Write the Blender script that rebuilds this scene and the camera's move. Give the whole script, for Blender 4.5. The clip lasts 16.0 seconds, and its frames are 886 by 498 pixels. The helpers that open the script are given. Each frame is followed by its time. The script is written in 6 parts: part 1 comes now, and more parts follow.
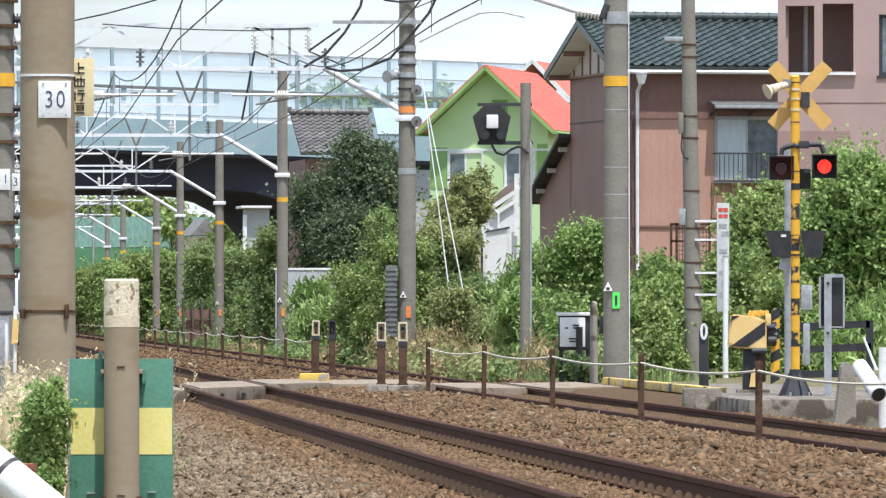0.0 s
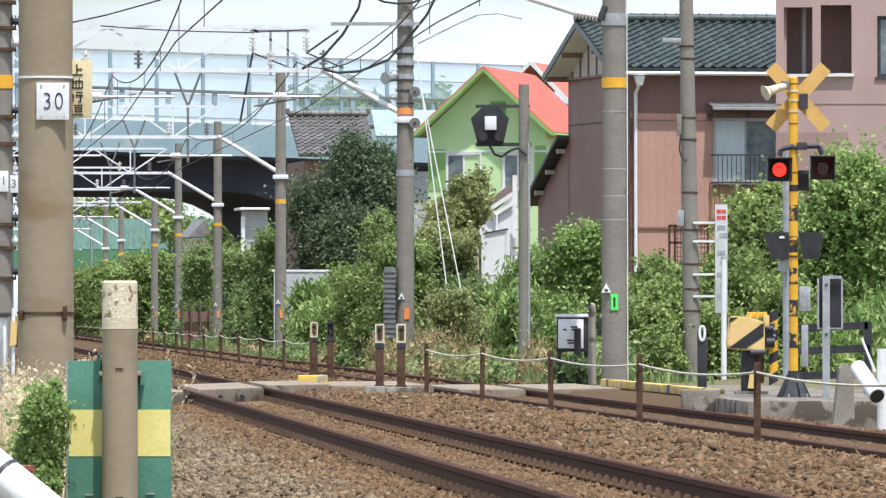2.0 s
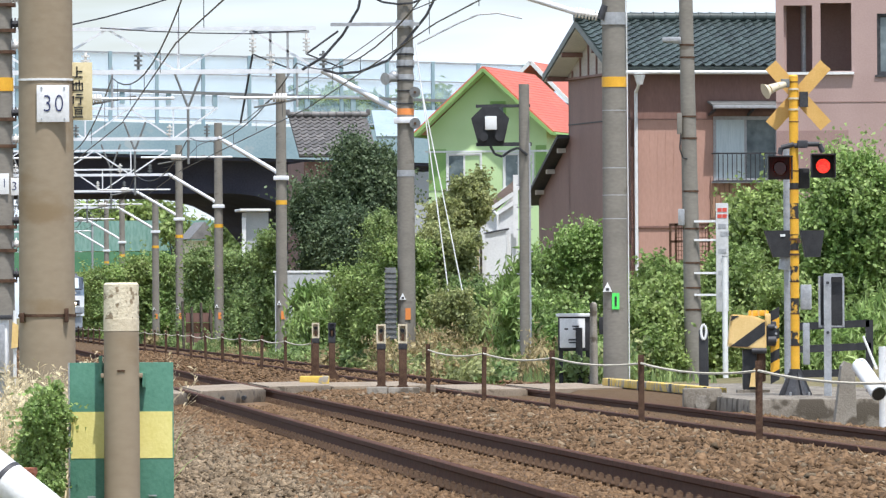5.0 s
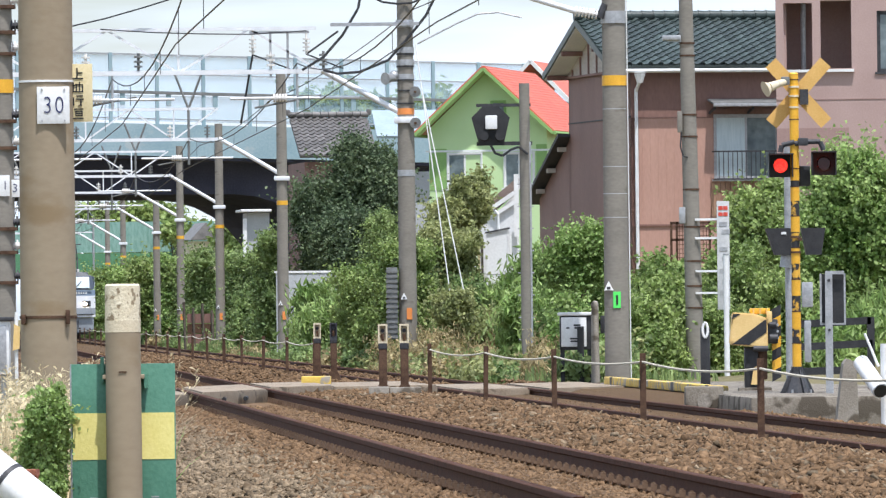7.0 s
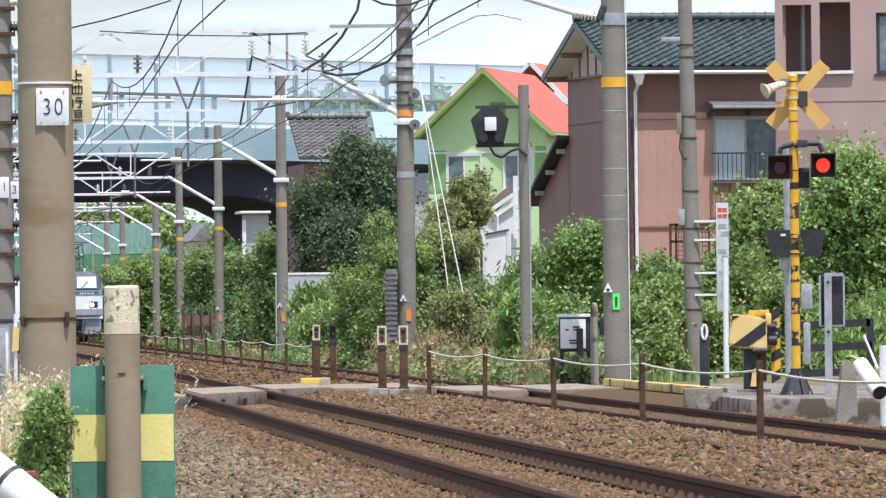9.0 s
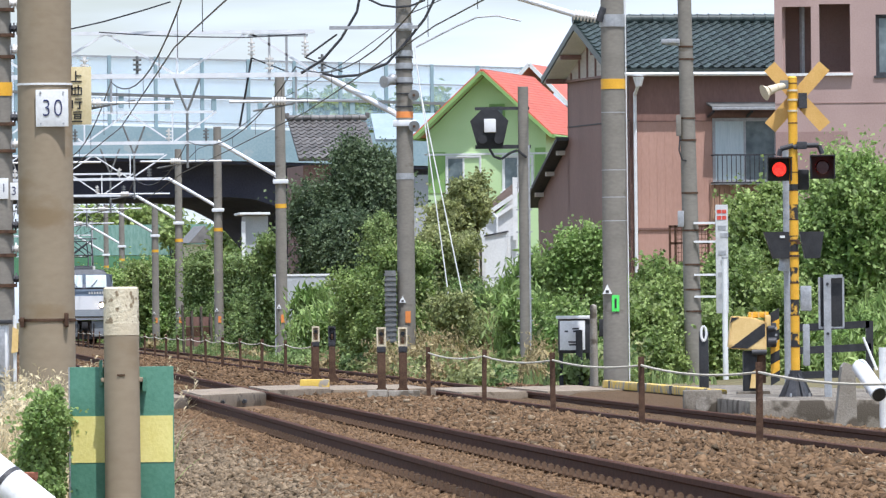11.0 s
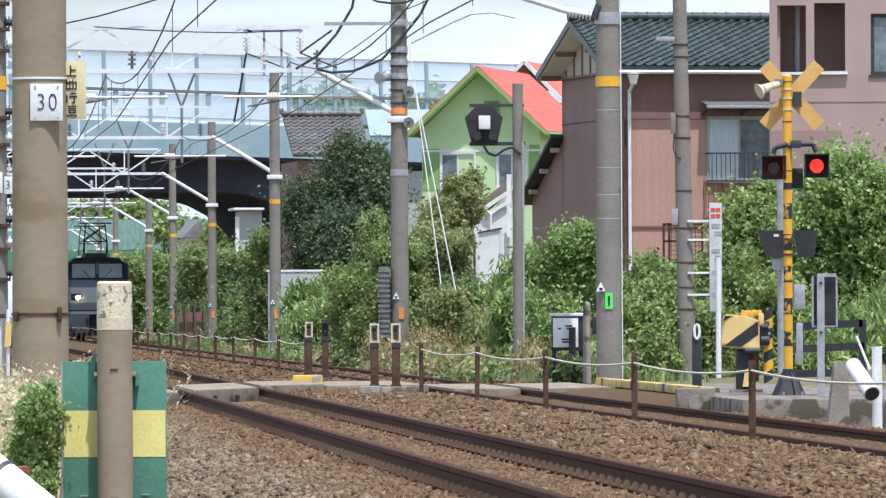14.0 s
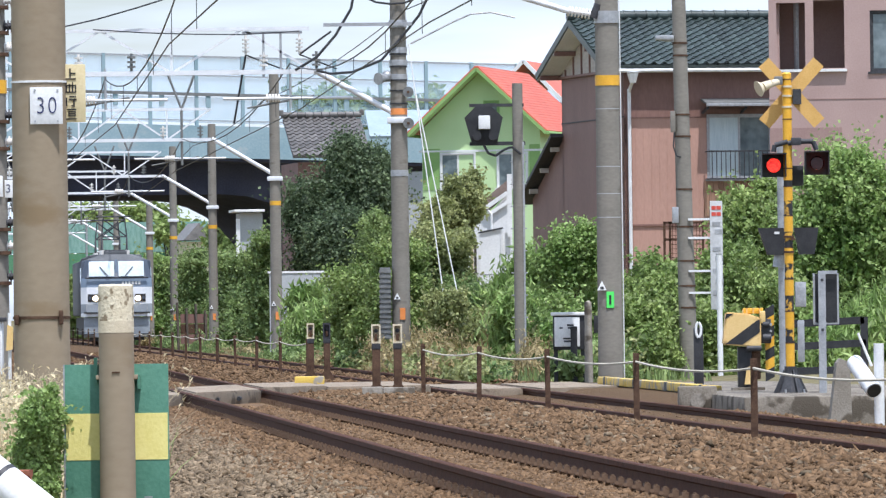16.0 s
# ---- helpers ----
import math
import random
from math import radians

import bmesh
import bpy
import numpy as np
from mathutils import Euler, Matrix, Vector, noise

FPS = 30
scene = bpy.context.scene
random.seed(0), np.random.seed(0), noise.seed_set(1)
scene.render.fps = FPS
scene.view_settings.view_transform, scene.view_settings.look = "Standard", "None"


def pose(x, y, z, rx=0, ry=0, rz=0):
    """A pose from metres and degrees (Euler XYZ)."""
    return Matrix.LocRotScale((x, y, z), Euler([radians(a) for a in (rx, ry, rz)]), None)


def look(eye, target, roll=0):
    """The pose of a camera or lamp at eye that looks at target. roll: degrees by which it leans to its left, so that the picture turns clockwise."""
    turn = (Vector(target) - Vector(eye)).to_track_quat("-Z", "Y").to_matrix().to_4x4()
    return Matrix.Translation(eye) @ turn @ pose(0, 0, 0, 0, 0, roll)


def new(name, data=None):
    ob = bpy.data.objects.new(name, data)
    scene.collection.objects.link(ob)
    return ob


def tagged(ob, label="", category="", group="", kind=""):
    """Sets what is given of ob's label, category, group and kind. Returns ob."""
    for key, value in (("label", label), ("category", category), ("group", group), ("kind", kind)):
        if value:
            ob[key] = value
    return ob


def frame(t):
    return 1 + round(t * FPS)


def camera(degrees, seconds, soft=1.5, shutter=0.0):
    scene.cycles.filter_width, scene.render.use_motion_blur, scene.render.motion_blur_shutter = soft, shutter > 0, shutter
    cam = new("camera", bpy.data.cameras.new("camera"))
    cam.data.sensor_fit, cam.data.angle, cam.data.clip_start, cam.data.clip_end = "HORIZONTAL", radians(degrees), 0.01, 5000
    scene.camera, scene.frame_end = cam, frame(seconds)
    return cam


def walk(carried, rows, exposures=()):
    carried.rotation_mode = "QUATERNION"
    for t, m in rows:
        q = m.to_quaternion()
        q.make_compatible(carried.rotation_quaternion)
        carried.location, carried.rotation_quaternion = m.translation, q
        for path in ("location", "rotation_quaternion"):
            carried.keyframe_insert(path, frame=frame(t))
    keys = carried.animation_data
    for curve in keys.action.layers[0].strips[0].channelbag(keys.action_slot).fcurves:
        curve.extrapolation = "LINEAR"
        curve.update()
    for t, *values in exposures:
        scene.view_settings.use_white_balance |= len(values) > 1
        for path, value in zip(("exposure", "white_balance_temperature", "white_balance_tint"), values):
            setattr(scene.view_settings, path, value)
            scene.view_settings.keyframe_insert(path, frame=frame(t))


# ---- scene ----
cam = camera(6.411, 16.0, soft=1.3)
EYE = Vector((0.0, 0.0, 0.95))
# seconds, aim sideways and upwards at 100 m, roll
AIM = [
    (0.0, 0.000, 0.814, 0.000), (0.5, 0.011, 0.819, -0.037), (1.0, 0.032, 0.816, -0.009), (1.5, 0.018, 0.840, -0.094),
    (2.0, 0.022, 0.835, -0.028), (2.5, 0.013, 0.815, -0.039), (3.0, 0.011, 0.817, -0.102), (3.5, 0.007, 0.834, -0.198),
    (4.0, 0.015, 0.842, -0.228), (6.5, -0.010, 0.827, -0.612), (7.0, -0.004, 0.831, -0.661), (7.5, -0.006, 0.833, -0.689),
    (8.0, -0.015, 0.845, -0.666), (8.5, -0.003, 0.850, -0.621), (9.0, 0.006, 0.853, -0.647), (11.5, 0.021, 0.874, -0.561),
    (12.0, 0.039, 0.871, -0.451), (12.5, 0.020, 0.841, -0.381), (13.0, 0.055, 0.832, -0.359), (13.5, 0.077, 0.832, -0.302),
    (14.0, 0.093, 0.828, -0.256), (14.5, 0.093, 0.826, -0.391), (15.0, 0.092, 0.819, -0.516), (15.5, 0.092, 0.816, -0.598),
    (16.0, 0.082, 0.831, -0.717),
]
walk(cam, [(t, look(EYE, EYE + Vector((a, 100.0, b)), r)) for t, a, b, r in AIM], exposures=[(0.0, 0.34, 6250, 13), (4.2, 0.33, 6250, 13), (6.5, 0.3, 6200, 14), (9.0, 0.28, 6130, 14), (11.5, 0.25, 6020, 15), (16.0, 0.24, 5980, 15)])

# ---- light ----
SUN_EL, SUN_AZ = radians(69), radians(158)      # azimuth clockwise from +y
to_sun = Vector((math.sin(SUN_AZ) * math.cos(SUN_EL), math.cos(SUN_AZ) * math.cos(SUN_EL), math.sin(SUN_EL)))
world = bpy.data.worlds.new("world")
scene.world = world
world.use_nodes = True
wn, wl = world.node_tree.nodes, world.node_tree.links
sky = wn.new("ShaderNodeTexSky")
sky.sky_type, sky.sun_disc, sky.sun_elevation, sky.sun_rotation = "NISHITA", False, SUN_EL, SUN_AZ
sky.air_density, sky.dust_density = 1.0, 1.0
# thin high cloud over the blue
wc = wn.new("ShaderNodeTexCoord")
wm = wn.new("ShaderNodeMapping")
wm.inputs["Scale"].default_value = (6, 6, 40)
wo = wn.new("ShaderNodeTexNoise")
wo.inputs["Scale"].default_value, wo.inputs["Detail"].default_value = 1.6, 5
wr = wn.new("ShaderNodeValToRGB")
wr.color_ramp.elements[0].position, wr.color_ramp.elements[1].position = 0.32, 0.66
wx = wn.new("ShaderNodeMixRGB")
wx.inputs[2].default_value = (8.3, 9.5, 10.7, 1)
wl.new(wc.outputs["Generated"], wm.inputs["Vector"])
wl.new(wm.outputs["Vector"], wo.inputs["Vector"])
wl.new(wo.outputs["Fac"], wr.inputs["Fac"])
wl.new(wr.outputs["Color"], wx.inputs[0])
wl.new(sky.outputs["Color"], wx.inputs[1])
bg = wn["Background"]
bg.inputs["Strength"].default_value = 0.115
wl.new(wx.outputs["Color"], bg.inputs["Color"])
sun = new("sun", bpy.data.lights.new("sun", "SUN"))
sun.data.energy, sun.data.angle, sun.data.color = 4.4, radians(0.6), (1.0, 0.96, 0.9)
sun.matrix_world = look(to_sun * 50, (0, 0, 0))


# ---- materials ----
def mat(name, a, b, scale=8.0, rough=0.7, metal=0.0, bump=0.2, fine=60.0, piece=0.0, stretch=(1, 1, 1), spots=None):
    """Two colours mixed by coarse and fine noise, with fine relief. piece: change of value from object to object."""
    m = bpy.data.materials.new(name)
    m.use_nodes = True
    n, l = m.node_tree.nodes, m.node_tree.links
    bs = n["Principled BSDF"]
    tc = n.new("ShaderNodeTexCoord")
    mp = n.new("ShaderNodeMapping")
    mp.inputs["Scale"].default_value = stretch
    l.new(tc.outputs["Object"], mp.inputs["Vector"])
    n1, n2 = n.new("ShaderNodeTexNoise"), n.new("ShaderNodeTexNoise")
    for nn, s, d in ((n1, scale, 4), (n2, fine, 3)):
        nn.inputs["Scale"].default_value, nn.inputs["Detail"].default_value = s, d
        l.new(mp.outputs["Vector"], nn.inputs["Vector"])
    ad = n.new("ShaderNodeMath")
    ad.operation = "MULTIPLY_ADD"
    ad.inputs[1].default_value = 0.45
    l.new(n2.outputs["Fac"], ad.inputs[0])
    ml = n.new("ShaderNodeMath")
    ml.operation = "MULTIPLY"
    ml.inputs[1].default_value = 0.55
    l.new(n1.outputs["Fac"], ml.inputs[0])
    l.new(ml.outputs[0], ad.inputs[2])
    cr = n.new("ShaderNodeValToRGB")
    cr.color_ramp.elements[0].position, cr.color_ramp.elements[1].position = 0.36, 0.64
    cr.color_ramp.elements[0].color, cr.color_ramp.elements[1].color = (*a, 1), (*b, 1)
    l.new(ad.outputs[0], cr.inputs["Fac"])
    out = cr.outputs["Color"]
    if spots:
        n3 = n.new("ShaderNodeTexNoise")
        n3.inputs["Scale"].default_value, n3.inputs["Detail"].default_value = spots[1], 6
        l.new(mp.outputs["Vector"], n3.inputs["Vector"])
        r3 = n.new("ShaderNodeValToRGB")
        r3.color_ramp.elements[0].position, r3.color_ramp.elements[1].position = spots[2], spots[2] + 0.06
        l.new(n3.outputs["Fac"], r3.inputs["Fac"])
        mx = n.new("ShaderNodeMixRGB")
        mx.inputs[2].default_value = (*spots[0], 1)
        l.new(r3.outputs["Color"], mx.inputs[0])
        l.new(out, mx.inputs[1])
        out = mx.outputs["Color"]
    if piece:
        oi = n.new("ShaderNodeObjectInfo") if piece > 0 else n.new("ShaderNodeNewGeometry")
        mr = n.new("ShaderNodeMapRange")
        mr.inputs["To Min"].default_value, mr.inputs["To Max"].default_value = 1 - abs(piece), 1 + abs(piece)
        l.new(oi.outputs["Random" if piece > 0 else "Random Per Island"], mr.inputs["Value"])
        hs = n.new("ShaderNodeHueSaturation")
        l.new(mr.outputs[0], hs.inputs["Value"])
        l.new(out, hs.inputs["Color"])
        out = hs.outputs["Color"]
    l.new(out, bs.inputs["Base Color"])
    bs.inputs["Roughness"].default_value, bs.inputs["Metallic"].default_value = rough, metal
    if bump:
        bp = n.new("ShaderNodeBump")
        bp.inputs["Strength"].default_value, bp.inputs["Distance"].default_value = bump, 0.02
        l.new(n2.outputs["Fac"], bp.inputs["Height"])
        l.new(bp.outputs["Normal"], bs.inputs["Normal"])
    return m


def leaf_mat(name, a, b):
    m = mat(name, a, b, 0.6, 0.6, 0, 0, 3.0, piece=-0.42)
    n, l = m.node_tree.nodes, m.node_tree.links
    bs = n["Principled BSDF"]
    tr = n.new("ShaderNodeBsdfTranslucent")
    mx = n.new("ShaderNodeMixShader")
    mx.inputs[0].default_value = 0.4
    l.new(bs.inputs["Base Color"].links[0].from_socket, tr.inputs["Color"])
    l.new(bs.outputs[0], mx.inputs[1])
    l.new(tr.outputs[0], mx.inputs[2])
    l.new(mx.outputs[0], n["Material Output"].inputs["Surface"])
    return m


def glow(name, c, strength):
    m = bpy.data.materials.new(name)
    m.use_nodes = True
    bs = m.node_tree.nodes["Principled BSDF"]
    bs.inputs["Base Color"].default_value = (*c, 1)
    bs.inputs["Emission Color"].default_value, bs.inputs["Emission Strength"].default_value = (*c, 1), strength
    return m


M_BALLAST = mat("ballast", (0.055, 0.032, 0.016), (0.155, 0.1, 0.054), 30, 0.9, 0, 0.6, 90)
M_STONE = mat("ballast_stone", (0.108, 0.065, 0.035), (0.202, 0.13, 0.073), 3, 0.85, 0, 0.2, 40, piece=-0.4)
M_STONEG = mat("grey_ballast_stone", (0.12, 0.085, 0.052), (0.265, 0.205, 0.135), 3, 0.85, 0, 0.2, 40, piece=-0.42)
M_SOIL = mat("soil", (0.09, 0.08, 0.04), (0.22, 0.19, 0.1), 1.2, 0.95, 0, 0.5, 30)
M_RAIL = mat("rail_rust", (0.05, 0.02, 0.011), (0.1, 0.044, 0.026), 9, 0.75, 0.1, 0.2, 70)
M_HEAD = mat("rail_head", (0.4, 0.29, 0.23), (0.62, 0.52, 0.46), 4, 0.35, 0.3, 0.05, 40, stretch=(6, 0.4, 1))
M_SLEEPER = mat("sleeper_concrete", (0.12, 0.075, 0.042), (0.2, 0.135, 0.082), 5, 0.9, 0, 0.4, 50, piece=0.15)
M_IRON = mat("rusty_iron", (0.06, 0.035, 0.025), (0.14, 0.085, 0.055), 12, 0.8, 0.2, 0.3, 80)
M_CONC = mat("concrete", (0.22, 0.195, 0.155), (0.36, 0.33, 0.28), 2.5, 0.85, 0, 0.25, 50, spots=((0.11, 0.09, 0.065), 3, 0.54))
M_SLAB = mat("crossing_concrete", (0.2, 0.155, 0.105), (0.34, 0.275, 0.2), 3, 0.85, 0, 0.25, 50, spots=((0.12, 0.09, 0.06), 4, 0.56))
M_PLINTH = mat("stained_concrete", (0.15, 0.13, 0.1), (0.29, 0.255, 0.205), 2.5, 0.88, 0, 0.3, 50, spots=((0.085, 0.07, 0.05), 3, 0.5))
M_CLIP = mat("fastening_steel", (0.1, 0.06, 0.038), (0.2, 0.135, 0.09), 20, 0.75, 0.1, 0.1, 60)
M_POLE = mat("pole_concrete", (0.185, 0.17, 0.143), (0.245, 0.227, 0.192), 1.6, 0.85, 0, 0.08, 16, stretch=(0.8, 0.8, 1.8), spots=((0.15, 0.132, 0.105), 1.6, 0.6))
M_POLEB = mat("pole_brown", (0.265, 0.208, 0.137), (0.315, 0.255, 0.173), 1.3, 0.85, 0, 0.05, 14, stretch=(0.8, 0.8, 1.6), spots=((0.235, 0.17, 0.095), 1.1, 0.56))
M_STEEL = mat("galvanised_steel", (0.33, 0.34, 0.35), (0.5, 0.51, 0.52), 14, 0.5, 0.6, 0.1, 80)
M_WHITE = mat("white_paint", (0.66, 0.67, 0.66), (0.82, 0.83, 0.82), 6, 0.5, 0, 0.08, 50)
M_WSTEEL = mat("white_truss_paint", (0.68, 0.70, 0.72), (0.84, 0.86, 0.88), 4, 0.45, 0.1, 0.05, 50)
M_BLACK = mat("black_paint", (0.012, 0.013, 0.015), (0.03, 0.03, 0.032), 10, 0.55, 0, 0.1, 60)
M_DARK = mat("dark_steel", (0.03, 0.032, 0.036), (0.07, 0.07, 0.075), 12, 0.6, 0.3, 0.1, 60)
M_YEL = mat("yellow_paint", (0.66, 0.34, 0.02), (0.8, 0.44, 0.035), 7, 0.5, 0, 0.1, 60)
M_PALEYEL = mat("pale_yellow_paint", (0.72, 0.64, 0.20), (0.82, 0.74, 0.28), 5, 0.6, 0, 0.1, 60)
M_GREEN = mat("green_board_paint", (0.06, 0.19, 0.125), (0.10, 0.26, 0.18), 3, 0.55, 0, 0.1, 60)
M_ORANGE = mat("orange_tape", (0.72, 0.22, 0.05), (0.8, 0.3, 0.08), 6, 0.5, 0, 0.05, 60)
M_REDP = mat("red_paint", (0.55, 0.06, 0.04), (0.68, 0.1, 0.06), 6, 0.5, 0, 0.05, 60)
M_LIME = mat("lime_tag", (0.08, 0.70, 0.10), (0.12, 0.85, 0.16), 6, 0.5, 0, 0, 60)
M_WIRE = mat("wire", (0.03, 0.032, 0.035), (0.07, 0.07, 0.075), 20, 0.5, 0.5, 0, 60)
M_ROPE = mat("rope", (0.42, 0.38, 0.30), (0.58, 0.54, 0.44), 30, 0.9, 0, 0.3, 120)
M_LOUVRE = mat("dull_grey_metal", (0.13, 0.135, 0.13), (0.22, 0.225, 0.22), 5, 0.6, 0.2, 0.1, 30)
M_PORC = mat("porcelain", (0.62, 0.60, 0.56), (0.8, 0.78, 0.74), 6, 0.25, 0, 0, 30)
for dusty in (M_BALLAST, M_STONE, M_STONEG, M_RAIL, M_SLEEPER, M_IRON, M_SOIL, M_CLIP):
    dusty.node_tree.nodes["Principled BSDF"].inputs["Specular IOR Level"].default_value = 0.12
L_DARK = leaf_mat("leaf_dark", (0.06, 0.098, 0.05), (0.155, 0.21, 0.1))
L_BANK = leaf_mat("leaf_bank", (0.11, 0.18, 0.055), (0.31, 0.4, 0.145))
L_MID = leaf_mat("leaf_mid", (0.15, 0.23, 0.06), (0.4, 0.49, 0.17))
L_LIGHT = leaf_mat("leaf_light", (0.16, 0.27, 0.065), (0.4, 0.51, 0.185))
L_OLIVE = leaf_mat("leaf_olive", (0.17, 0.21, 0.07), (0.42, 0.44, 0.19))
L_DRY = leaf_mat("dry_grass", (0.5, 0.4, 0.22), (0.85, 0.74, 0.5))
L_VINE = leaf_mat("withered_leaf", (0.24, 0.19, 0.085), (0.54, 0.45, 0.24))
M_BARK = mat("bark", (0.05, 0.04, 0.03), (0.12, 0.10, 0.075), 10, 0.9, 0, 0.5, 60)


# ---- mesh helpers ----
def box(bm, c, s, rz=0.0, m=None, bev=0.0):
    q = bmesh.ops.create_cube(bm, size=1.0)["verts"]
    t = Matrix.Translation(c) @ Matrix.Rotation(radians(rz), 4, "Z") @ Matrix.Diagonal((*s, 1))
    if m is not None:
        t = m @ t
    bmesh.ops.transform(bm, matrix=t, verts=q)
    if bev:
        e = list({e for v in q for e in v.link_edges})
        bmesh.ops.bevel(bm, geom=e, offset=bev, segments=2, affect="EDGES", profile=0.6)
    return bm


def rod(bm, a, b, r, r2=None, n=10):
    """A round bar from a to b."""
    a, b = Vector(a), Vector(b)
    d = b - a
    t = Matrix.Translation((a + b) / 2) @ d.to_track_quat("Z", "Y").to_matrix().to_4x4()
    bmesh.ops.create_cone(bm, cap_ends=True, segments=n, radius1=r, radius2=r if r2 is None else r2, depth=d.length, matrix=t)
    return bm


def beam(bm, a, b, w, h=None):
    """A square bar from a to b."""
    a, b = Vector(a), Vector(b)
    d = b - a
    t = Matrix.Translation((a + b) / 2) @ d.to_track_quat("Z", "Y").to_matrix().to_4x4() @ Matrix.Diagonal((w, h or w, d.length, 1))
    bmesh.ops.create_cube(bm, size=1.0, matrix=t)
    return bm


def ball(bm, c, r, sub=2, s=(1, 1, 1)):
    bmesh.ops.create_icosphere(bm, subdivisions=sub, radius=r, matrix=Matrix.Translation(c) @ Matrix.Diagonal((*s, 1)))
    return bm


def extrude(bm, outline, a, b, m=None):
    """A prism: outline in (x, z), from y = a to y = b."""
    n = len(outline)
    va = [bm.verts.new((x, a, z)) for x, z in outline]
    vb = [bm.verts.new((x, b, z)) for x, z in outline]
    fs = [bm.faces.new(va), bm.faces.new(vb[::-1])]
    for i in range(n):
        fs.append(bm.faces.new((va[i], vb[i], vb[(i + 1) % n], va[(i + 1) % n])))
    bmesh.ops.recalc_face_normals(bm, faces=fs)
    if m is not None:
        bmesh.ops.transform(bm, matrix=m, verts=va + vb)
    return bm


def panel(bm, x0, x1, z0, z1, y0, y1, holes=()):
    """A wall in the xz plane between y0 and y1, with openings (x0, x1, z0, z1) that go through."""
    xs = sorted({x0, x1, *[v for h in holes for v in h[:2]]})
    zs = sorted({z0, z1, *[v for h in holes for v in h[2:]]})
    for i in range(len(xs) - 1):
        for k in range(len(zs) - 1):
            cx, cz = (xs[i] + xs[i + 1]) / 2, (zs[k] + zs[k + 1]) / 2
            if not any(h[0] < cx < h[1] and h[2] < cz < h[3] for h in holes):
                box(bm, (cx, (y0 + y1) / 2, cz), (xs[i + 1] - xs[i], y1 - y0, zs[k + 1] - zs[k]))
    bmesh.ops.remove_doubles(bm, verts=bm.verts, dist=0.0005)
    return bm


def B():
    return bmesh.new()


def mesh_of(name, bm, material):
    me = bpy.data.meshes.new(name)
    bm.to_mesh(me)
    bm.free()
    me.materials.append(material)
    return me


def smooth(me, ang=40):
    me.shade_smooth()
    me.set_sharp_from_angle(angle=radians(ang))


def part(name, bm, material, parent, label="", soft=True):
    me = mesh_of(name, bm, material)
    if soft:
        smooth(me)
    ob = new(name, me)
    ob.parent = parent
    if label:
        ob["label"] = label
    return ob


def thing(name, label, category, x, y, z, rz=0.0, group=""):
    ob = new(name)
    ob.empty_display_size = 0.2
    ob.matrix_basis = pose(x, y, z, 0, 0, rz)
    return tagged(ob, label, category, group)


def solid(name, bm, material, label, category, kind="", group="", soft=True):
    me = mesh_of(name, bm, material)
    if soft:
        smooth(me)
    return tagged(new(name, me), label, category, group, kind)


# ---- the line: straight double track, seen along its length ----
SKEW = 0.0655
TURN = math.degrees(math.atan(SKEW))            # turn of the track about z


def on(u, y):
    """World x of a place u metres beside the middle between the tracks."""
    return 5.87 - SKEW * y + u


def level(x, y):
    """Height of the ground."""
    u = x - on(0, y)
    a = abs(u)
    if a < 1.3:
        z = -0.07 - 0.1 * (a / 1.3) ** 2
    elif a < 3.2:
        z = -0.17
    elif a < 4.6:
        z = -0.17 - 0.25 * (a - 3.2)
    else:
        z = -0.52
    z = min(z, -0.16) if y < 0 else z
    if u > 3.0 and 96.0 < y < 124:
        z = max(z, -0.09)
    if u > 6 and y > 100:
        z += min(1.2, (u - 6) * 0.14) * min(1, (y - 100) / 40)
    return z


xs = sorted({*np.arange(-14, 14.01, 0.35).round(3), *np.arange(-60, 61, 6.0), -160, -400, -1200, -3000, 160, 400, 1200, 3000})
ys = [-40, -15, 0, 10, 20, 30, *np.arange(36, 130, 2.0), *np.arange(130, 260, 5.0), *np.arange(260, 700, 20.0), 800, 1000, 1400, 2200, 4000]
verts, faces = [], []
for y in ys:
    for x in xs:
        xx = x + (on(0, y) if abs(x) < 61 else 0)
        verts.append((xx, y, level(xx, y) + 0.015 * noise.noise((xx * 1.3, y * 0.5, 0))))
w = len(xs)
for j in range(len(ys) - 1):
    for i in range(w - 1):
        faces.append((j * w + i, j * w + i + 1, (j + 1) * w + i + 1, (j + 1) * w + i))
gm = bpy.data.meshes.new("ground")
gm.from_pydata(verts, [], faces)
gm.materials.append(M_SOIL)
gm.materials.append(M_BALLAST)
for p in gm.polygons:
    c = p.center
    p.material_index = 1 if abs(c.x - on(0, c.y)) < 4.4 else 0
gm.shade_smooth()
tagged(new("ground", gm), "dry soil with brown track ballast along the railway", "ground", kind="structure")


# ---- tracks ----
RAIL = [(-0.061, -0.153), (0.061, -0.153), (0.061, -0.142), (0.014, -0.128), (0.010, -0.05), (0.0325, -0.038),
        (0.0325, -0.006), (0.026, 0.0), (-0.026, 0.0), (-0.0325, -0.006), (-0.0325, -0.038), (-0.010, -0.05), (-0.014, -0.128), (-0.061, -0.142)]


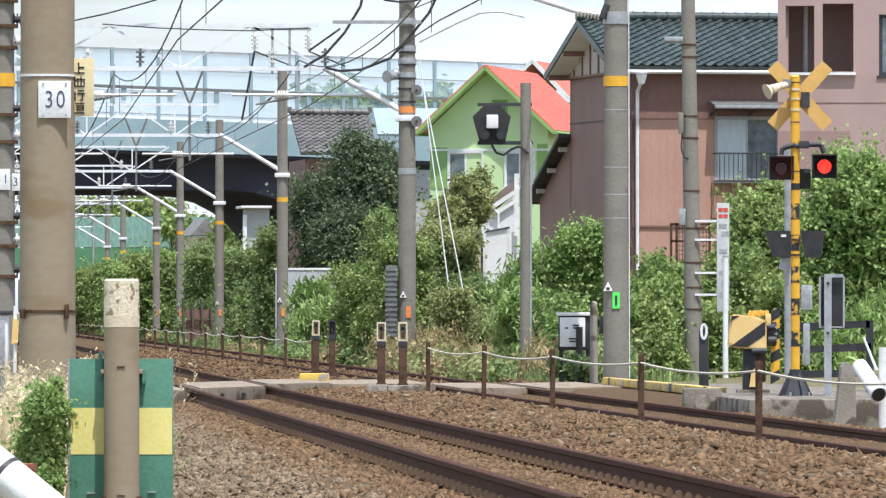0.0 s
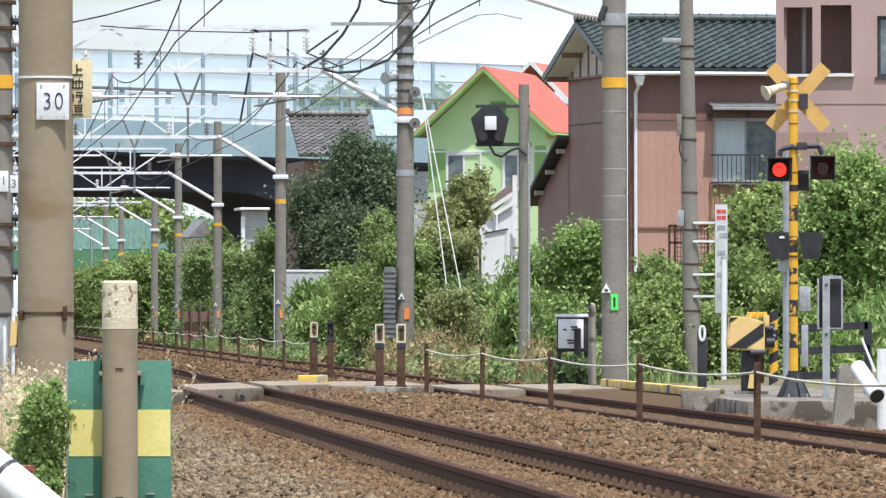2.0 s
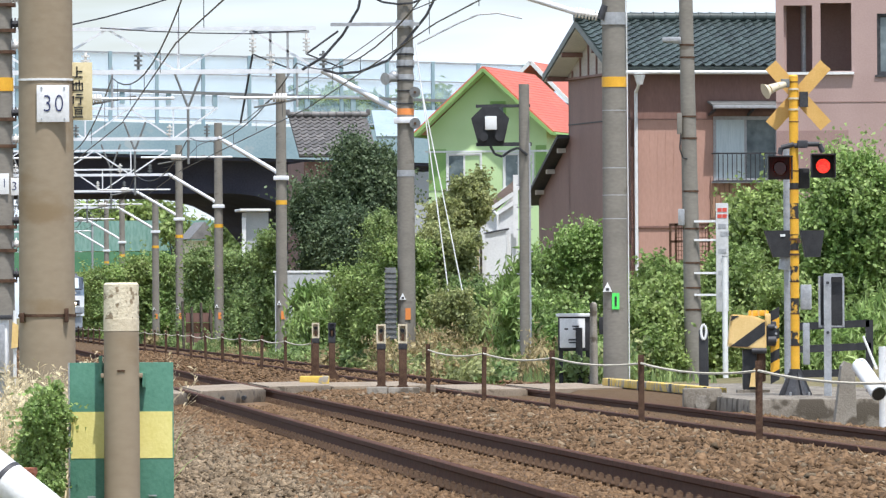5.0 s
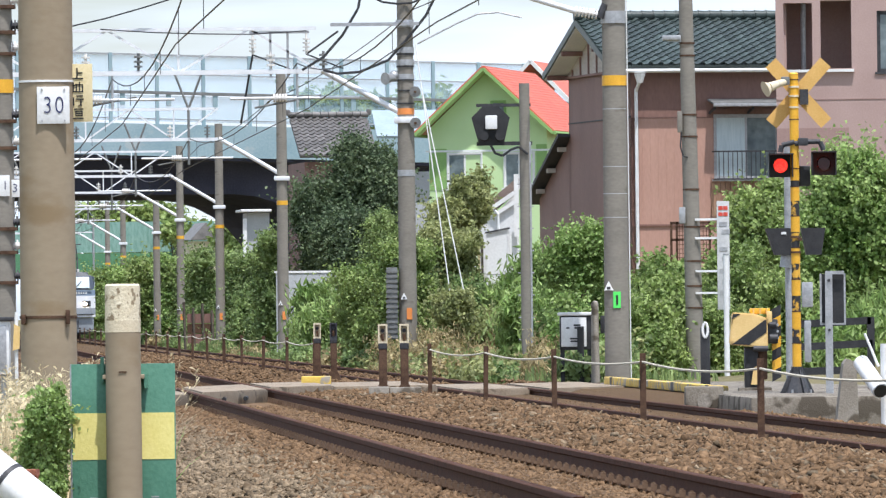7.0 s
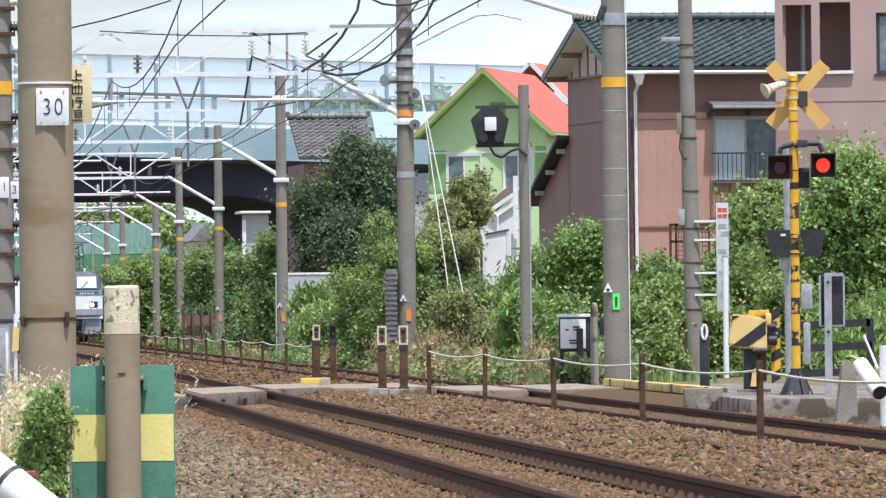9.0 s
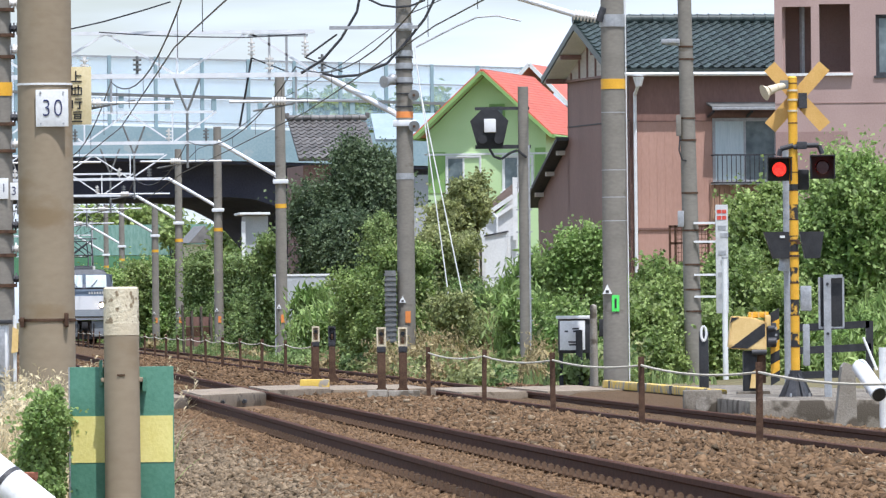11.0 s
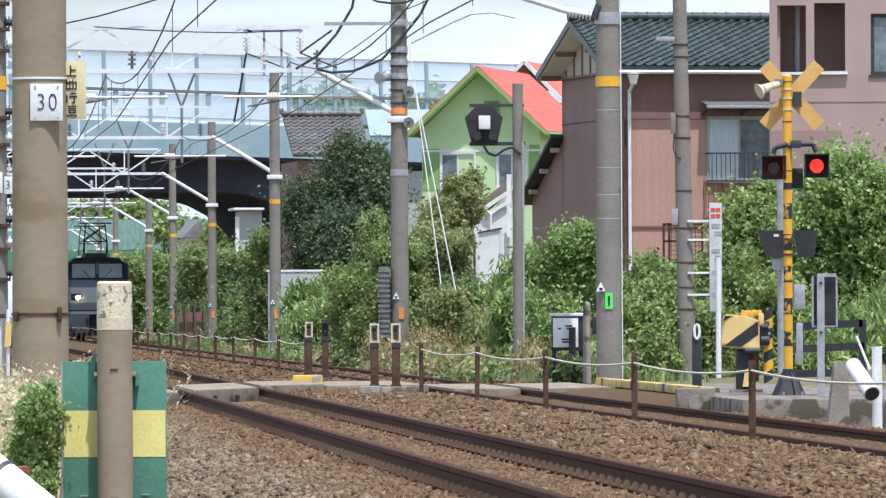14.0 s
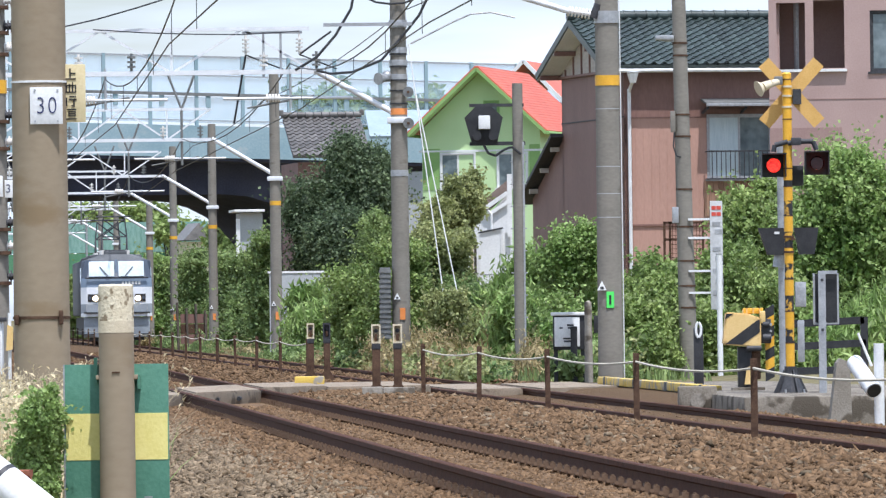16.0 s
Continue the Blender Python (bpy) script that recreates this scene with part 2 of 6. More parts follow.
def track(name, u, z, y0, y1):
    t = thing(name, "rusty railway track with worn steel rails on concrete sleepers", "railway track", on(u, 0), 0, z, TURN)
    c = 1 / math.cos(radians(TURN))
    for side in (-0.5665, 0.5665):
        bm = extrude(B(), [(x + side, h) for x, h in RAIL], y0 * c, y1 * c)
        r = part("rail", bm, M_RAIL, t, soft=False)
        r.data.materials.append(M_HEAD)
        for p in r.data.polygons:
            if p.normal.z > 0.35 and p.center.z > -0.02:
                p.material_index = 1
    bm = box(B(), (0, 0, -0.245), (2.0, 0.24, 0.17), bev=0.02)
    for side in (-0.5665, 0.5665):
        box(bm, (side, 0, -0.158), (0.2, 0.17, 0.012))
    sl = mesh_of("sleeper", bm, M_SLEEPER)
    def clip(bm, x, y, k):
        box(bm, (x, y, -0.12), (0.04, 0.1, 0.05))
        rod(bm, (x, y, -0.13), (x, y, -0.085), 0.013, n=8)
        rod(bm, (x + k * 0.03, y - 0.06, -0.145), (x + k * 0.03, y + 0.06, -0.125), 0.014, n=6)
        return bm

    cl = mesh_of("fastening", clip(B(), 0, 0, 1), M_CLIP)
    places = [(side + k * 0.085, k) for side in (-0.5665, 0.5665) for k in (-1, 1)]
    n = 0
    y = y0
    rest, far = [], []
    while y < min(y1, 260):
        if n < 130:
            o = new("sleeper", sl)
            o.parent, o.location = t, (0, y * c, 0)
            n += 1
        else:
            rest.append(y)
        if n <= 75:
            for x, k in places:
                o = new("fastening", cl)
                o.parent, o.matrix_basis = t, pose(x, y * c, 0, 0, 0, 0 if k > 0 else 180)
        elif y < 150:
            far.append(y)
        y += 0.6
    bm = B()
    for y in far:
        for x, k in places:
            box(bm, (x, y * c, -0.12), (0.04, 0.1, 0.05))
    tagged(part("fastening_row", bm, M_CLIP, t, soft=False), kind="stuff")
    bm = B()
    for y in rest:
        box(bm, (0, y * c, -0.245), (2.0, 0.24, 0.17))
    tagged(part("sleeper_row", bm, M_SLEEPER, t, soft=False), kind="stuff")
    return t


track("railway_track", -1.93, 0.0, 41, 1500)
track("railway_track", 1.93, -0.08, 56, 1500)


# ---- catenary poles ----


def band(t, z, hh, r, material, label):
    part("band", rod(B(), (0, 0, z - hh / 2), (0, 0, z + hh / 2), r + 0.004, n=20), material, t, label)


def triangle_tag(t, z, r, x=-0.08):
    bm = extrude(B(), [(x - 0.07, z), (x + 0.07, z), (x, z + 0.14)], -r - 0.012, -r + 0.06)
    tri = part("triangle_tag", bm, M_WHITE, t, "white triangular tag", soft=False)
    part("tag_mark", box(B(), (x, -r - 0.014, z + 0.035), (0.05, 0.004, 0.04)), M_DARK, tri)


def gantry(x, y, h=8.1, zb=-0.4, r=0.18, tag=M_ORANGE, bandcol=M_YEL, bandz=4.3, x1=-1.87, zb1=6.2):
    """A pole beside the line that carries a white lattice beam across both tracks by an oblique strut."""
    g = thing("catenary_pole", "grey concrete catenary pole carrying a white steel lattice beam", "catenary pole", x, y, 0, 0, "catenary poles")
    bm = rod(B(), (0, 0, zb - 0.4), (0, 0, h), r, r * 0.8, 20)
    part("shaft", bm, M_POLE, g)
    band(g, bandz, 0.13, r * 0.9, bandcol, "orange band")
    triangle_tag(g, 1.28, r * 0.97)
    part("tag_plate", box(B(), (0.03, -r, 0.98), (0.11, 0.02, 0.24)), tag, g, "small orange plate")
    x0 = on(-5.0, y) - x
    zt = zb1 + 0.9
    part("bottom_chord", beam(B(), (x0, 0, zb1), (x1, 0, zb1), 0.095), M_WSTEEL, g)
    part("top_chord", beam(B(), (x0, 0, zt), (x1 - 0.1, 0, zt), 0.075), M_WSTEEL, g)
    n = max(4, int((x1 - x0) / 1.25))
    for i in range(n):
        a = x0 + (x1 - x0) * i / n
        b = x0 + (x1 - x0) * (i + 1) / n
        p, q = ((a, 0, zb1), (b, 0, zt)) if i % 2 else ((a, 0, zt), (b, 0, zb1))
        part("diagonal", beam(B(), p, q, 0.05), M_WSTEEL, g)
        if i % 2:
            part("post", beam(B(), (a, 0, zb1), (a, 0, zt), 0.045), M_WSTEEL, g)
    part("strut", rod(B(), (x1 + 0.02, 0, zb1 + 0.02), (0.12, 0, 5.05), 0.062, n=10), M_WSTEEL, g)
    part("clamp", box(B(), (0, 0, 5.02), (r * 2.5, r * 2.3, 0.13), bev=0.02), M_WSTEEL, g)
    # hanging V arms and insulators above each track
    for u in (-1.93, 1.93):
        cx = on(u, y) - x
        bm = B()
        if y > 200:
            rod(bm, (cx - 0.4, 0, zt + 1.05), (cx, 0, zt), 0.036, n=8)
            rod(bm, (cx + 0.4, 0, zt + 1.05), (cx, 0, zt), 0.036, n=8)
        rod(bm, (cx, 0, zb1 - 0.75), (cx, 0, zt + 0.05 if y > 200 else zb1 + 0.1), 0.04 if y > 200 else 0.026, n=8)
        part("hanger", bm, M_LOUVRE if y > 200 else M_STEEL, g, "grey V-shaped hanger")
        for k in (-0.55, 0.55):
            bm = rod(B(), (cx + k, 0, zb1 + 0.02), (cx + k, 0, zb1 + 0.42), 0.03, n=8)
            for j in range(3):
                rod(bm, (cx + k, 0, zb1 + 0.12 + j * 0.1), (cx + k, 0, zb1 + 0.16 + j * 0.1), 0.09, n=10)
            part("insulator", bm, M_PORC if k < 0 else M_LOUVRE, g)
        part("steady_tube", rod(B(), (cx - 0.9, 0, zb1 - 0.75), (cx + 0.5, 0, zb1 - 0.5), 0.022, n=6), M_LOUVRE, g)
        bm = B()
        for k in range(5):
            rod(bm, (cx - 0.5 + k * 0.06, 0, zb1 - 0.55), (cx - 0.46 + k * 0.06, 0, zb1 - 0.55), 0.09, n=10)
        rod(bm, (cx - 0.55, 0, zb1 - 0.55), (cx - 0.2, 0, zb1 - 0.55), 0.035, n=8)
        part("insulator", bm, M_PORC, g)
        part("arm", rod(B(), (cx - 1.4, 0, zb1 - 0.55), (cx + 1.3, 0, zb1 - 0.55), 0.03, n=8), M_WSTEEL, g)
    return g


for gx, gy in ((-4.73, 233), (-8.25, 292), (-10.95, 329.5), (-13.7, 378), (-17.4, 430), (-20.5, 483), (-24.8, 560), (-29.0, 625), (-33.5, 690), (-38.0, 760)):
    gantry(gx, gy)

# ---- viaduct ----
M_PANEL = mat("barrier_panel", (0.40, 0.56, 0.66), (0.50, 0.66, 0.75), 0.5, 0.3, 0, 0, 6)
M_PANEL.node_tree.nodes["Principled BSDF"].inputs["Alpha"].default_value = 0.3
M_GIRDER = mat("girder_paint", (0.22, 0.33, 0.37), (0.32, 0.42, 0.45), 0.8, 0.5, 0.1, 0.1, 12, spots=((0.36, 0.42, 0.43), 0.9, 0.62))
# bluish near-black puts the deep shade and haze under the deck into the colour
M_SHADE = mat("shaded_viaduct_concrete", (0.045, 0.05, 0.085), (0.08, 0.086, 0.135), 0.8, 0.9, 0, 0.2, 15)
v = thing("road_viaduct", "road viaduct with pale blue girder and translucent noise barrier", "viaduct", -12.0, 333.6, 0, 14)
part("girder", box(B(), (8, 0, 8.75), (64, 0.5, 1.35)), M_GIRDER, v, "pale blue steel girder")
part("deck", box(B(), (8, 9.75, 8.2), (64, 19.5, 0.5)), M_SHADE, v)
part("girder", box(B(), (8, 19.4, 8.7), (64, 0.5, 1.3)), M_GIRDER, v)
bm = B()
# left leg is unseen, it and the added depth keep light off the track
prof = [(-26, -0.6), (-26, 8), (40, 8), (40, -0.6), (8.5, -0.6)]
arch = [(8.5 - 4.6 * (1 - math.cos(a)), 1.8 + 4.4 * math.sin(a)) for a in [k * math.pi / 2 / 8 for k in range(9)]]
prof += arch + [(-10, 6.2), (-10, -0.6)]
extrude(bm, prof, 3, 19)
part("abutment", bm, M_SHADE, v, "concrete wall with an arched opening, coloured dark for shade", soft=False)
part("parapet_rail", beam(B(), (-24, -0.04, 10.75), (40, -0.04, 10.75), 0.13), M_LOUVRE, v)
for rz_ in (9.65, 11.55):
    part("panel_rail", beam(B(), (-24, -0.03, rz_), (40, -0.03, rz_), 0.05), M_STEEL, v)
part("top_rail", beam(B(), (-24, 0, 12.35), (40, 0, 12.35), 0.07), M_STEEL, v)
for i in range(33):
    px = -24 + i * 2
    part("barrier_post", box(B(), (px, 0, 10.9), (0.14, 0.14, 3.0)), M_GIRDER, v)
    part("barrier_panel", box(B(), (px + 1, 0.03, 11.55), (1.84, 0.03, 1.55)), M_PANEL, v)
    part("lower_panel", box(B(), (px + 1, 0.03, 10.1), (1.84, 0.03, 1.1)), M_PANEL, v)

for rail_x in range(-24, 40, 2):
    part("rail_stub", box(B(), (rail_x + 0.5, -0.02, 10.45), (0.2, 0.1, 0.5)), M_GIRDER, v)
# the road falls gently along its length
FALL = Matrix.Identity(4)
FALL[2][0], FALL[2][3] = -0.03, -0.3
for ob in v.children:
    if not ob.name.startswith("abutment"):
        ob.data.transform(FALL)

# ---- houses ----
M_BROWN = mat("brown_siding", (0.175, 0.094, 0.075), (0.235, 0.132, 0.106), 1.2, 0.6, 0, 0.1, 20, stretch=(1, 1, 0.3))
M_PINK = mat("pink_siding", (0.40, 0.235, 0.18), (0.48, 0.29, 0.225), 1.2, 0.65, 0, 0.1, 20, stretch=(1, 1, 0.3))
M_APT = mat("mauve_render", (0.36, 0.25, 0.225), (0.43, 0.31, 0.28), 0.8, 0.8, 0, 0.1, 30)
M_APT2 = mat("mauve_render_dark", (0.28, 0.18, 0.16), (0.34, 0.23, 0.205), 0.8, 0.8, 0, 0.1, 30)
M_LIMEW = mat("green_wall", (0.47, 0.65, 0.32), (0.54, 0.71, 0.38), 1.0, 0.7, 0, 0.1, 30)
M_LIMED = mat("green_panel", (0.20, 0.36, 0.11), (0.26, 0.43, 0.14), 1.0, 0.7, 0, 0.1, 30)
M_REDROOF = mat("red_roof", (0.56, 0.10, 0.055), (0.70, 0.16, 0.09), 1.5, 0.5, 0, 0.1, 20, piece=0.08)
M_TILE = mat("dark_green_tile", (0.022, 0.036, 0.033), (0.065, 0.085, 0.078), 2.5, 0.4, 0, 0.1, 20, piece=0.35)
M_GTILE = mat("grey_tile", (0.09, 0.085, 0.08), (0.17, 0.16, 0.15), 2.5, 0.5, 0, 0.1, 20, piece=0.3)
M_GLASS = mat("window_glass", (0.10, 0.13, 0.14), (0.22, 0.27, 0.28), 1.5, 0.06, 0.0, 0, 5)
M_CURT = mat("curtain", (0.45, 0.55, 0.58), (0.62, 0.70, 0.72), 3, 0.8, 0, 0.3, 20, stretch=(8, 1, 0.3))
M_WALLW = mat("white_wall", (0.62, 0.63, 0.62), (0.76, 0.77, 0.76), 1.0, 0.7, 0, 0.1, 20)
M_GREYW = mat("grey_wall", (0.34, 0.36, 0.37), (0.44, 0.46, 0.47), 1.0, 0.7, 0, 0.1, 20)
M_HOUSEPOST = mat("tan_timber", (0.5, 0.4, 0.22), (0.62, 0.51, 0.3), 3, 0.8, 0, 0.2, 30, stretch=(1, 1, 0.3))
M_TIMBER = mat("weathered_timber", (0.42, 0.38, 0.32), (0.55, 0.5, 0.44), 3, 0.8, 0, 0.2, 30, stretch=(1, 1, 5))


def tiled_roof(parent, x0, x1, ya, za, yb, zb, material, tw=0.27, th=0.30, wave=0.045, cap=300):
    """Rows of curved tiles from the eave (ya, za) to the ridge (yb, zb), laid along x."""
    L = math.hypot(yb - ya, zb - za)
    ang = math.atan2(zb - za, yb - ya)
    bm = B()
    prof = [(-tw / 2, 0), (-tw * 0.3, -wave * 0.6), (0, -wave * 0.3), (tw * 0.25, wave), (tw * 0.5, wave * 0.6)]
    lo = [bm.verts.new((x, 0, z + 0.035)) for x, z in prof]
    hi = [bm.verts.new((x, th * 1.08, z)) for x, z in prof]
    lb = [bm.verts.new((x, 0, z)) for x, z in prof]
    for i in range(4):
        bm.faces.new((lo[i], lo[i + 1], hi[i + 1], hi[i]))
        bm.faces.new((lb[i], lb[i + 1], lo[i + 1], lo[i]))
    me = mesh_of("roof_tile", bm, material)
    smooth(me, 60)
    nx, nr = int((x1 - x0) / tw), int(L / th)
    count = 0
    base = part("roof_slope", box(B(), (0, 0, 0), (1, 1, 1)), material, parent)
    base.matrix_basis = Matrix.Translation(((x0 + x1) / 2, (ya + yb) / 2, (za + zb) / 2 - 0.07)) @ Matrix.Rotation(ang, 4, "X") @ Matrix.Diagonal((x1 - x0, L, 0.08, 1))
    rest = []
    for r in range(nr):
        for i in range(nx):
            m = Matrix.Translation((x0 + (i + 0.5) * tw, ya + (yb - ya) * r / nr, za + (zb - za) * r / nr)) @ Matrix.Rotation(ang, 4, "X")
            if count < cap:
                o = new("roof_tile", me)
                o.parent, o.matrix_basis = parent, m
                count += 1
            else:
                rest.append(m)
    if rest:
        vs, fs = [], []
        src = [v.co.copy() for v in me.vertices]
        pol = [tuple(p.vertices) for p in me.polygons]
        for m in rest:
            k = len(vs)
            vs += [m @ c for c in src]
            fs += [tuple(a + k for a in p) for p in pol]
        mm = bpy.data.meshes.new("tile_field")
        mm.from_pydata(vs, [], fs)
        mm.materials.append(material)
        smooth(mm, 60)
        o = new("tile_field", mm)
        o.parent = parent
        o["kind"] = "stuff"


def window(parent, x, z, w, h, y, sash=2, frame_mat=None, sill=True, curtain=0):
    """A sliding window in a wall that faces -y: frame, panes and sill. The wall's face is at y."""
    fm = frame_mat or M_STEEL
    wnd = part("window", panel(B(), x - w / 2, x + w / 2, z - h / 2, z + h / 2, y - 0.03, y + 0.06,
                               [(x - w / 2 + 0.05, x + w / 2 - 0.05, z - h / 2 + 0.05, z + h / 2 - 0.05)]), fm, parent)
    for i in range(sash):
        pw = (w - 0.1) / sash
        cx = x - w / 2 + 0.05 + pw * (i + 0.5)
        part("pane", box(B(), (cx, y + 0.03 + 0.02 * (i % 2), z), (pw - 0.05, 0.012, h - 0.16)), M_CURT if i < curtain else M_GLASS, wnd,
             "pane with a pale curtain behind" if i < curtain else "")
        part("sash", panel(B(), cx - pw / 2, cx + pw / 2, z - h / 2 + 0.05, z + h / 2 - 0.05, y + 0.015, y + 0.045,
                           [(cx - pw / 2 + 0.03, cx + pw / 2 - 0.03, z - h / 2 + 0.085, z + h / 2 - 0.085)]), fm, wnd)
    if sill:
        part("sill", box(B(), (x, y - 0.05, z - h / 2 - 0.02), (w + 0.1, 0.14, 0.05)), fm, wnd)
    return wnd


# brown and pink two-storey house; local origin at its front corner, front along +x
h1 = thing("house", "two-storey house with brown and pink siding and dark green tile roof", "house", 4.78, 200, 0, 12)
EZ, RZ, DEEP = 7.25, 8.42, 7.0
MID = DEEP / 2
fw = [(2.15, 3.85, 4.3, 5.95)]
part("front_wall", panel(B(), 0, 7.0, 0.2, 5.86, 0, 0.2, fw), M_PINK, h1, "pink ribbed metal siding")
part("front_wall", panel(B(), 0, 7.0, 5.86, EZ, -0.01, 0.2, [(2.15, 3.85, 5.86, 5.95)]), M_BROWN, h1, "dark brown upper part of the wall")
for i in range(34):
    x = 0.1 + i * 0.205
    low = 5.98 if 2.1 < x < 3.9 else 3.2
    if low < 5:
        part("siding_rib", box(B(), (x, -0.002, (low + 5.8) / 2), (0.025, 0.01, 5.8 - low)), M_PINK, h1)
M_BOARD = mat("brown_boards", (0.26, 0.15, 0.095), (0.36, 0.215, 0.14), 2, 0.75, 0, 0.2, 30, piece=0.12, stretch=(1, 1, 0.3))
for i in range(15):
    part("wall_board", box(B(), (2.12 + i * 0.125, -0.03, 3.72), (0.11, 0.03, 1.06)), M_BOARD, h1)


def gable(outline, ya, yb, name, material, label=""):
    bm = extrude(B(), outline, ya, yb)
    bmesh.ops.transform(bm, matrix=Matrix.Rotation(radians(90), 4, "Z"), verts=bm.verts)
    return part(name, bm, material, h1, label, soft=False)


ends = [(0, 0.2), (DEEP, 0.2), (DEEP, EZ - 0.05), (MID, RZ - 0.15), (0, EZ - 0.05)]
gable(ends, -0.2, 0, "gable_wall", M_BROWN, "brown gable wall")
gable(ends, -7.0, -6.8, "gable_wall", M_BROWN)
gable([(0.05, EZ - 0.13), (DEEP - 0.05, EZ - 0.13), (DEEP - 0.05, EZ - 0.06), (MID, RZ - 0.17), (0.05, EZ - 0.06)], 0.0, 0.04, "gable_panel", M_TIMBER, "weathered grey timber gable panel")
for k in range(7):
    yy = 0.7 + k * 0.93
    top = RZ - 0.2 - abs(yy - MID) * (RZ - EZ) / MID
    part("gable_batten", box(B(), (-0.06, yy, (EZ - 0.13 + top) / 2), (0.04, 0.07, top - EZ + 0.13)), M_BROWN, h1)
part("gable_ledge", box(B(), (-0.06, MID, EZ - 0.16), (0.1, DEEP, 0.06)), M_BROWN, h1)
part("siding_joint", box(B(), (-0.01, MID, 5.9), (0.02, DEEP, 0.03)), M_DARK, h1)
part("back_wall", box(B(), (3.5, DEEP - 0.1, 3.5), (7, 0.2, 6.6)), M_BROWN, h1)
slope = (RZ - EZ) / MID
tiled_roof(h1, -0.6, 7.4, -0.42, EZ - 0.42 * slope + 0.1, MID, RZ + 0.1, M_TILE)
tb = part("roof_slope", box(B(), (0, 0, 0), (1, 1, 1)), M_TILE, h1)
tb.matrix_basis = Matrix.Translation((3.4, MID + 1.9, RZ + 0.03 - 1.9 * slope)) @ Matrix.Rotation(-math.atan(slope), 4, "X") @ Matrix.Diagonal((8.0, 4.0, 0.1, 1))
for i in range(27):
    bm = rod(B(), (-0.64 + i * 0.3, MID, RZ + 0.17), (-0.36 + i * 0.3, MID, RZ + 0.17), 0.13, 0.12, 10)
    rod(bm, (-0.36 + i * 0.3, MID, RZ + 0.17), (-0.34 + i * 0.3, MID, RZ + 0.17), 0.145, 0.145, 10)
    part("ridge_tile", bm, M_TILE, h1)
for sgn in (-1, 1):
    out = MID + 0.32
    part("barge_board", beam(B(), (-0.6, MID, RZ + 0.0), (-0.6, MID + sgn * out, RZ - out * slope), 0.05, 0.17), M_TILE, h1, "dark barge board under the verge tiles")
    part("soffit", beam(B(), (-0.3, MID, RZ - 0.1), (-0.3, MID + sgn * (out - 0.05), RZ - 0.1 - (out - 0.05) * slope), 0.56, 0.03), M_WALLW, h1, "pale soffit board")
    for f in (0.45, 0.9):
        part("purlin", box(B(), (-0.3, MID + sgn * out * f, RZ - 0.17 - out * f * slope), (0.58, 0.12, 0.12)), M_BROWN, h1)
part("gutter", rod(B(), (-0.55, -0.5, EZ - 0.2), (7.2, -0.5, EZ - 0.2), 0.05, n=8), M_WHITE, h1, "white gutter")
bm = rod(B(), (0.12, -0.1, 0.3), (0.12, -0.1, 6.6), 0.045, n=8)
rod(bm, (0.12, -0.1, 6.55), (0.12, -0.5, 6.78), 0.045, n=8)
part("downpipe", bm, M_WHITE, h1, "white rain downpipe")
bm = rod(B(), (0.12, -0.52, 6.74), (0.12, -0.52, 6.98), 0.08, 0.15, 8)
part("hopper", bm, M_WHITE, h1, "white rainwater hopper")
window(h1, 3.0, 5.12, 1.7, 1.65, 0.0, 2, M_STEEL, True, 1)
part("awning", beam(B(), (3.05, -0.62, 6.2), (3.05, 0.0, 6.32), 2.1, 0.05), M_LOUVRE, h1, "pale sheet-metal window awning")
part("awning_edge", box(B(), (3.05, -0.62, 6.17), (2.1, 0.05, 0.08), bev=0.01), M_STEEL, h1)
for x in (2.05, 3.05, 4.05):
    part("awning_strut", beam(B(), (x, -0.58, 6.1), (x, 0.0, 5.98), 0.05), M_DARK, h1)
part("lintel", box(B(), (3.05, -0.03, 6.02), (1.95, 0.06, 0.1)), M_BROWN, h1)
for i in range(15):
    part("railing_bar", rod(B(), (2.18 + i * 0.12, -0.42, 4.3), (2.18 + i * 0.12, -0.42, 5.0), 0.012, n=6), M_DARK, h1)
bm = B()
for z in (4.3, 5.0):
    beam(bm, (2.12, -0.42, z), (3.92, -0.42, z), 0.04)
for x in (2.12, 3.92):
    beam(bm, (x, -0.42, 5.0), (x, 0, 5.0), 0.03)
    beam(bm, (x, -0.42, 4.3), (x, 0, 4.3), 0.03)
part("balcony_rail", bm, M_DARK, h1, "dark metal window railing")
part("trim_line", box(B(), (3.5, -0.02, 3.15), (7.0, 0.04, 0.05)), M_BROWN, h1)
# lower annex on the gable side with a sloping roof
gable([(DEEP, 0.2), (DEEP + 3.6, 0.2), (DEEP + 3.6, 4.0), (DEEP, 5.45)], -4.0, 0, "annex", M_BROWN, "brown lean-to annex")
part("annex_roof", beam(B(), (1.82, DEEP - 0.1, 5.6), (1.82, DEEP + 4.1, 3.9), 4.3, 0.1), M_DARK, h1, "dark sheet roof of the annex")
for k in range(3):
    part("rafter", box(B(), (-0.1, DEEP + 0.4 + k * 1.3, 5.24 - k * 0.525), (0.24, 0.14, 0.12)), M_TIMBER, h1)

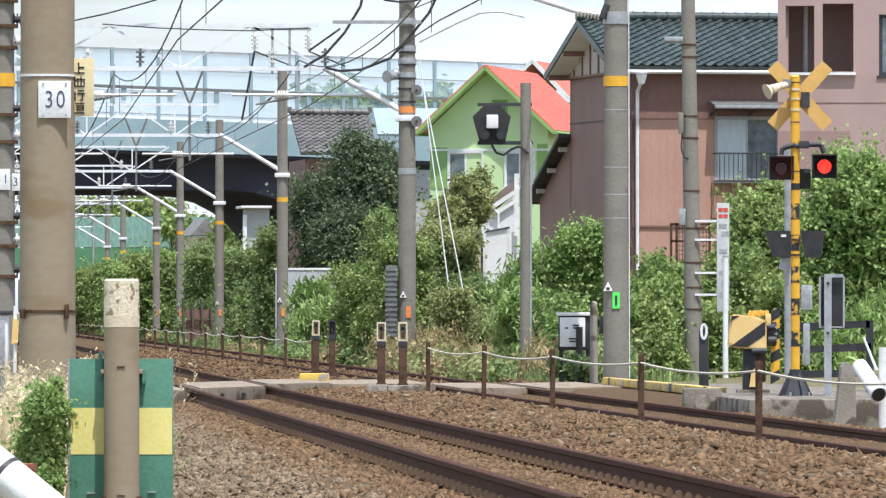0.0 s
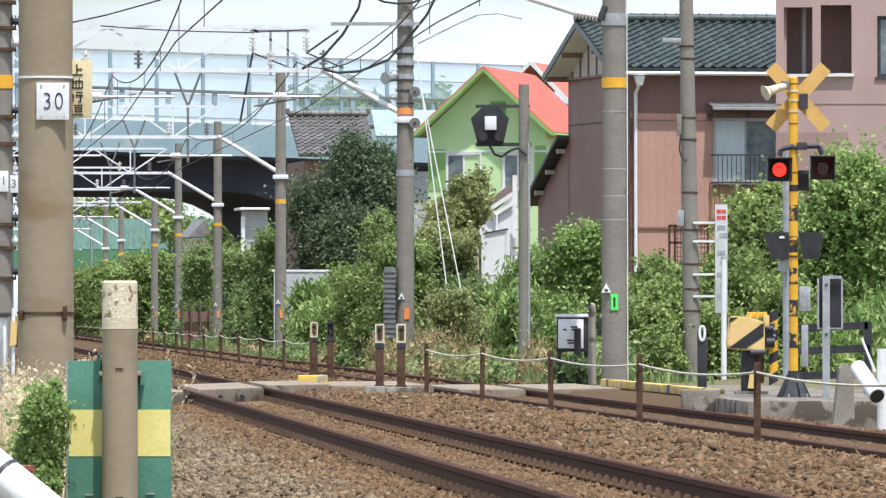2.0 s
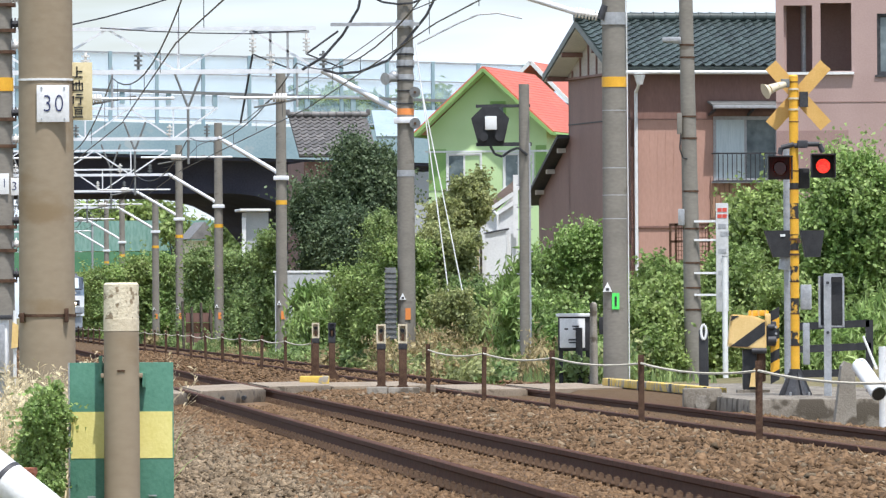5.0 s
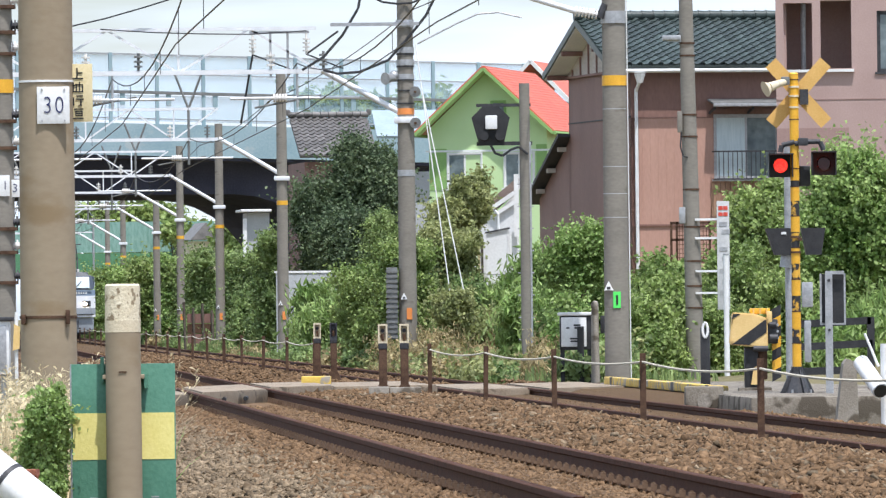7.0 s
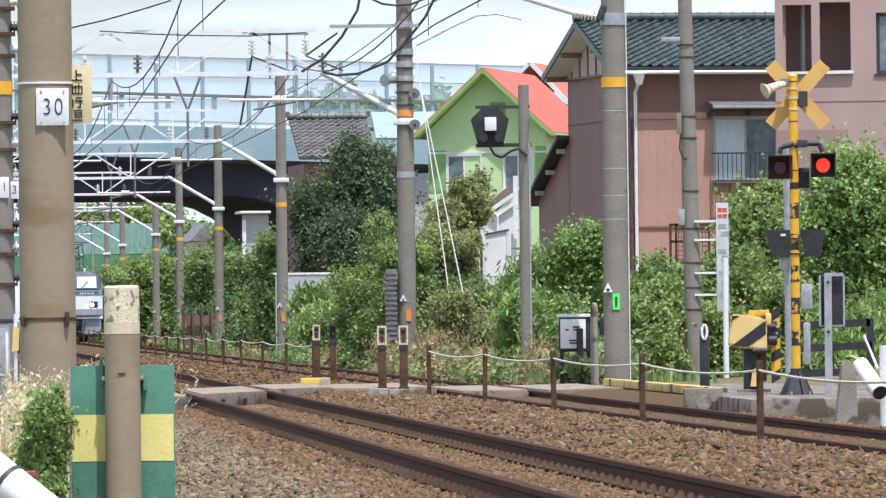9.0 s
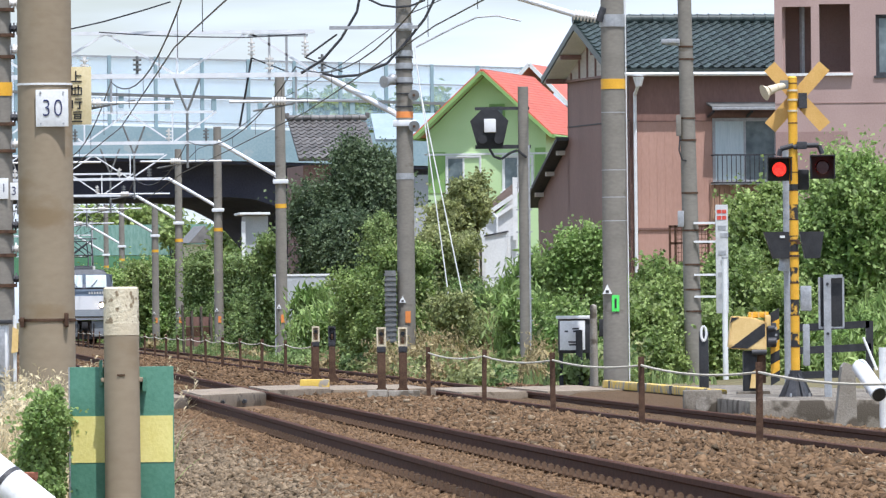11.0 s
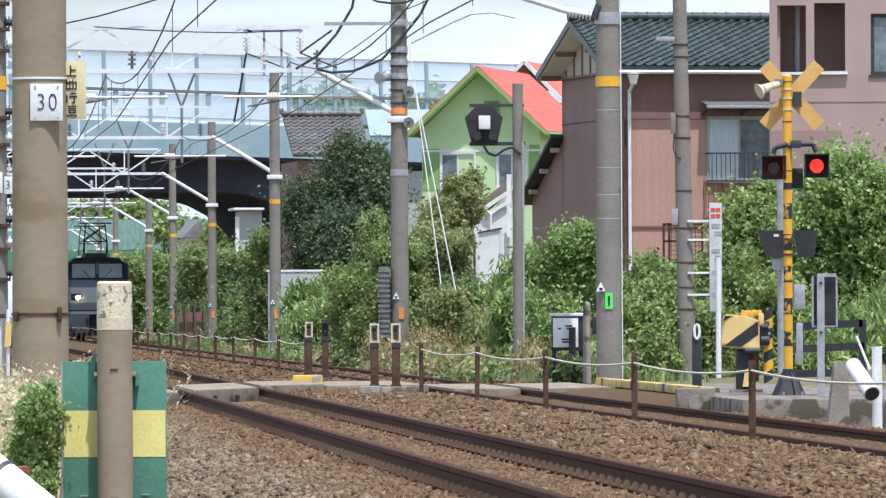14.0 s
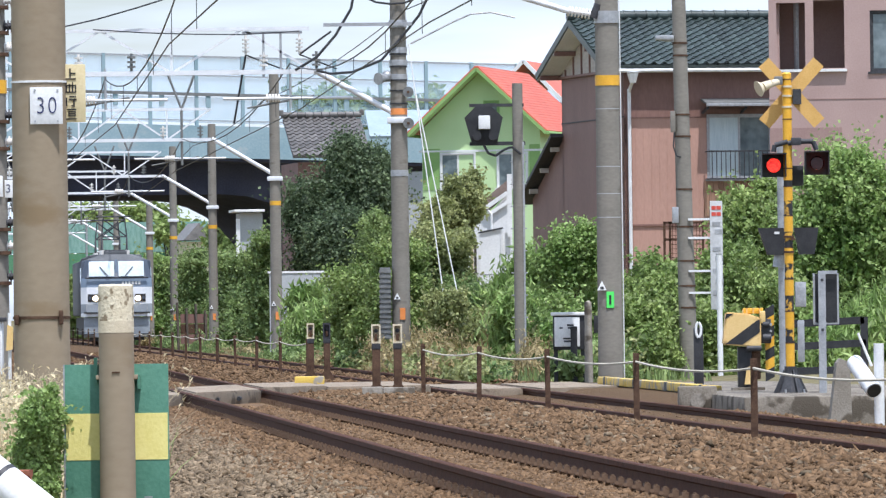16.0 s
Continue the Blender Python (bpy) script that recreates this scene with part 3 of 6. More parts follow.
yf = thing("metal_fence", "dark brown metal yard fence with wire mesh", "fence", 5.68, 197, 0.6)
for x in (0.0, 0.14, 0.96):
    part("post", beam(B(), (x, 0, -1.0), (x, 0, 2.6), 0.06), M_IRON, yf)
for z in (2.57, 2.15, 1.6):
    part("rail", beam(B(), (0, 0, z), (1.0, 0, z), 0.06), M_IRON, yf)
for k in range(9):
    part("mesh_wire", rod(B(), (0.2 + k * 0.085, 0, 1.6), (0.2 + k * 0.085, 0, 2.55), 0.008, n=5), M_IRON, yf)
for k in range(8):
    part("mesh_wire", rod(B(), (0.14, 0.01, 1.7 + k * 0.11), (0.96, 0.01, 1.7 + k * 0.11), 0.008, n=5), M_IRON, yf)

# mauve apartment block
h2 = thing("apartment_building", "mauve rendered apartment block with deep balcony openings", "apartment building", 7.62, 180, 0, -3)
hs = [(0.18, 0.83, 6.4, 7.95), (1.02, 1.72, 6.45, 8.0), (2.3, 3.3, 6.35, 7.75), (0.5, 1.3, 1.5, 3.2)]
part("front_wall", panel(B(), 0, 7, -0.3, 11, 0, 0.25, hs), M_APT, h2)
part("side_wall", box(B(), (0.12, 5.1, 5.3), (0.24, 9.7, 11.3)), M_APT, h2)
part("back_wall", box(B(), (3.5, 10, 5.3), (7, 0.25, 11.3)), M_APT, h2)
part("flat_roof", box(B(), (3.5, 5, 11.1), (7.3, 10.4, 0.25)), M_CONC, h2)
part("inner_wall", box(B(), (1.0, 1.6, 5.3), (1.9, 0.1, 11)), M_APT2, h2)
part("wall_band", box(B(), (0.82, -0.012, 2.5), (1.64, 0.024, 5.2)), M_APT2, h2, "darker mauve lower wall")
part("ledge", box(B(), (0.9, -0.05, 6.4), (1.75, 0.12, 0.06)), M_WALLW, h2)
part("ledge", box(B(), (3.5, -0.006, 5.75), (7.0, 0.012, 0.02)), M_APT2, h2)
part("pipe", rod(B(), (0.62, 0.9, 6.0), (0.62, 0.9, 8.2), 0.06, n=8), M_STEEL, h2)
window(h2, 2.8, 7.05, 1.0, 1.4, 0.08, 2, M_DARK, True)
window(h2, 0.9, 2.35, 0.8, 1.7, 0.08, 2, M_DARK, True)

# green house with a red roof, gable towards the line
h3 = thing("house", "light green house with red metal roof and white window frames", "house", 1.45, 250, -0.1, -11)
part("gable_wall", extrude(B(), [(-1.9, 0.3), (1.9, 0.3), (1.9, 6.93), (0, 8.72), (-1.9, 6.93)], 0, 0.2), M_LIMEW, h3, soft=False)
part("side_wall", box(B(), (-1.8, 4.1, 3.6), (0.2, 7.8, 6.6)), M_LIMEW, h3)
part("side_wall", box(B(), (1.8, 4.1, 3.6), (0.2, 7.8, 6.6)), M_LIMEW, h3)
part("back_wall", extrude(B(), [(-1.9, 0.3), (1.9, 0.3), (1.9, 6.93), (0, 8.72), (-1.9, 6.93)], 7.8, 8.0), M_LIMEW, h3, soft=False)
for sgn in (-1, 1):
    roof = part("roof_slope", beam(B(), (0, 3.8, 8.86), (sgn * 2.22, 3.8, 6.8), 9.0, 0.08), M_REDROOF, h3, "red sheet-metal roof in narrow courses")
    for k in range(22):
        t = (k + 0.5) / 22
        part("course", beam(B(), (sgn * 2.22 * t, -0.69, 8.86 - 2.06 * t + 0.055), (sgn * 2.22 * t, 8.3, 8.86 - 2.06 * t + 0.055), 0.022, 0.016), M_REDROOF, roof)
    part("barge_board", beam(B(), (0, -0.71, 8.79), (sgn * 2.22, -0.71, 6.73), 0.04, 0.1), M_LIMED, h3, "dark green barge board")
    part("soffit", beam(B(), (0, -0.35, 8.76), (sgn * 2.18, -0.35, 6.74), 0.7, 0.03), M_LIMEW, h3)
    part("eave_gutter", rod(B(), (sgn * 2.26, -0.7, 6.74), (sgn * 2.26, 8.2, 6.74), 0.06, n=8), M_LIMED, h3)
part("dark_panel", box(B(), (-1.6, -0.012, 5.65), (0.55, 0.024, 1.3)), M_LIMED, h3, "darker green wall panel")
part("dark_panel", box(B(), (1.72, -0.012, 5.75), (0.34, 0.024, 1.3)), M_LIMED, h3, "darker green wall panel")
window(h3, -0.75, 5.6, 1.15, 1.15, -0.03, 2, M_WALLW, True, 0)
window(h3, 1.0, 5.6, 1.0, 1.15, -0.03, 2, M_WALLW, True, 0)
window(h3, 0.35, 7.55, 0.5, 0.5, -0.03, 1, M_LIMED, False)
part("eave_trim", box(B(), (0, -0.02, 6.22), (4.0, 0.04, 0.06)), M_WALLW, h3)
h3b = thing("house", "red-roofed house wing with white verge behind", "house", 3.0, 262, 0, -11)
part("side_wall", box(B(), (0, 4, 3.4), (3.6, 6, 7.4)), M_LIMEW, h3b)
for sgn in (-1, 1):
    part("roof_slope", beam(B(), (0, 3.8, 9.3), (sgn * 2.6, 3.8, 6.6), 8.0, 0.1), M_REDROOF, h3b)
    part("verge", beam(B(), (0, -0.25, 9.32), (sgn * 2.6, -0.25, 6.62), 0.1, 0.12), M_WALLW, h3b, "white roof verge")

# white outbuilding beside the brown house
h4 = thing("outbuilding", "small white outbuilding with grey lower wall and sheet-metal roof", "outbuilding", 1.2, 190, 0)
part("gable", extrude(B(), [(0.143, 0.2), (0.62, 0.2), (0.62, 3.95), (0.143, 3.42)], 0.0, 3.9), M_WALLW, h4, "white painted gable wall", soft=False)
part("side_wall", extrude(B(), [(-0.304, 0.2), (0.14, 0.2), (0.14, 3.42), (-0.304, 3.25)], 0.03, 3.9), M_WALLW, h4, "pale grey side wall", soft=False)
part("roof_slope", extrude(B(), [(-0.46, 3.3), (-0.46, 3.36), (0.56, 4.2), (0.64, 4.2), (0.64, 3.98), (0.08, 3.46)], -0.03, 4.0), mat("brown_roof_sheet", (0.16, 0.12, 0.1), (0.24, 0.18, 0.155), 2, 0.7, 0, 0.15, 20), h4, "brown sheet roof", soft=False)
part("eave_board", beam(B(), (-0.47, -0.05, 3.31), (-0.02, -0.05, 3.47), 0.04, 0.06), M_GREYW, h4)
part("verge", beam(B(), (-0.02, -0.1, 3.5), (0.52, -0.1, 3.86), 0.05, 0.1), M_WHITE, h4, "white roof verge")
part("verge", beam(B(), (0.12, -0.07, 3.38), (0.52, -0.07, 3.64), 0.04, 0.09), M_WHITE, h4)
part("rain_pipe", rod(B(), (0.04, -0.08, 3.45), (0.13, -0.08, 3.34), 0.035, n=8), M_WHITE, h4)
part("rain_pipe", rod(B(), (0.13, -0.08, 3.36), (0.13, -0.08, 2.9), 0.03, n=8), M_WHITE, h4)
part("yard_wall", extrude(B(), [(-0.17, 0.2), (0.374, 0.2), (0.374, 2.98), (-0.17, 2.88)], -0.5, -0.4), M_WALLW, h4, "pale grey yard wall", soft=False)
part("coping", beam(B(), (-0.19, -0.46, 2.9), (0.4, -0.46, 3.01), 0.16, 0.04), M_DARK, h4)
part("wall_joint", box(B(), (0.1, -0.503, 1.9), (0.54, 0.008, 0.015)), M_LOUVRE, h4)
part("edge_trim", box(B(), (0.35, -0.52, 2.2), (0.02, 0.03, 1.5)), M_WHITE, h4)
part("yard_wall", box(B(), (0.5, -0.42, 1.55), (0.24, 0.08, 2.7)), M_WALLW, h4)
part("screen_panel", extrude(B(), [(-0.66, 0.9), (-0.4, 0.9), (-0.4, 2.74), (-0.66, 2.62)], -0.35, -0.3), M_WALLW, h4, "pale grey screen panel", soft=False)
part("screen_post", box(B(), (-0.35, -0.28, 1.7), (0.07, 0.06, 1.9)), M_HOUSEPOST, h4, "tan timber post")
part("screen_post", box(B(), (-0.27, -0.26, 1.75), (0.06, 0.06, 1.9)), M_BARK, h4)
for x, za, zb in ((0.565, 3.6, 4.3), (0.565, 2.8, 3.56), (0.9, 3.56, 4.25), (0.9, 2.85, 3.52)):
    part("white_board", box(B(), (x, -0.6, (za + zb) / 2), (0.115 if x < 0.8 else 0.06, 0.04, zb - za)), M_WHITE, h4, "narrow white board")

# grey-tiled house and small roof beyond the dark tree
h5 = thing("house", "old house with weathered grey tile roof", "house", -5.2, 290, 0, 8)
part("wall", box(B(), (1.4, 2.5, 3.2), (2.5, 5, 6.8)), M_BROWN, h5, "brown timber wall")
tiled_roof(h5, -0.1, 2.8, -0.7, 6.85, 2.4, 8.3, M_GTILE, cap=60)
for k in range(10):
    part("ridge_tile", rod(B(), (-0.15 + k * 0.3, 2.4, 8.4), (0.13 + k * 0.3, 2.4, 8.4), 0.12, 0.105, 10), M_GTILE, h5)
for sgn in (-1, 1):
    part("ridge_end", box(B(), (1.35 + sgn * 1.5, 2.4, 8.48), (0.16, 0.2, 0.22), bev=0.03), M_GTILE, h5)
h6 = thing("house", "house with pale blue sheet-metal roof", "house", -1.6, 300, 0, 4)
part("wall", box(B(), (0.5, 2.2, 3.0), (2.2, 3.4, 6.8)), M_GREYW, h6)
part("roof_slope", beam(B(), (0.5, -0.4, 7.7), (0.5, 2.5, 8.75), 2.8, 0.1), mat("blue_sheet", (0.26, 0.34, 0.39), (0.34, 0.42, 0.46), 1, 0.5, 0, 0, 9), h6)


# ---- plants ----
def leaf_mesh(name, clumps, n, size, material, up=0.35, rng=None, blade=False):
    """Leaves of folded quads, thick near the skin of uneven clumps (centre, radii)."""
    rng = rng or np.random.RandomState(1)
    cl = np.array(clumps, float)
    area = (cl[:, 3] * cl[:, 4] + cl[:, 3] * cl[:, 5] + cl[:, 4] * cl[:, 5])
    which = rng.choice(len(cl), n, p=area / area.sum())
    d = rng.normal(size=(n, 3))
    d /= np.linalg.norm(d, axis=1)[:, None]
    ph = rng.rand(3) * 9
    lump = 1 + 0.12 * np.sin(d[:, 0] * 9 + ph[0] + which * 1.7) * np.sin(d[:, 2] * 10 + ph[1] + which) + 0.12 * np.sin(d[:, 1] * 17 + d[:, 2] * 15 + d[:, 0] * 12 + ph[2])
    rad = lump * (1 - np.abs(rng.normal(0, 0.2, n)).clip(0, 0.55) + (rng.rand(n) < 0.14) * rng.rand(n) * 0.4)
    c = cl[which, :3] + d * cl[which, 3:6] * rad[:, None]
    # a part of the leaves sit along thin shoots that stick out of the crown
    ns = int(n * 0.3)
    per = 9
    q = (np.arange(ns) // per) * per
    k = (np.arange(ns) % per + 1) / per
    out = d[q] * 0.8 + rng.normal(size=(n, 3))[q] * 0.5 + np.array((0, 0, 0.45))
    reach = (0.35 + 0.75 * rng.rand(n))[q] * np.minimum(cl[which[q], 3], 0.9)
    root = cl[which[q], :3] + d[q] * cl[which[q], 3:6] * 0.85
    bow = np.array((0, 0, -0.35)) * (k * k * reach)[:, None]
    c[:ns] = root + out * (k * reach)[:, None] + bow + rng.normal(0, size * 0.35, (ns, 3))
    nrm = d * 0.5 + rng.normal(size=(n, 3)) * 0.75 + np.array((0, 0, up))
    nrm /= np.linalg.norm(nrm, axis=1)[:, None]
    t = np.cross(nrm, rng.normal(size=(n, 3)))
    if blade:
        t = np.cross(nrm, np.cross(np.array((0, 0, 1.0)), nrm)) + 0.8 * rng.normal(size=(n, 3)) + np.array((0, 0, 0.5))
    t /= np.linalg.norm(t, axis=1)[:, None] + 1e-9
    b = np.cross(nrm, t)
    s = size * (0.55 + 0.9 * rng.rand(n))[:, None]
    w = 0.13 if blade else 0.36
    fold = nrm * s * 0.12
    p0, p1, p2, p3 = c - t * s * 0.5, c + b * s * w + fold, c + t * s * 0.5, c - b * s * w + fold
    v = np.stack([p0, p1, p2, p3], 1).reshape(-1, 3)
    me = bpy.data.meshes.new(name)
    me.vertices.add(4 * n)
    me.vertices.foreach_set("co", v.ravel())
    me.loops.add(6 * n)
    k = np.arange(n)[:, None] * 4
    me.loops.foreach_set("vertex_index", np.concatenate([k, k + 1, k + 2, k, k + 2, k + 3], 1).ravel().astype(np.int32))
    me.polygons.add(2 * n)
    me.polygons.foreach_set("loop_start", np.arange(2 * n, dtype=np.int32) * 3)
    me.update(calc_edges=True)
    me.validate()
    me.materials.append(material)
    return me


def plant(name, label, cat, clumps, n, size, material, trunk=0.1, seed=1, blade=False, core=True):
    """clumps in world metres. Trunk and limbs rise from the ground to the clumps."""
    rng = np.random.RandomState(seed)
    x = sum(c[0] for c in clumps) / len(clumps)
    y = sum(c[1] for c in clumps) / len(clumps)
    z = level(x, y)
    t = thing(name, label, cat, x, y, z)
    loc = [(c[0] - x, c[1] - y, c[2] - z, *c[3:6]) for c in clumps]
    me = leaf_mesh("crown", loc, n, size, material, rng=rng, blade=blade)
    o = new("crown", me)
    o.parent = t
    bm = B()
    top = max(c[2] for c in loc)
    rod(bm, (0, 0, -0.2), (0, 0, top * 0.6), trunk, trunk * 0.6, 8)
    for c in loc:
        rod(bm, (0, 0, max(0.05, min(top * 0.55, c[2] - 0.5 * c[5]))), c[:3], trunk * 0.45, trunk * 0.12, 6)
    part("trunk", bm, M_BARK, t)
    if core:
        bm = B()
        for c in loc:
            ball(bm, c[:3], 0.55, 2, c[3:6])
        for v in bm.verts:
            v.co += v.co.normalized() * 0.12 * noise.noise(v.co * 2.3)
        part("inner_foliage", bm, material, t)
    return t


def crown_clumps(x, y, z, rx, ry, rz, count, seed, size=0.5):
    """Uneven clumps that fill a rounded crown."""
    rng = random.Random(seed)
    out = [(x, y, z, rx * 0.7, ry * 0.7, rz * 0.7)]
    for k in range(count):
        a = k * 2.4 + rng.uniform(-0.4, 0.4)
        h = rng.uniform(-0.85, 0.9)
        r = math.sqrt(1 - h * h) * rng.uniform(0.5, 0.75)
        f = size * rng.uniform(0.65, 1.1)
        out.append((x + math.cos(a) * r * rx, y + math.sin(a) * r * ry * 0.8, z + h * rz * 0.66, rx * f, ry * f, rz * f))
    return out


def bank_row(name, label, cat, material, y, xa, za, xb, zb, seed, leaf=0.11, blade=False, step=0.42, thick=9500):
    """Plants side by side along the bank, each a column of clumps, tops rising from za to zb."""
    rng = random.Random(seed)
    n = max(1, round((xb - xa) / step))
    for i in range(n):
        f = (i + 0.5) / n
        x = xa + (xb - xa) * f
        yy = y + rng.uniform(-3.5, 3.5) * (1 if y < 200 else 0.25)
        top = za + (zb - za) * f + rng.uniform(-0.38, 0.22)
        w = step * rng.uniform(0.6, 0.8)
        z = top - 0.28
        cl = []
        while z > level(x, yy) + 0.02:
            cl.append((x + rng.uniform(-0.16, 0.16), yy + rng.uniform(-0.3, 0.3), z, w * rng.uniform(0.8, 1.2), rng.uniform(0.35, 0.6), rng.uniform(0.24, 0.38)))
            g = rng.uniform(0.35, 0.6)
            cl.append((x + rng.uniform(-1, 1) * w, yy, z + rng.uniform(-0.2, 0.2), w * g, g * 0.6, 0.34 * g))
            z -= rng.uniform(0.24, 0.34)
        if cl:
            plant(name, label, cat, cl, int(thick * min(1.3, 0.4 + len(cl) / 16)), leaf, material, 0.03, seed * 50 + i, blade)


plant("tree", "dense dark evergreen tree with a round crown", "tree", crown_clumps(-2.35, 245.6, 4.63, 1.16, 1.50, 1.96, 14, 30), 52000, 0.1, L_DARK, 0.14, 20)
plant("tree", "dense dark evergreen tree with a drooping crown", "tree", crown_clumps(-3.44, 245.6, 3.67, 1.23, 1.50, 1.67, 13, 31), 42000, 0.1, L_DARK, 0.12, 21)
plant("tree", "dense dark evergreen tree with a low crown", "tree", crown_clumps(-2.95, 243.0, 3.05, 1.15, 1.3, 1.2, 11, 45), 30000, 0.1, L_DARK, 0.12, 45)
plant("tree", "green broadleaf tree beside the dark evergreen", "tree", crown_clumps(-1.5, 205.0, 2.75, 0.6, 0.8, 0.95, 10, 44), 24000, 0.075, L_BANK, 0.08, 44)
plant("shrub", "tall olive-green shrub with reddish tips", "shrub", crown_clumps(0.66, 175.0, 3.5, 0.42, 0.6, 0.62, 10, 32), 11000, 0.075, L_OLIVE, 0.05, 22)
plant("shrub", "tall olive-green shrub with reddish tips", "shrub", crown_clumps(0.2, 175.0, 3.08, 0.62, 0.70, 0.45, 8, 33), 13000, 0.075, L_OLIVE, 0.05, 23)
plant("shrub", "rounded clipped light green shrub", "shrub", crown_clumps(2.15, 129.6, 1.85, 0.50, 0.60, 0.69, 9, 34), 22000, 0.065, L_LIGHT, 0.05, 24)
plant("tree", "bushy green tree with glossy leaves", "tree", crown_clumps(6.98, 134.6, 2.06, 0.96, 1.10, 1.49, 16, 35), 90000, 0.08, L_LIGHT, 0.1, 25)
plant("shrub", "green broadleaf hedge behind the crossing", "shrub", crown_clumps(5.72, 141.4, 2.21, 0.63, 0.90, 0.96, 9, 36), 40000, 0.085, L_MID, 0.05, 26)
plant("tree", "leafy green tree far beyond the viaduct", "tree", crown_clumps(-11.47, 466.7, 5.78, 2.00, 3.00, 1.83, 7, 37), 5000, 0.5, L_MID, 0.15, 27)
plant("tree", "leafy green tree far beyond the viaduct", "tree", crown_clumps(-17.5, 518.5, 6.6, 0.95, 2.00, 1.1, 7, 38), 4000, 0.3, L_MID, 0.15, 28)
plant("tree", "leafy green tree far beyond the viaduct", "tree", crown_clumps(-31.89, 777.8, 10.39, 8.33, 4.00, 2.11, 9, 39), 5000, 0.6, L_MID, 0.15, 29)
plant("tree", "green tree top showing behind the noise barrier", "tree", crown_clumps(-4.83, 388.9, 11.09, 2.08, 3.00, 0.67, 8, 40), 4000, 0.5, L_MID, 0.15, 30)
plant("tree", "green tree top showing behind the noise barrier", "tree", crown_clumps(-0.53, 388.9, 11.03, 1.11, 3.00, 0.56, 6, 41), 3000, 0.5, L_MID, 0.15, 31)
plant("shrub", "bright green shrub growing by the fence", "shrub", crown_clumps(-2.06, 40.2, 0.24, 0.15, 0.25, 0.2, 10, 46, 0.3), 5000, 0.024, L_LIGHT, 0.008, 46, core=False)
plant("shrub", "bright green shrub growing by the fence", "shrub", crown_clumps(-2.0, 40.0, 0.42, 0.13, 0.25, 0.24, 12, 42, 0.3), 6500, 0.024, L_LIGHT, 0.008, 32, core=False)
plant("shrub", "bright green shrub growing by the fence", "shrub", crown_clumps(-2.01, 40.0, 0.11, 0.10, 0.25, 0.17, 9, 43, 0.34), 5000, 0.024, L_LIGHT, 0.008, 33, core=False)
bank_row("shrub", "sunlit young light green shrub", "shrub", L_LIGHT, 424.2, -18.00, 3.07, -16.33, 4.07, 1, 0.144, step=1.15)
bank_row("shrub", "leafy green shrub covered in creepers", "shrub", L_MID, 383.6, -14.90, 3.69, -14.30, 3.83, 2, 0.144, step=1.04)
bank_row("shrub", "sunlit young light green shrub", "shrub", L_LIGHT, 383.6, -13.67, 3.83, -13.04, 4.10, 3, 0.144, step=1.04)
bank_row("shrub", "sunlit young light green shrub", "shrub", L_BANK, 334.1, -10.84, 3.69, -10.31, 3.93, 4, 0.144, step=0.91)
bank_row("shrub", "sunlit young light green shrub", "shrub", L_BANK, 307.7, -9.65, 3.59, -9.05, 3.48, 5, 0.096, step=0.84)
bank_row("shrub", "leafy green shrub covered in creepers", "shrub", L_BANK, 304.3, -8.24, 3.34, -7.70, 3.45, 6, 0.096, step=0.83)
bank_row("shrub", "sunlit young light green shrub", "shrub", L_BANK, 269.2, -6.96, 3.16, -5.94, 3.64, 7, 0.096, step=0.73)
bank_row("shrub", "leafy green shrub covered in creepers", "shrub", L_BANK, 245.6, -5.60, 3.58, -5.25, 3.32, 8, 0.096, step=0.67)
bank_row("weeds", "pale green willowy weeds on the bank", "weeds", L_LIGHT, 218.8, -4.00, 1.97, -2.88, 1.73, 9, 0.29, True, step=0.59)
bank_row("shrub", "leafy green shrub covered in creepers", "shrub", L_MID, 170.7, -2.24, 2.05, -0.29, 2.90, 10, 0.072, step=0.46)
bank_row("weeds", "tangled yellow-green weeds and vines", "weeds", L_OLIVE, 172.8, -0.48, 3.05, 0.20, 3.05, 11, 0.072, step=0.47)
bank_row("weeds", "tangled yellow-green weeds and vines", "weeds", L_OLIVE, 170.7, -0.1, 3.0, 0.62, 2.55, 12, 0.08, step=0.4)
bank_row("weeds", "tangled yellow-green weeds and vines", "weeds", L_BANK, 170.7, 0.6, 1.55, 1.48, 1.6, 29, 0.08, step=0.46)
bank_row("weeds", "tangled yellow-green weeds and vines", "weeds", L_OLIVE, 166.0, 0.0, 1.55, 1.3, 1.0, 13, 0.08, step=0.46)
bank_row("bamboo_grass", "tall green bamboo grass on the bank", "bamboo grass", L_LIGHT, 138.6, 1.15, 1.87, 2.98, 1.97, 14, 0.20, True, step=0.42)
bank_row("shrub", "leafy green shrub covered in creepers", "shrub", L_MID, 134.6, 2.89, 1.94, 3.62, 1.72, 15, 0.072, step=0.42)
bank_row("shrub", "leafy green shrub covered in creepers", "shrub", L_MID, 133.3, 3.49, 1.66, 4.82, 1.62, 16, 0.072, step=0.42)
bank_row("shrub", "leafy green shrub covered in creepers", "shrub", L_MID, 132.1, 4.68, 2.13, 5.81, 1.56, 17, 0.072, step=0.42)
bank_row("bamboo_grass", "tall green bamboo grass on the bank", "bamboo grass", L_LIGHT, 136.5, 1.14, 1.24, 2.93, 1.29, 18, 0.20, True, step=0.42)
bank_row("bamboo_grass", "tall green bamboo grass on the bank", "bamboo grass", L_LIGHT, 135.9, 1.71, 1.58, 2.83, 1.68, 19, 0.20, True, step=0.42)
bank_row("weeds", "tangled yellow-green weeds and vines", "weeds", L_BANK, 167.7, -0.47, 1.97, 1.45, 1.5, 20, 0.072, step=0.46)
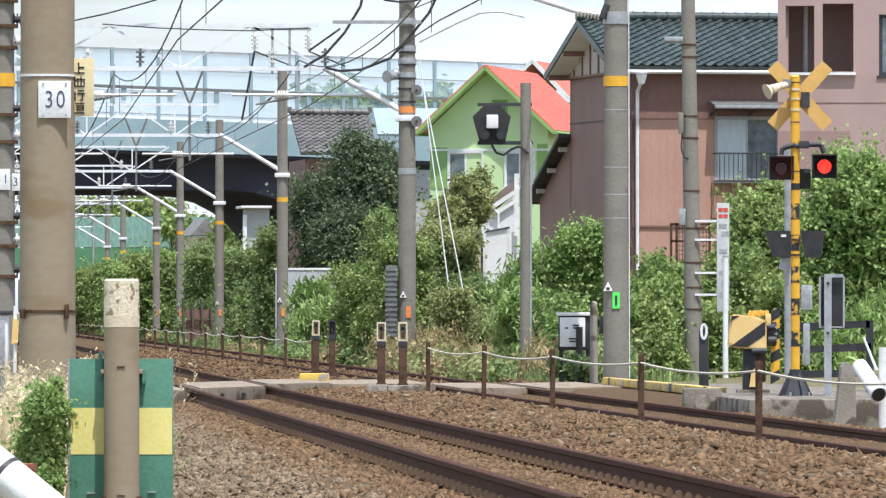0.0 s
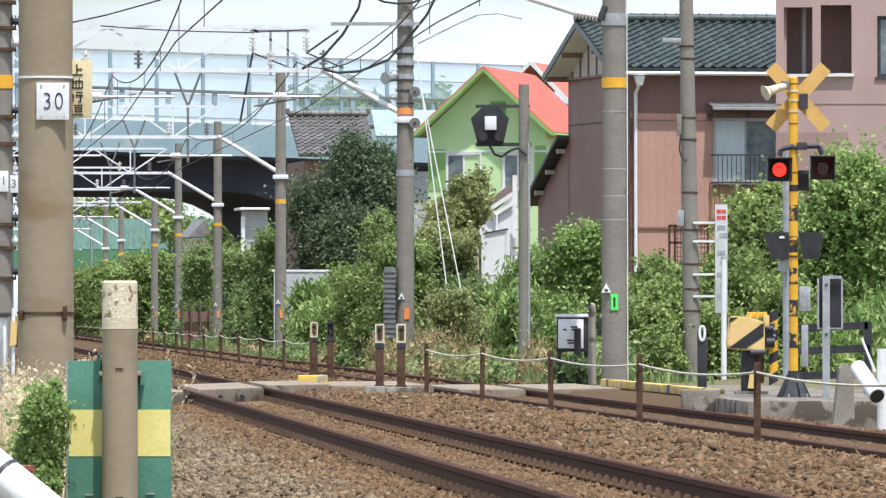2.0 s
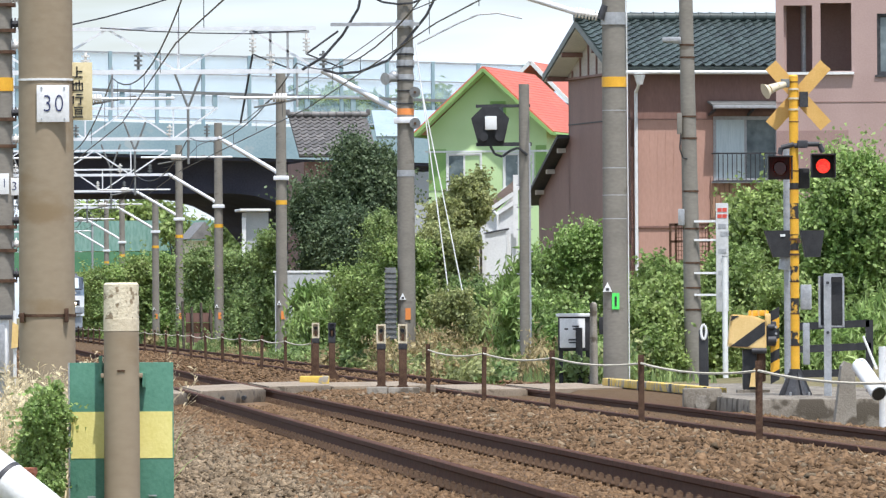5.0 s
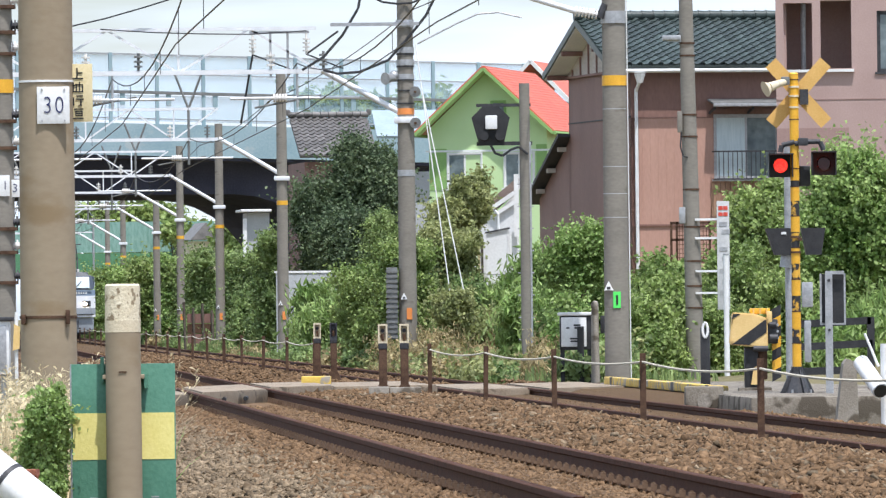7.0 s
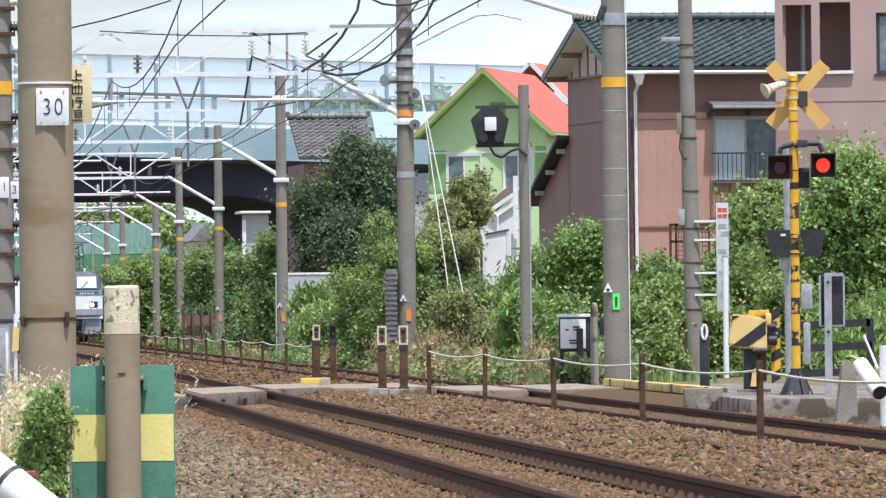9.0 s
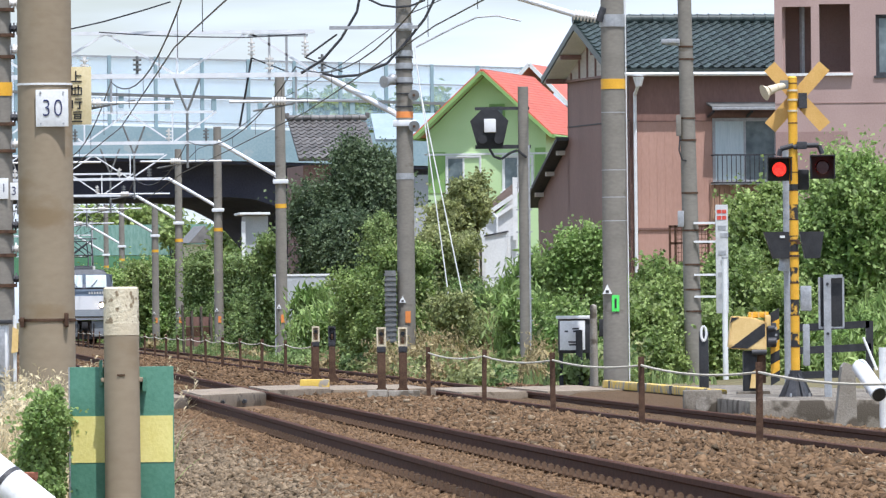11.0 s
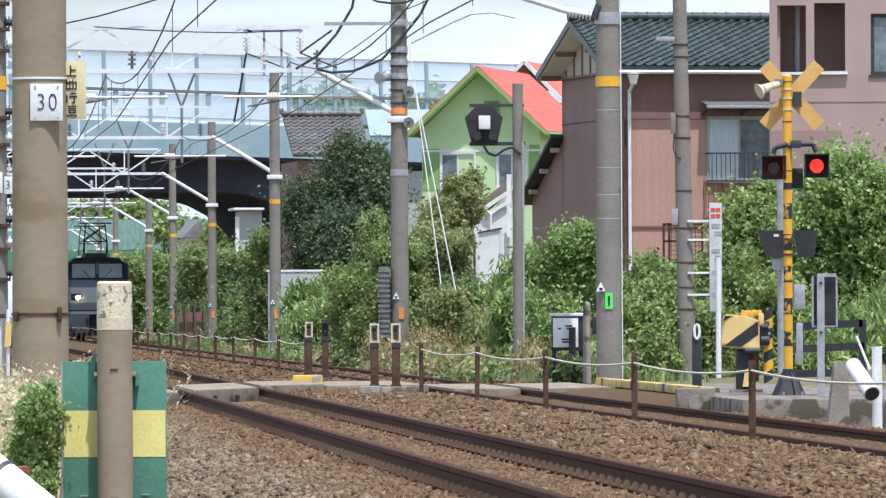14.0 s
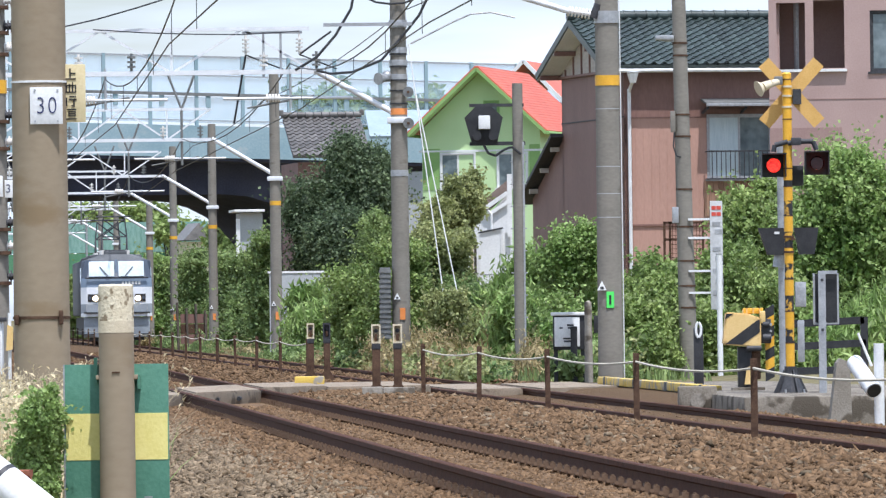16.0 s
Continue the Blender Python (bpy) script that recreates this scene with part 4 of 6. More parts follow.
bank_row("shrub", "leafy green shrub covered in creepers", "shrub", L_MID, 129.6, 2.83, 1.18, 4.69, 1.04, 21, 0.072, step=0.42)
bank_row("shrub", "leafy green shrub covered in creepers", "shrub", L_MID, 482.8, -22.90, 3.95, -20.14, 3.88, 22, 0.144, step=1.31)
bank_row("shrub", "leafy green shrub covered in creepers", "shrub", L_MID, 700.0, -33.20, 8.95, -18.20, 8.70, 23, 0.144, step=1.90)
bank_row("weeds", "pale green willowy weeds on the bank", "weeds", L_LIGHT, 212.1, -3.77, 0.87, -2.64, 0.87, 24, 0.29, True, step=0.58)
bank_row("shrub", "sunlit young light green shrub", "shrub", L_BANK, 254.5, -6.53, 1.59, -5.53, 1.22, 25, 0.096, step=0.69)
bank_row("shrub", "sunlit young light green shrub", "shrub", L_BANK, 301.1, -9.75, 1.2, -9.25, 0.9, 26, 0.096, step=0.82)
bank_row("shrub", "sunlit young light green shrub", "shrub", L_LIGHT, 130.8, 5.66, 1.46, 6.50, 0.90, 27, 0.072, step=0.42)
bank_row("weeds", "withered straw-brown weeds and vines", "weeds", L_VINE, 163.0, -1.5, 0.62, 1.35, 0.75, 30, 0.1, True, step=0.46, thick=3600)
bank_row("weeds", "withered straw-brown weeds and vines", "weeds", L_VINE, 128.5, 1.2, 0.7, 1.9, 0.6, 31, 0.09, True, step=0.4, thick=3000)
bank_row("bamboo_grass", "tall green bamboo grass on the bank", "bamboo grass", L_LIGHT, 129.6, 6.35, 0.90, 7.46, 1.04, 28, 0.20, True, step=0.42)


bank_row("shrub", "sunlit young light green shrub", "shrub", L_LIGHT, 131.0, 1.72, 1.45, 2.62, 1.4, 32, 0.07, step=0.42)
bank_row("bamboo_grass", "tall green bamboo grass on the bank", "bamboo grass", L_LIGHT, 130.0, 1.6, 0.95, 2.7, 0.9, 33, 0.17, True, step=0.42, thick=5000)


# ---- catenary poles nearest the crossing ----
def letters(name, body, size, parent, m, material, label=""):
    cu = bpy.data.curves.new(name, "FONT")
    cu.body, cu.size, cu.extrude, cu.align_x, cu.align_y = body, size, 0.002, "CENTER", "CENTER"
    cu.space_character, cu.offset = 1.2, -0.0025
    tmp = new(name, cu)
    dg = bpy.context.evaluated_depsgraph_get()
    me = bpy.data.meshes.new_from_object(tmp.evaluated_get(dg))
    bpy.data.objects.remove(tmp)
    me.materials.clear()
    me.materials.append(material)
    o = new(name, me)
    o.parent, o.matrix_basis = parent, m
    if label:
        o["label"] = label
    return o


M_NAVY = mat("navy_ink", (0.02, 0.025, 0.09), (0.03, 0.04, 0.13), 10, 0.6, 0, 0, 30)
M_CREAM = mat("flaking_cream_paint", (0.60, 0.52, 0.36), (0.74, 0.67, 0.50), 12, 0.8, 0, 0.3, 60, spots=((0.27, 0.21, 0.13), 22, 0.54))
M_CREAM2 = mat("cream_paint", (0.58, 0.50, 0.35), (0.68, 0.60, 0.44), 8, 0.8, 0, 0.2, 60)
M_TAN = mat("faded_tan_board", (0.6, 0.35, 0.09), (0.7, 0.44, 0.14), 5, 0.6, 0, 0.1, 60)
M_HOUSE = mat("faded_machine_yellow", (0.68, 0.46, 0.16), (0.8, 0.58, 0.26), 5, 0.55, 0, 0.1, 60, spots=((0.45, 0.3, 0.12), 6, 0.62))
M_WORN = mat("worn_black_over_yellow", (0.62, 0.34, 0.03), (0.74, 0.42, 0.05), 7, 0.6, 0, 0.1, 60, spots=((0.02, 0.02, 0.022), 9, 0.42))
M_SIGN = mat("cream_sign", (0.62, 0.52, 0.28), (0.72, 0.62, 0.38), 5, 0.6, 0, 0.1, 60)

p30 = thing("catenary_pole", "thick brown-stained concrete catenary pole with white number plate 30", "catenary pole", -2.80, 56, -0.3, 0, "catenary poles")
part("shaft", rod(B(), (0, 0, -0.6), (0, 0, 8.2), 0.205, 0.175, 28), M_POLEB, p30)
pl = part("number_plate", box(B(), (0.06, -0.205, 2.76), (0.23, 0.012, 0.262), bev=0.003), M_WHITE, p30, "white enamel number plate")
letters("number", "30", 0.172, pl, pose(0.062, -0.2135, 2.755, 90) @ Matrix.Diagonal((0.8, 1, 1, 1)), M_NAVY, "dark blue numerals 30").data.validate()
for bx, bz in ((-0.02, 2.87), (0.14, 2.87), (-0.02, 2.65), (0.14, 2.65)):
    part("bolt", rod(B(), (bx, -0.218, bz), (bx, -0.205, bz), 0.007, n=8), M_STEEL, pl)
part("strap", rod(B(), (0, 0, 2.925), (0, 0, 2.94), 0.2, n=28), M_WHITE, p30, "thin pale strap")
part("strap", rod(B(), (0, 0, 1.255), (0, 0, 1.275), 0.205, n=28), M_IRON, p30)
part("strap_buckle", box(B(), (0.145, -0.16, 1.265), (0.03, 0.05, 0.1), bev=0.006), M_IRON, p30)
part("strap_buckle", box(B(), (-0.17, -0.13, 1.25), (0.03, 0.05, 0.07), bev=0.006), M_IRON, p30)
ys_ = part("side_sign", box(B(), (0.23, -0.02, 2.85), (0.2, 0.014, 0.41), 0, bev=0.003), M_SIGN, p30, "cream sign with dark vertical characters")
# dark vertical characters, stroke by stroke: (centre x, centre z, width, height) in character heights
strokes = [[(0, -0.4, 0.9, 0.1), (0, 0.05, 0.1, 0.9), (0.22, 0.08, 0.4, 0.1)],
           [(-0.3, 0.0, 0.1, 0.9), (-0.3, 0.15, 0.32, 0.09), (-0.3, -0.4, 0.36, 0.09), (0.12, -0.4, 0.6, 0.1), (0.18, 0.05, 0.09, 0.8), (0.15, 0.2, 0.62, 0.09), (0.42, 0.02, 0.09, 0.42), (0.42, -0.32, 0.09, 0.2), (-0.06, -0.05, 0.09, 0.7)],
           [(-0.28, 0.12, 0.1, 0.3), (-0.28, -0.2, 0.1, 0.5), (0.18, 0.38, 0.5, 0.1), (0.18, 0.1, 0.62, 0.1), (0.28, -0.2, 0.11, 0.62), (0.18, -0.43, 0.2, 0.09)],
           [(0.1, 0.4, 0.7, 0.09), (0.12, 0.2, 0.5, 0.08), (0.12, 0.02, 0.5, 0.08), (0.12, -0.16, 0.5, 0.08), (-0.12, 0.02, 0.08, 0.45), (0.36, 0.02, 0.08, 0.45), (0.0, -0.42, 0.95, 0.1), (-0.38, -0.1, 0.1, 0.5)]]
for k, rows in enumerate(strokes):
    bm = B()
    for dx, dz, w_, h_ in rows:
        box(bm, (0.222 + dx * 0.092, -0.03, 2.985 - k * 0.094 + dz * 0.082), (w_ * 0.092, 0.006, h_ * 0.082))
    part("character", bm, M_BLACK, ys_)

p31 = thing("catenary_pole", "concrete catenary pole with yellow band and plate 31", "catenary pole", -6.55, 117.6, -0.3, 0, "catenary poles")
part("shaft", rod(B(), (0, 0, -0.5), (0, 0, 8.6), 0.2, 0.16, 22), M_POLE, p31)
part("band", rod(B(), (0, 0, 4.62), (0, 0, 4.82), 0.19, n=22), M_YEL, p31, "yellow band")
pl = part("number_plate", box(B(), (0.0, -0.2, 3.24), (0.25, 0.012, 0.31), bev=0.003), M_WHITE, p31, "white number plate")
letters("number", "31", 0.19, pl, pose(0, -0.2085, 3.24, 90), M_NAVY)
pl = part("number_plate", box(B(), (0.2, -0.1, 3.2), (0.18, 0.012, 0.26), bev=0.003), M_WHITE, p31, "second white number plate")
letters("number", "3", 0.18, pl, pose(0.2, -0.1085, 3.2, 90), M_NAVY)
for k, z in enumerate((5.3, 5.62, 6.0, 4.3, 3.9, 2.7, 2.35, 1.9)):
    bm = rod(B(), (0.1, 0, z), (0.32, 0, z), 0.05, n=8)
    for j in range(3):
        rod(bm, (0.16 + j * 0.05, 0, z), (0.18 + j * 0.05, 0, z), 0.09, n=10)
    part("insulator", bm, M_DARK if k % 2 else M_PORC, p31)
    part("clamp", box(B(), (0.0, 0, z - 0.1), (0.44, 0.42, 0.05)), M_IRON, p31)
cb = thing("relay_cabinet", "small pale grey trackside relay cabinet", "cabinet", -6.3, 112, -0.45)
part("body", box(B(), (-0.1, 0, 1.0), (0.5, 0.4, 0.75), bev=0.02), M_WHITE, cb)
part("door", box(B(), (-0.1, -0.21, 1.0), (0.42, 0.02, 0.64), bev=0.005), M_STEEL, cb)
part("lid", box(B(), (-0.1, 0, 1.41), (0.6, 0.5, 0.06), bev=0.015), M_DARK, cb)
for k in (-0.25, 0.05):
    part("leg", beam(B(), (k, 0, -0.1), (k, 0, 0.65), 0.06), M_STEEL, cb)

gantry(-0.75, 165, h=9.6, r=0.195, bandcol=M_ORANGE, bandz=5.2, x1=-1.76, zb1=6.06)
pq = [o for o in scene.objects if o.name.startswith("catenary_pole") and abs(o.location.y - 165) < 0.1][0]
part("crossarm", beam(B(), (-1.55, -0.2, 7.02), (0.3, -0.2, 7.02), 0.07), M_STEEL, pq)
for z, tall in ((6.95, 0.16), (6.42, 0.12), (6.16, 0.12), (5.86, 0.12)):
    part("clamp", rod(B(), (0, 0, z), (0, 0, z + tall), 0.186, n=20), M_STEEL, pq, "pale steel clamp")
for z in (5.35, 5.62, 5.84, 6.12, 6.38):
    part("strap", rod(B(), (0, 0, z), (0, 0, z + 0.03), 0.188, n=20), M_DARK, pq)
part("band", rod(B(), (0, 0, 3.85), (0, 0, 3.98), 0.185, n=20), M_STEEL, pq, "pale tape band")
hn = B()
rod(hn, (-0.28, -0.1, 5.9), (-0.42, -0.26, 5.88), 0.07, 0.13, 14)
rod(hn, (-0.15, 0, 5.9), (-0.3, -0.12, 5.9), 0.08, 0.08, 10)
ball(hn, (-0.24, -0.05, 5.95), 0.11, 2)
part("loudspeaker", hn, M_STEEL, pq, "grey horn loudspeaker")
for z in (5.6, 4.95):
    wheel = part("pulley", rod(B(), (0.2, -0.24, z), (0.2, -0.18, z), 0.115, n=18), M_LOUVRE, pq, "grey wire-tension pulley")
    part("hub", rod(B(), (0.2, -0.26, z), (0.2, -0.16, z), 0.03, n=10), M_IRON, wheel)
for a, b in (((0.22, -0.1, 6.6), (0.95, -0.6, 0.85)), ((0.35, -0.1, 5.6), (1.32, -0.6, 0.65))):
    part("guy_wire", rod(B(), a, b, 0.014, n=6), M_WHITE, pq, "white sleeved guy wire")
bm = box(B(), (-0.33, -0.1, 1.2), (0.22, 0.25, 1.5))
for k in range(14):
    box(bm, (-0.33, -0.235, 0.5 + k * 0.105), (0.25, 0.03, 0.055))
part("louvred_box", bm, M_LOUVRE, pq, "grey louvred metal box")

# feeder bracket on top of the lattice beam
for px_ in (-2.81, -2.45):
    part("bracket_post", beam(B(), (px_, 0, 5.95), (px_, 0, 6.9), 0.05), M_STEEL, pq)
part("bracket_bar", beam(B(), (-3.25, 0, 6.88), (-2.0, 0, 6.88), 0.05), M_STEEL, pq)
for px_, tx, tz in ((-3.18, -3.45, 5.0), (-2.06, -1.4, 6.9)):
    bm = rod(B(), (px_, 0, 6.9), (px_, 0, 6.42), 0.025, n=8)
    for k in range(4):
        rod(bm, (px_, 0, 6.75 - k * 0.08), (px_, 0, 6.72 - k * 0.08), 0.075, n=12)
    part("insulator", bm, M_PORC, pq)
    part("jumper_cable", rod(B(), (px_, 0, 6.42), (tx, 0.3, tz), 0.022, n=6), M_WIRE, pq)
    part("jumper_cable", rod(B(), (px_, 0, 6.42), (px_ + 0.75, 1.2, 6.15), 0.016, n=6), M_WIRE, pq)

p109 = thing("catenary_pole", "grey concrete catenary pole with yellow band and green tag", "catenary pole", 2.55, 116.7, -0.2, 0, "catenary poles")
part("shaft", rod(B(), (0, 0, -0.5), (0, 0, 8.6), 0.187, 0.165, 28), M_POLE, p109)
part("band", rod(B(), (0, 0, 4.5), (0, 0, 4.65), 0.182, n=28), M_YEL, p109, "yellow band")
for z in (4.15, 3.3, 2.9, 2.55, 1.2):
    part("strap", rod(B(), (0, 0, z), (0, 0, z + 0.012), 0.1855 - 0.0022 * z, n=28), M_STEEL, p109)
part("clamp", rod(B(), (0, 0, 5.42), (0, 0, 5.6), 0.19, n=28), M_STEEL, p109)
triangle_tag(p109, 1.48, 0.187, -0.12)
part("tag_plate", box(B(), (0.0, -0.19, 1.34), (0.11, 0.015, 0.24)), M_LIME, p109, "bright green tag")
part("tag_mark", box(B(), (0.0, -0.2, 1.34), (0.03, 0.01, 0.14)), M_BLACK, p109)
part("conduit", rod(B(), (0.2, -0.02, 0), (0.185, -0.02, 8.0), 0.009, n=8), M_WHITE, p109, "white cable conduit")
bm = B()
for k in range(7):
    rod(bm, (-0.24 - k * 0.05, -0.1, 5.55 + k * 0.008), (-0.265 - k * 0.05, -0.1, 5.555 + k * 0.008), 0.075, n=12)
rod(bm, (-0.2, -0.1, 5.545), (-0.6, -0.1, 5.61), 0.03, n=8)
part("insulator", bm, M_PORC, p109, "white ribbed insulator")
part("cantilever", rod(B(), (-0.55, -0.1, 5.6), (-2.6, -0.1, 6.25), 0.045, n=10), M_WSTEEL, p109, "white cantilever tube")
part("cantilever", rod(B(), (-0.2, -0.1, 5.5), (-0.12, -0.1, 5.7), 0.06, n=10), M_DARK, p109)
bm = B()
pts = [(-1.35, -0.1, 5.52), (-1.7, -0.1, 5.6), (-2.0, -0.1, 5.58), (-2.3, -0.1, 5.45), (-2.9, -0.1, 5.15)]
for a, b in zip(pts, pts[1:]):
    rod(bm, a, b, 0.013, n=8)
part("steady_arm", bm, M_STEEL, p109)

# ---- signal post seen from behind ----
sg = thing("railway_signal", "small black railway signal head on a slim grey post", "railway signal", 1.338, 128, -0.37)
part("post", rod(B(), (0, 0, -0.3), (0, 0, 5.05), 0.09, 0.085, 16), M_POLE, sg)
part("cable_duct", box(B(), (0.085, -0.03, 2.0), (0.03, 0.06, 4.2)), M_STEEL, sg)
part("backplate", extrude(B(), [(-0.86, 4.5), (-0.68, 4.68), (-0.42, 4.68), (-0.24, 4.5), (-0.34, 4.06), (-0.74, 4.06)], -0.06, -0.02), M_BLACK, sg, "black signal backplate", soft=False)
part("lamp_case", box(B(), (-0.54, -0.16, 4.42), (0.19, 0.18, 0.22), bev=0.015), M_WHITE, sg, "white lamp case")
for k in (-0.66, -0.4):
    part("lamp_case", rod(B(), (k, -0.25, 4.2), (k, -0.05, 4.2), 0.075, n=14), M_BLACK, sg)
part("arm", beam(B(), (-0.78, 0, 4.7), (0.1, 0, 4.7), 0.05), M_DARK, sg)
part("arm", beam(B(), (-0.78, 0, 4.08), (0.12, 0, 4.08), 0.06), M_DARK, sg)
bm = B()
cur = [(-0.55, -0.1, 4.05), (-0.48, -0.1, 3.92), (-0.36, -0.1, 3.88), (-0.22, -0.1, 3.98), (-0.1, -0.1, 4.02), (0.05, -0.1, 3.9)]
for a, b in zip(cur, cur[1:]):
    rod(bm, a, b, 0.02, n=6)
part("cable", bm, M_WIRE, sg)
for k in range(9):
    part("step_peg", rod(B(), (-0.13, 0, 0.9 + k * 0.36), (0.13, 0, 0.9 + k * 0.36), 0.01, n=6), M_STEEL, sg)

# ---- utility pole with a hanging sign ----
up = thing("utility_pole", "slim weathered concrete utility pole with street light bracket", "utility pole", 4.04, 127, -0.25)
part("shaft", rod(B(), (0, 0, -0.4), (-0.12, 0, 7.2), 0.148, 0.105, 20), M_POLE, up)
part("lamp_arm", beam(B(), (-0.05, 0, 5.55), (-0.42, -0.1, 5.58), 0.06), M_STEEL, up)
part("lamp_head", box(B(), (-0.34, -0.1, 5.6), (0.3, 0.16, 0.08), bev=0.02), M_STEEL, up)
for z in (5.5, 5.3, 4.35, 4.0, 3.15, 2.55, 2.0, 1.6, 1.25):
    part("strap", rod(B(), (-0.016 * z, 0, z), (-0.016 * z, 0, z + 0.03), 0.152 - 0.0055 * z, n=16), M_IRON, up)
part("junction_box", box(B(), (-0.2, -0.08, 2.75), (0.1, 0.12, 0.26), bev=0.01), M_STEEL, up)
part("junction_box", box(B(), (-0.22, -0.08, 4.25), (0.08, 0.1, 0.34), bev=0.01), M_POLE, up)
bm = B()
cur = [(-0.2, -0.12, 4.1), (-0.22, -0.12, 3.85), (-0.17, -0.12, 3.7), (-0.1, -0.12, 3.68)]
for a, b in zip(cur, cur[1:]):
    rod(bm, a, b, 0.012, n=6)
part("cable", bm, M_WIRE, up)
for z in (2.68, 2.38, 1.85, 1.5):
    part("bracket", beam(B(), (0.0, -0.14, z), (0.52, -0.14, z), 0.035), M_WHITE, up)
M_GREYSIGN = mat("faded_sign", (0.46, 0.47, 0.47), (0.6, 0.61, 0.61), 3, 0.6, 0, 0.1, 30)
hb = part("hanging_sign", box(B(), (0.45, -0.17, 2.1), (0.2, 0.02, 1.74), bev=0.004), M_GREYSIGN, up, "tall white sign with grey and red lettering")
for k in range(4):
    part("red_character", box(B(), (0.41 + (k % 2) * 0.08, -0.183, 2.86 - (k // 2) * 0.1), (0.07, 0.006, 0.06)), M_REDP, hb)
for k, z in enumerate((2.6, 2.48, 2.2, 2.05, 1.85, 1.68, 1.5)):
    part("character_bar", box(B(), (0.45 + (k % 2) * 0.04, -0.183, z), (0.13, 0.006, 0.07)), M_STEEL, hb)
wp = thing("marker_post", "slim white painted roadside post", "post", 4.5, 126, -0.1)
part("post", rod(B(), (0, 0, -0.3), (0, 0, 1.95), 0.045, n=12), M_WHITE, wp)
part("cap", rod(B(), (0, 0, 1.95), (0, 0, 1.97), 0.05, n=12), M_STEEL, wp)

# ---- level crossing warning signal ----
cs = thing("crossing_signal", "yellow and black level crossing signal with crossed boards and lamps", "crossing signal", 4.155, 93.3, -0.08)
bm = rod(B(), (0, 0, 0.0), (0, 0, 0.03), 0.21, 0.21, 8)
rod(bm, (0, 0, 0.03), (0, 0, 0.3), 0.185, 0.07, 8)
rod(bm, (0, 0, 0.3), (0, 0, 0.37), 0.07, 0.07, 12)
part("base", bm, M_DARK, cs, "flared dark steel base", soft=False)
for k in range(4):
    a = k * math.pi / 2 + 0.4
    m = Matrix.Rotation(a, 4, "Z")
    part("base_fin", extrude(B(), [(0.06, 0.03), (0.22, 0.03), (0.22, 0.06), (0.085, 0.33), (0.06, 0.33)], -0.008, 0.008, m), M_DARK, cs, soft=False)
    part("anchor_bolt", rod(B(), (0.17 * math.cos(a + 0.78), 0.17 * math.sin(a + 0.78), 0.03), (0.17 * math.cos(a + 0.78), 0.17 * math.sin(a + 0.78), 0.1), 0.014, n=8), M_STEEL, cs)
levels = [0.366, 0.652, 0.819, 1.026, 1.206, 1.405, 1.585, 1.779, 1.959, 2.152, 2.325, 2.498, 2.565, 2.712]
for k, (za, zb) in enumerate(zip(levels, levels[1:])):
    fat = k % 2 == 0
    stripe = part("stripe", rod(B(), (0, 0, za), (0, 0, zb), 0.054 if fat else 0.051, n=18), M_YEL if fat else (M_BLACK if k == 11 else M_WORN), cs, "" if fat else "worn black stripe")
    if fat:
        part("tape_edge", rod(B(), (0, 0, zb - 0.012), (0, 0, zb), 0.0565, n=18), M_IRON, stripe)
part("upper_tube", rod(B(), (0, 0, 2.712), (0, 0, 3.82), 0.055, n=18), M_YEL, cs, "yellow upper tube")
part("tube_cap", rod(B(), (0, 0, 3.82), (0, 0, 3.84), 0.058, 0.04, 18), M_YEL, cs)
for zz in (3.0, 3.28, 3.75):
    part("joint", rod(B(), (0, 0, zz), (0, 0, zz + 0.012), 0.058, n=18), M_IRON, cs)
part("cable_clip", box(B(), (0.05, -0.03, 1.87), (0.05, 0.09, 0.03)), M_IRON, cs)
for zz in (1.9, 1.72):
    part("band", rod(B(), (0, 0, zz - 0.012), (0, 0, zz + 0.012), 0.066, n=18), M_IRON, cs)
for zz in (3.42, 3.55, 3.66):
    part("clamp", rod(B(), (0, 0, zz), (0, 0, zz + 0.022), 0.063, n=18), M_CREAM2, cs)
part("clamp", box(B(), (0.12, 0.02, 3.55), (0.1, 0.1, 0.18)), M_DARK, cs)
for a in (48, -48):
    m = Matrix.Translation((0.06, 0.1 + 0.004 * (a > 0), 3.6)) @ Matrix.Rotation(radians(a), 4, "Y")
    part("cross_board", box(B(), (0, 0, 0), (0.97, 0.012, 0.165), m=m), M_TAN, cs, "faded tan crossed warning board")
bm = B()
rod(bm, (-0.09, -0.05, 3.73), (-0.2, -0.16, 3.7), 0.04, 0.045, 12)
rod(bm, (-0.2, -0.16, 3.7), (-0.3, -0.24, 3.66), 0.045, 0.06, 14)
part("loudspeaker", bm, M_CREAM2, cs, "cream horn loudspeaker")
part("horn_rim", rod(B(), (-0.3, -0.24, 3.66), (-0.345, -0.26, 3.64), 0.06, 0.098, 16), M_CREAM2, cs)
part("speaker_bracket", box(B(), (-0.1, -0.06, 3.74), (0.1, 0.08, 0.1), bev=0.01), M_LOUVRE, cs)
bm = B()
for a, b in (((-0.15, -0.05, 2.98), (0.0, -0.05, 3.02)), ((0, -0.05, 3.0), (0.12, -0.05, 3.02)), ((0.12, -0.05, 3.02), (0.3, -0.05, 3.02)), ((0.3, -0.05, 3.02), (0.34, -0.05, 2.92)), ((-0.15, -0.05, 2.98), (-0.17, -0.05, 2.9))):
    rod(bm, a, b, 0.03, n=10)
box(bm, (0.1, -0.05, 3.02), (0.12, 0.09, 0.09), bev=0.01)
part("lamp_arm", bm, M_DARK, cs)
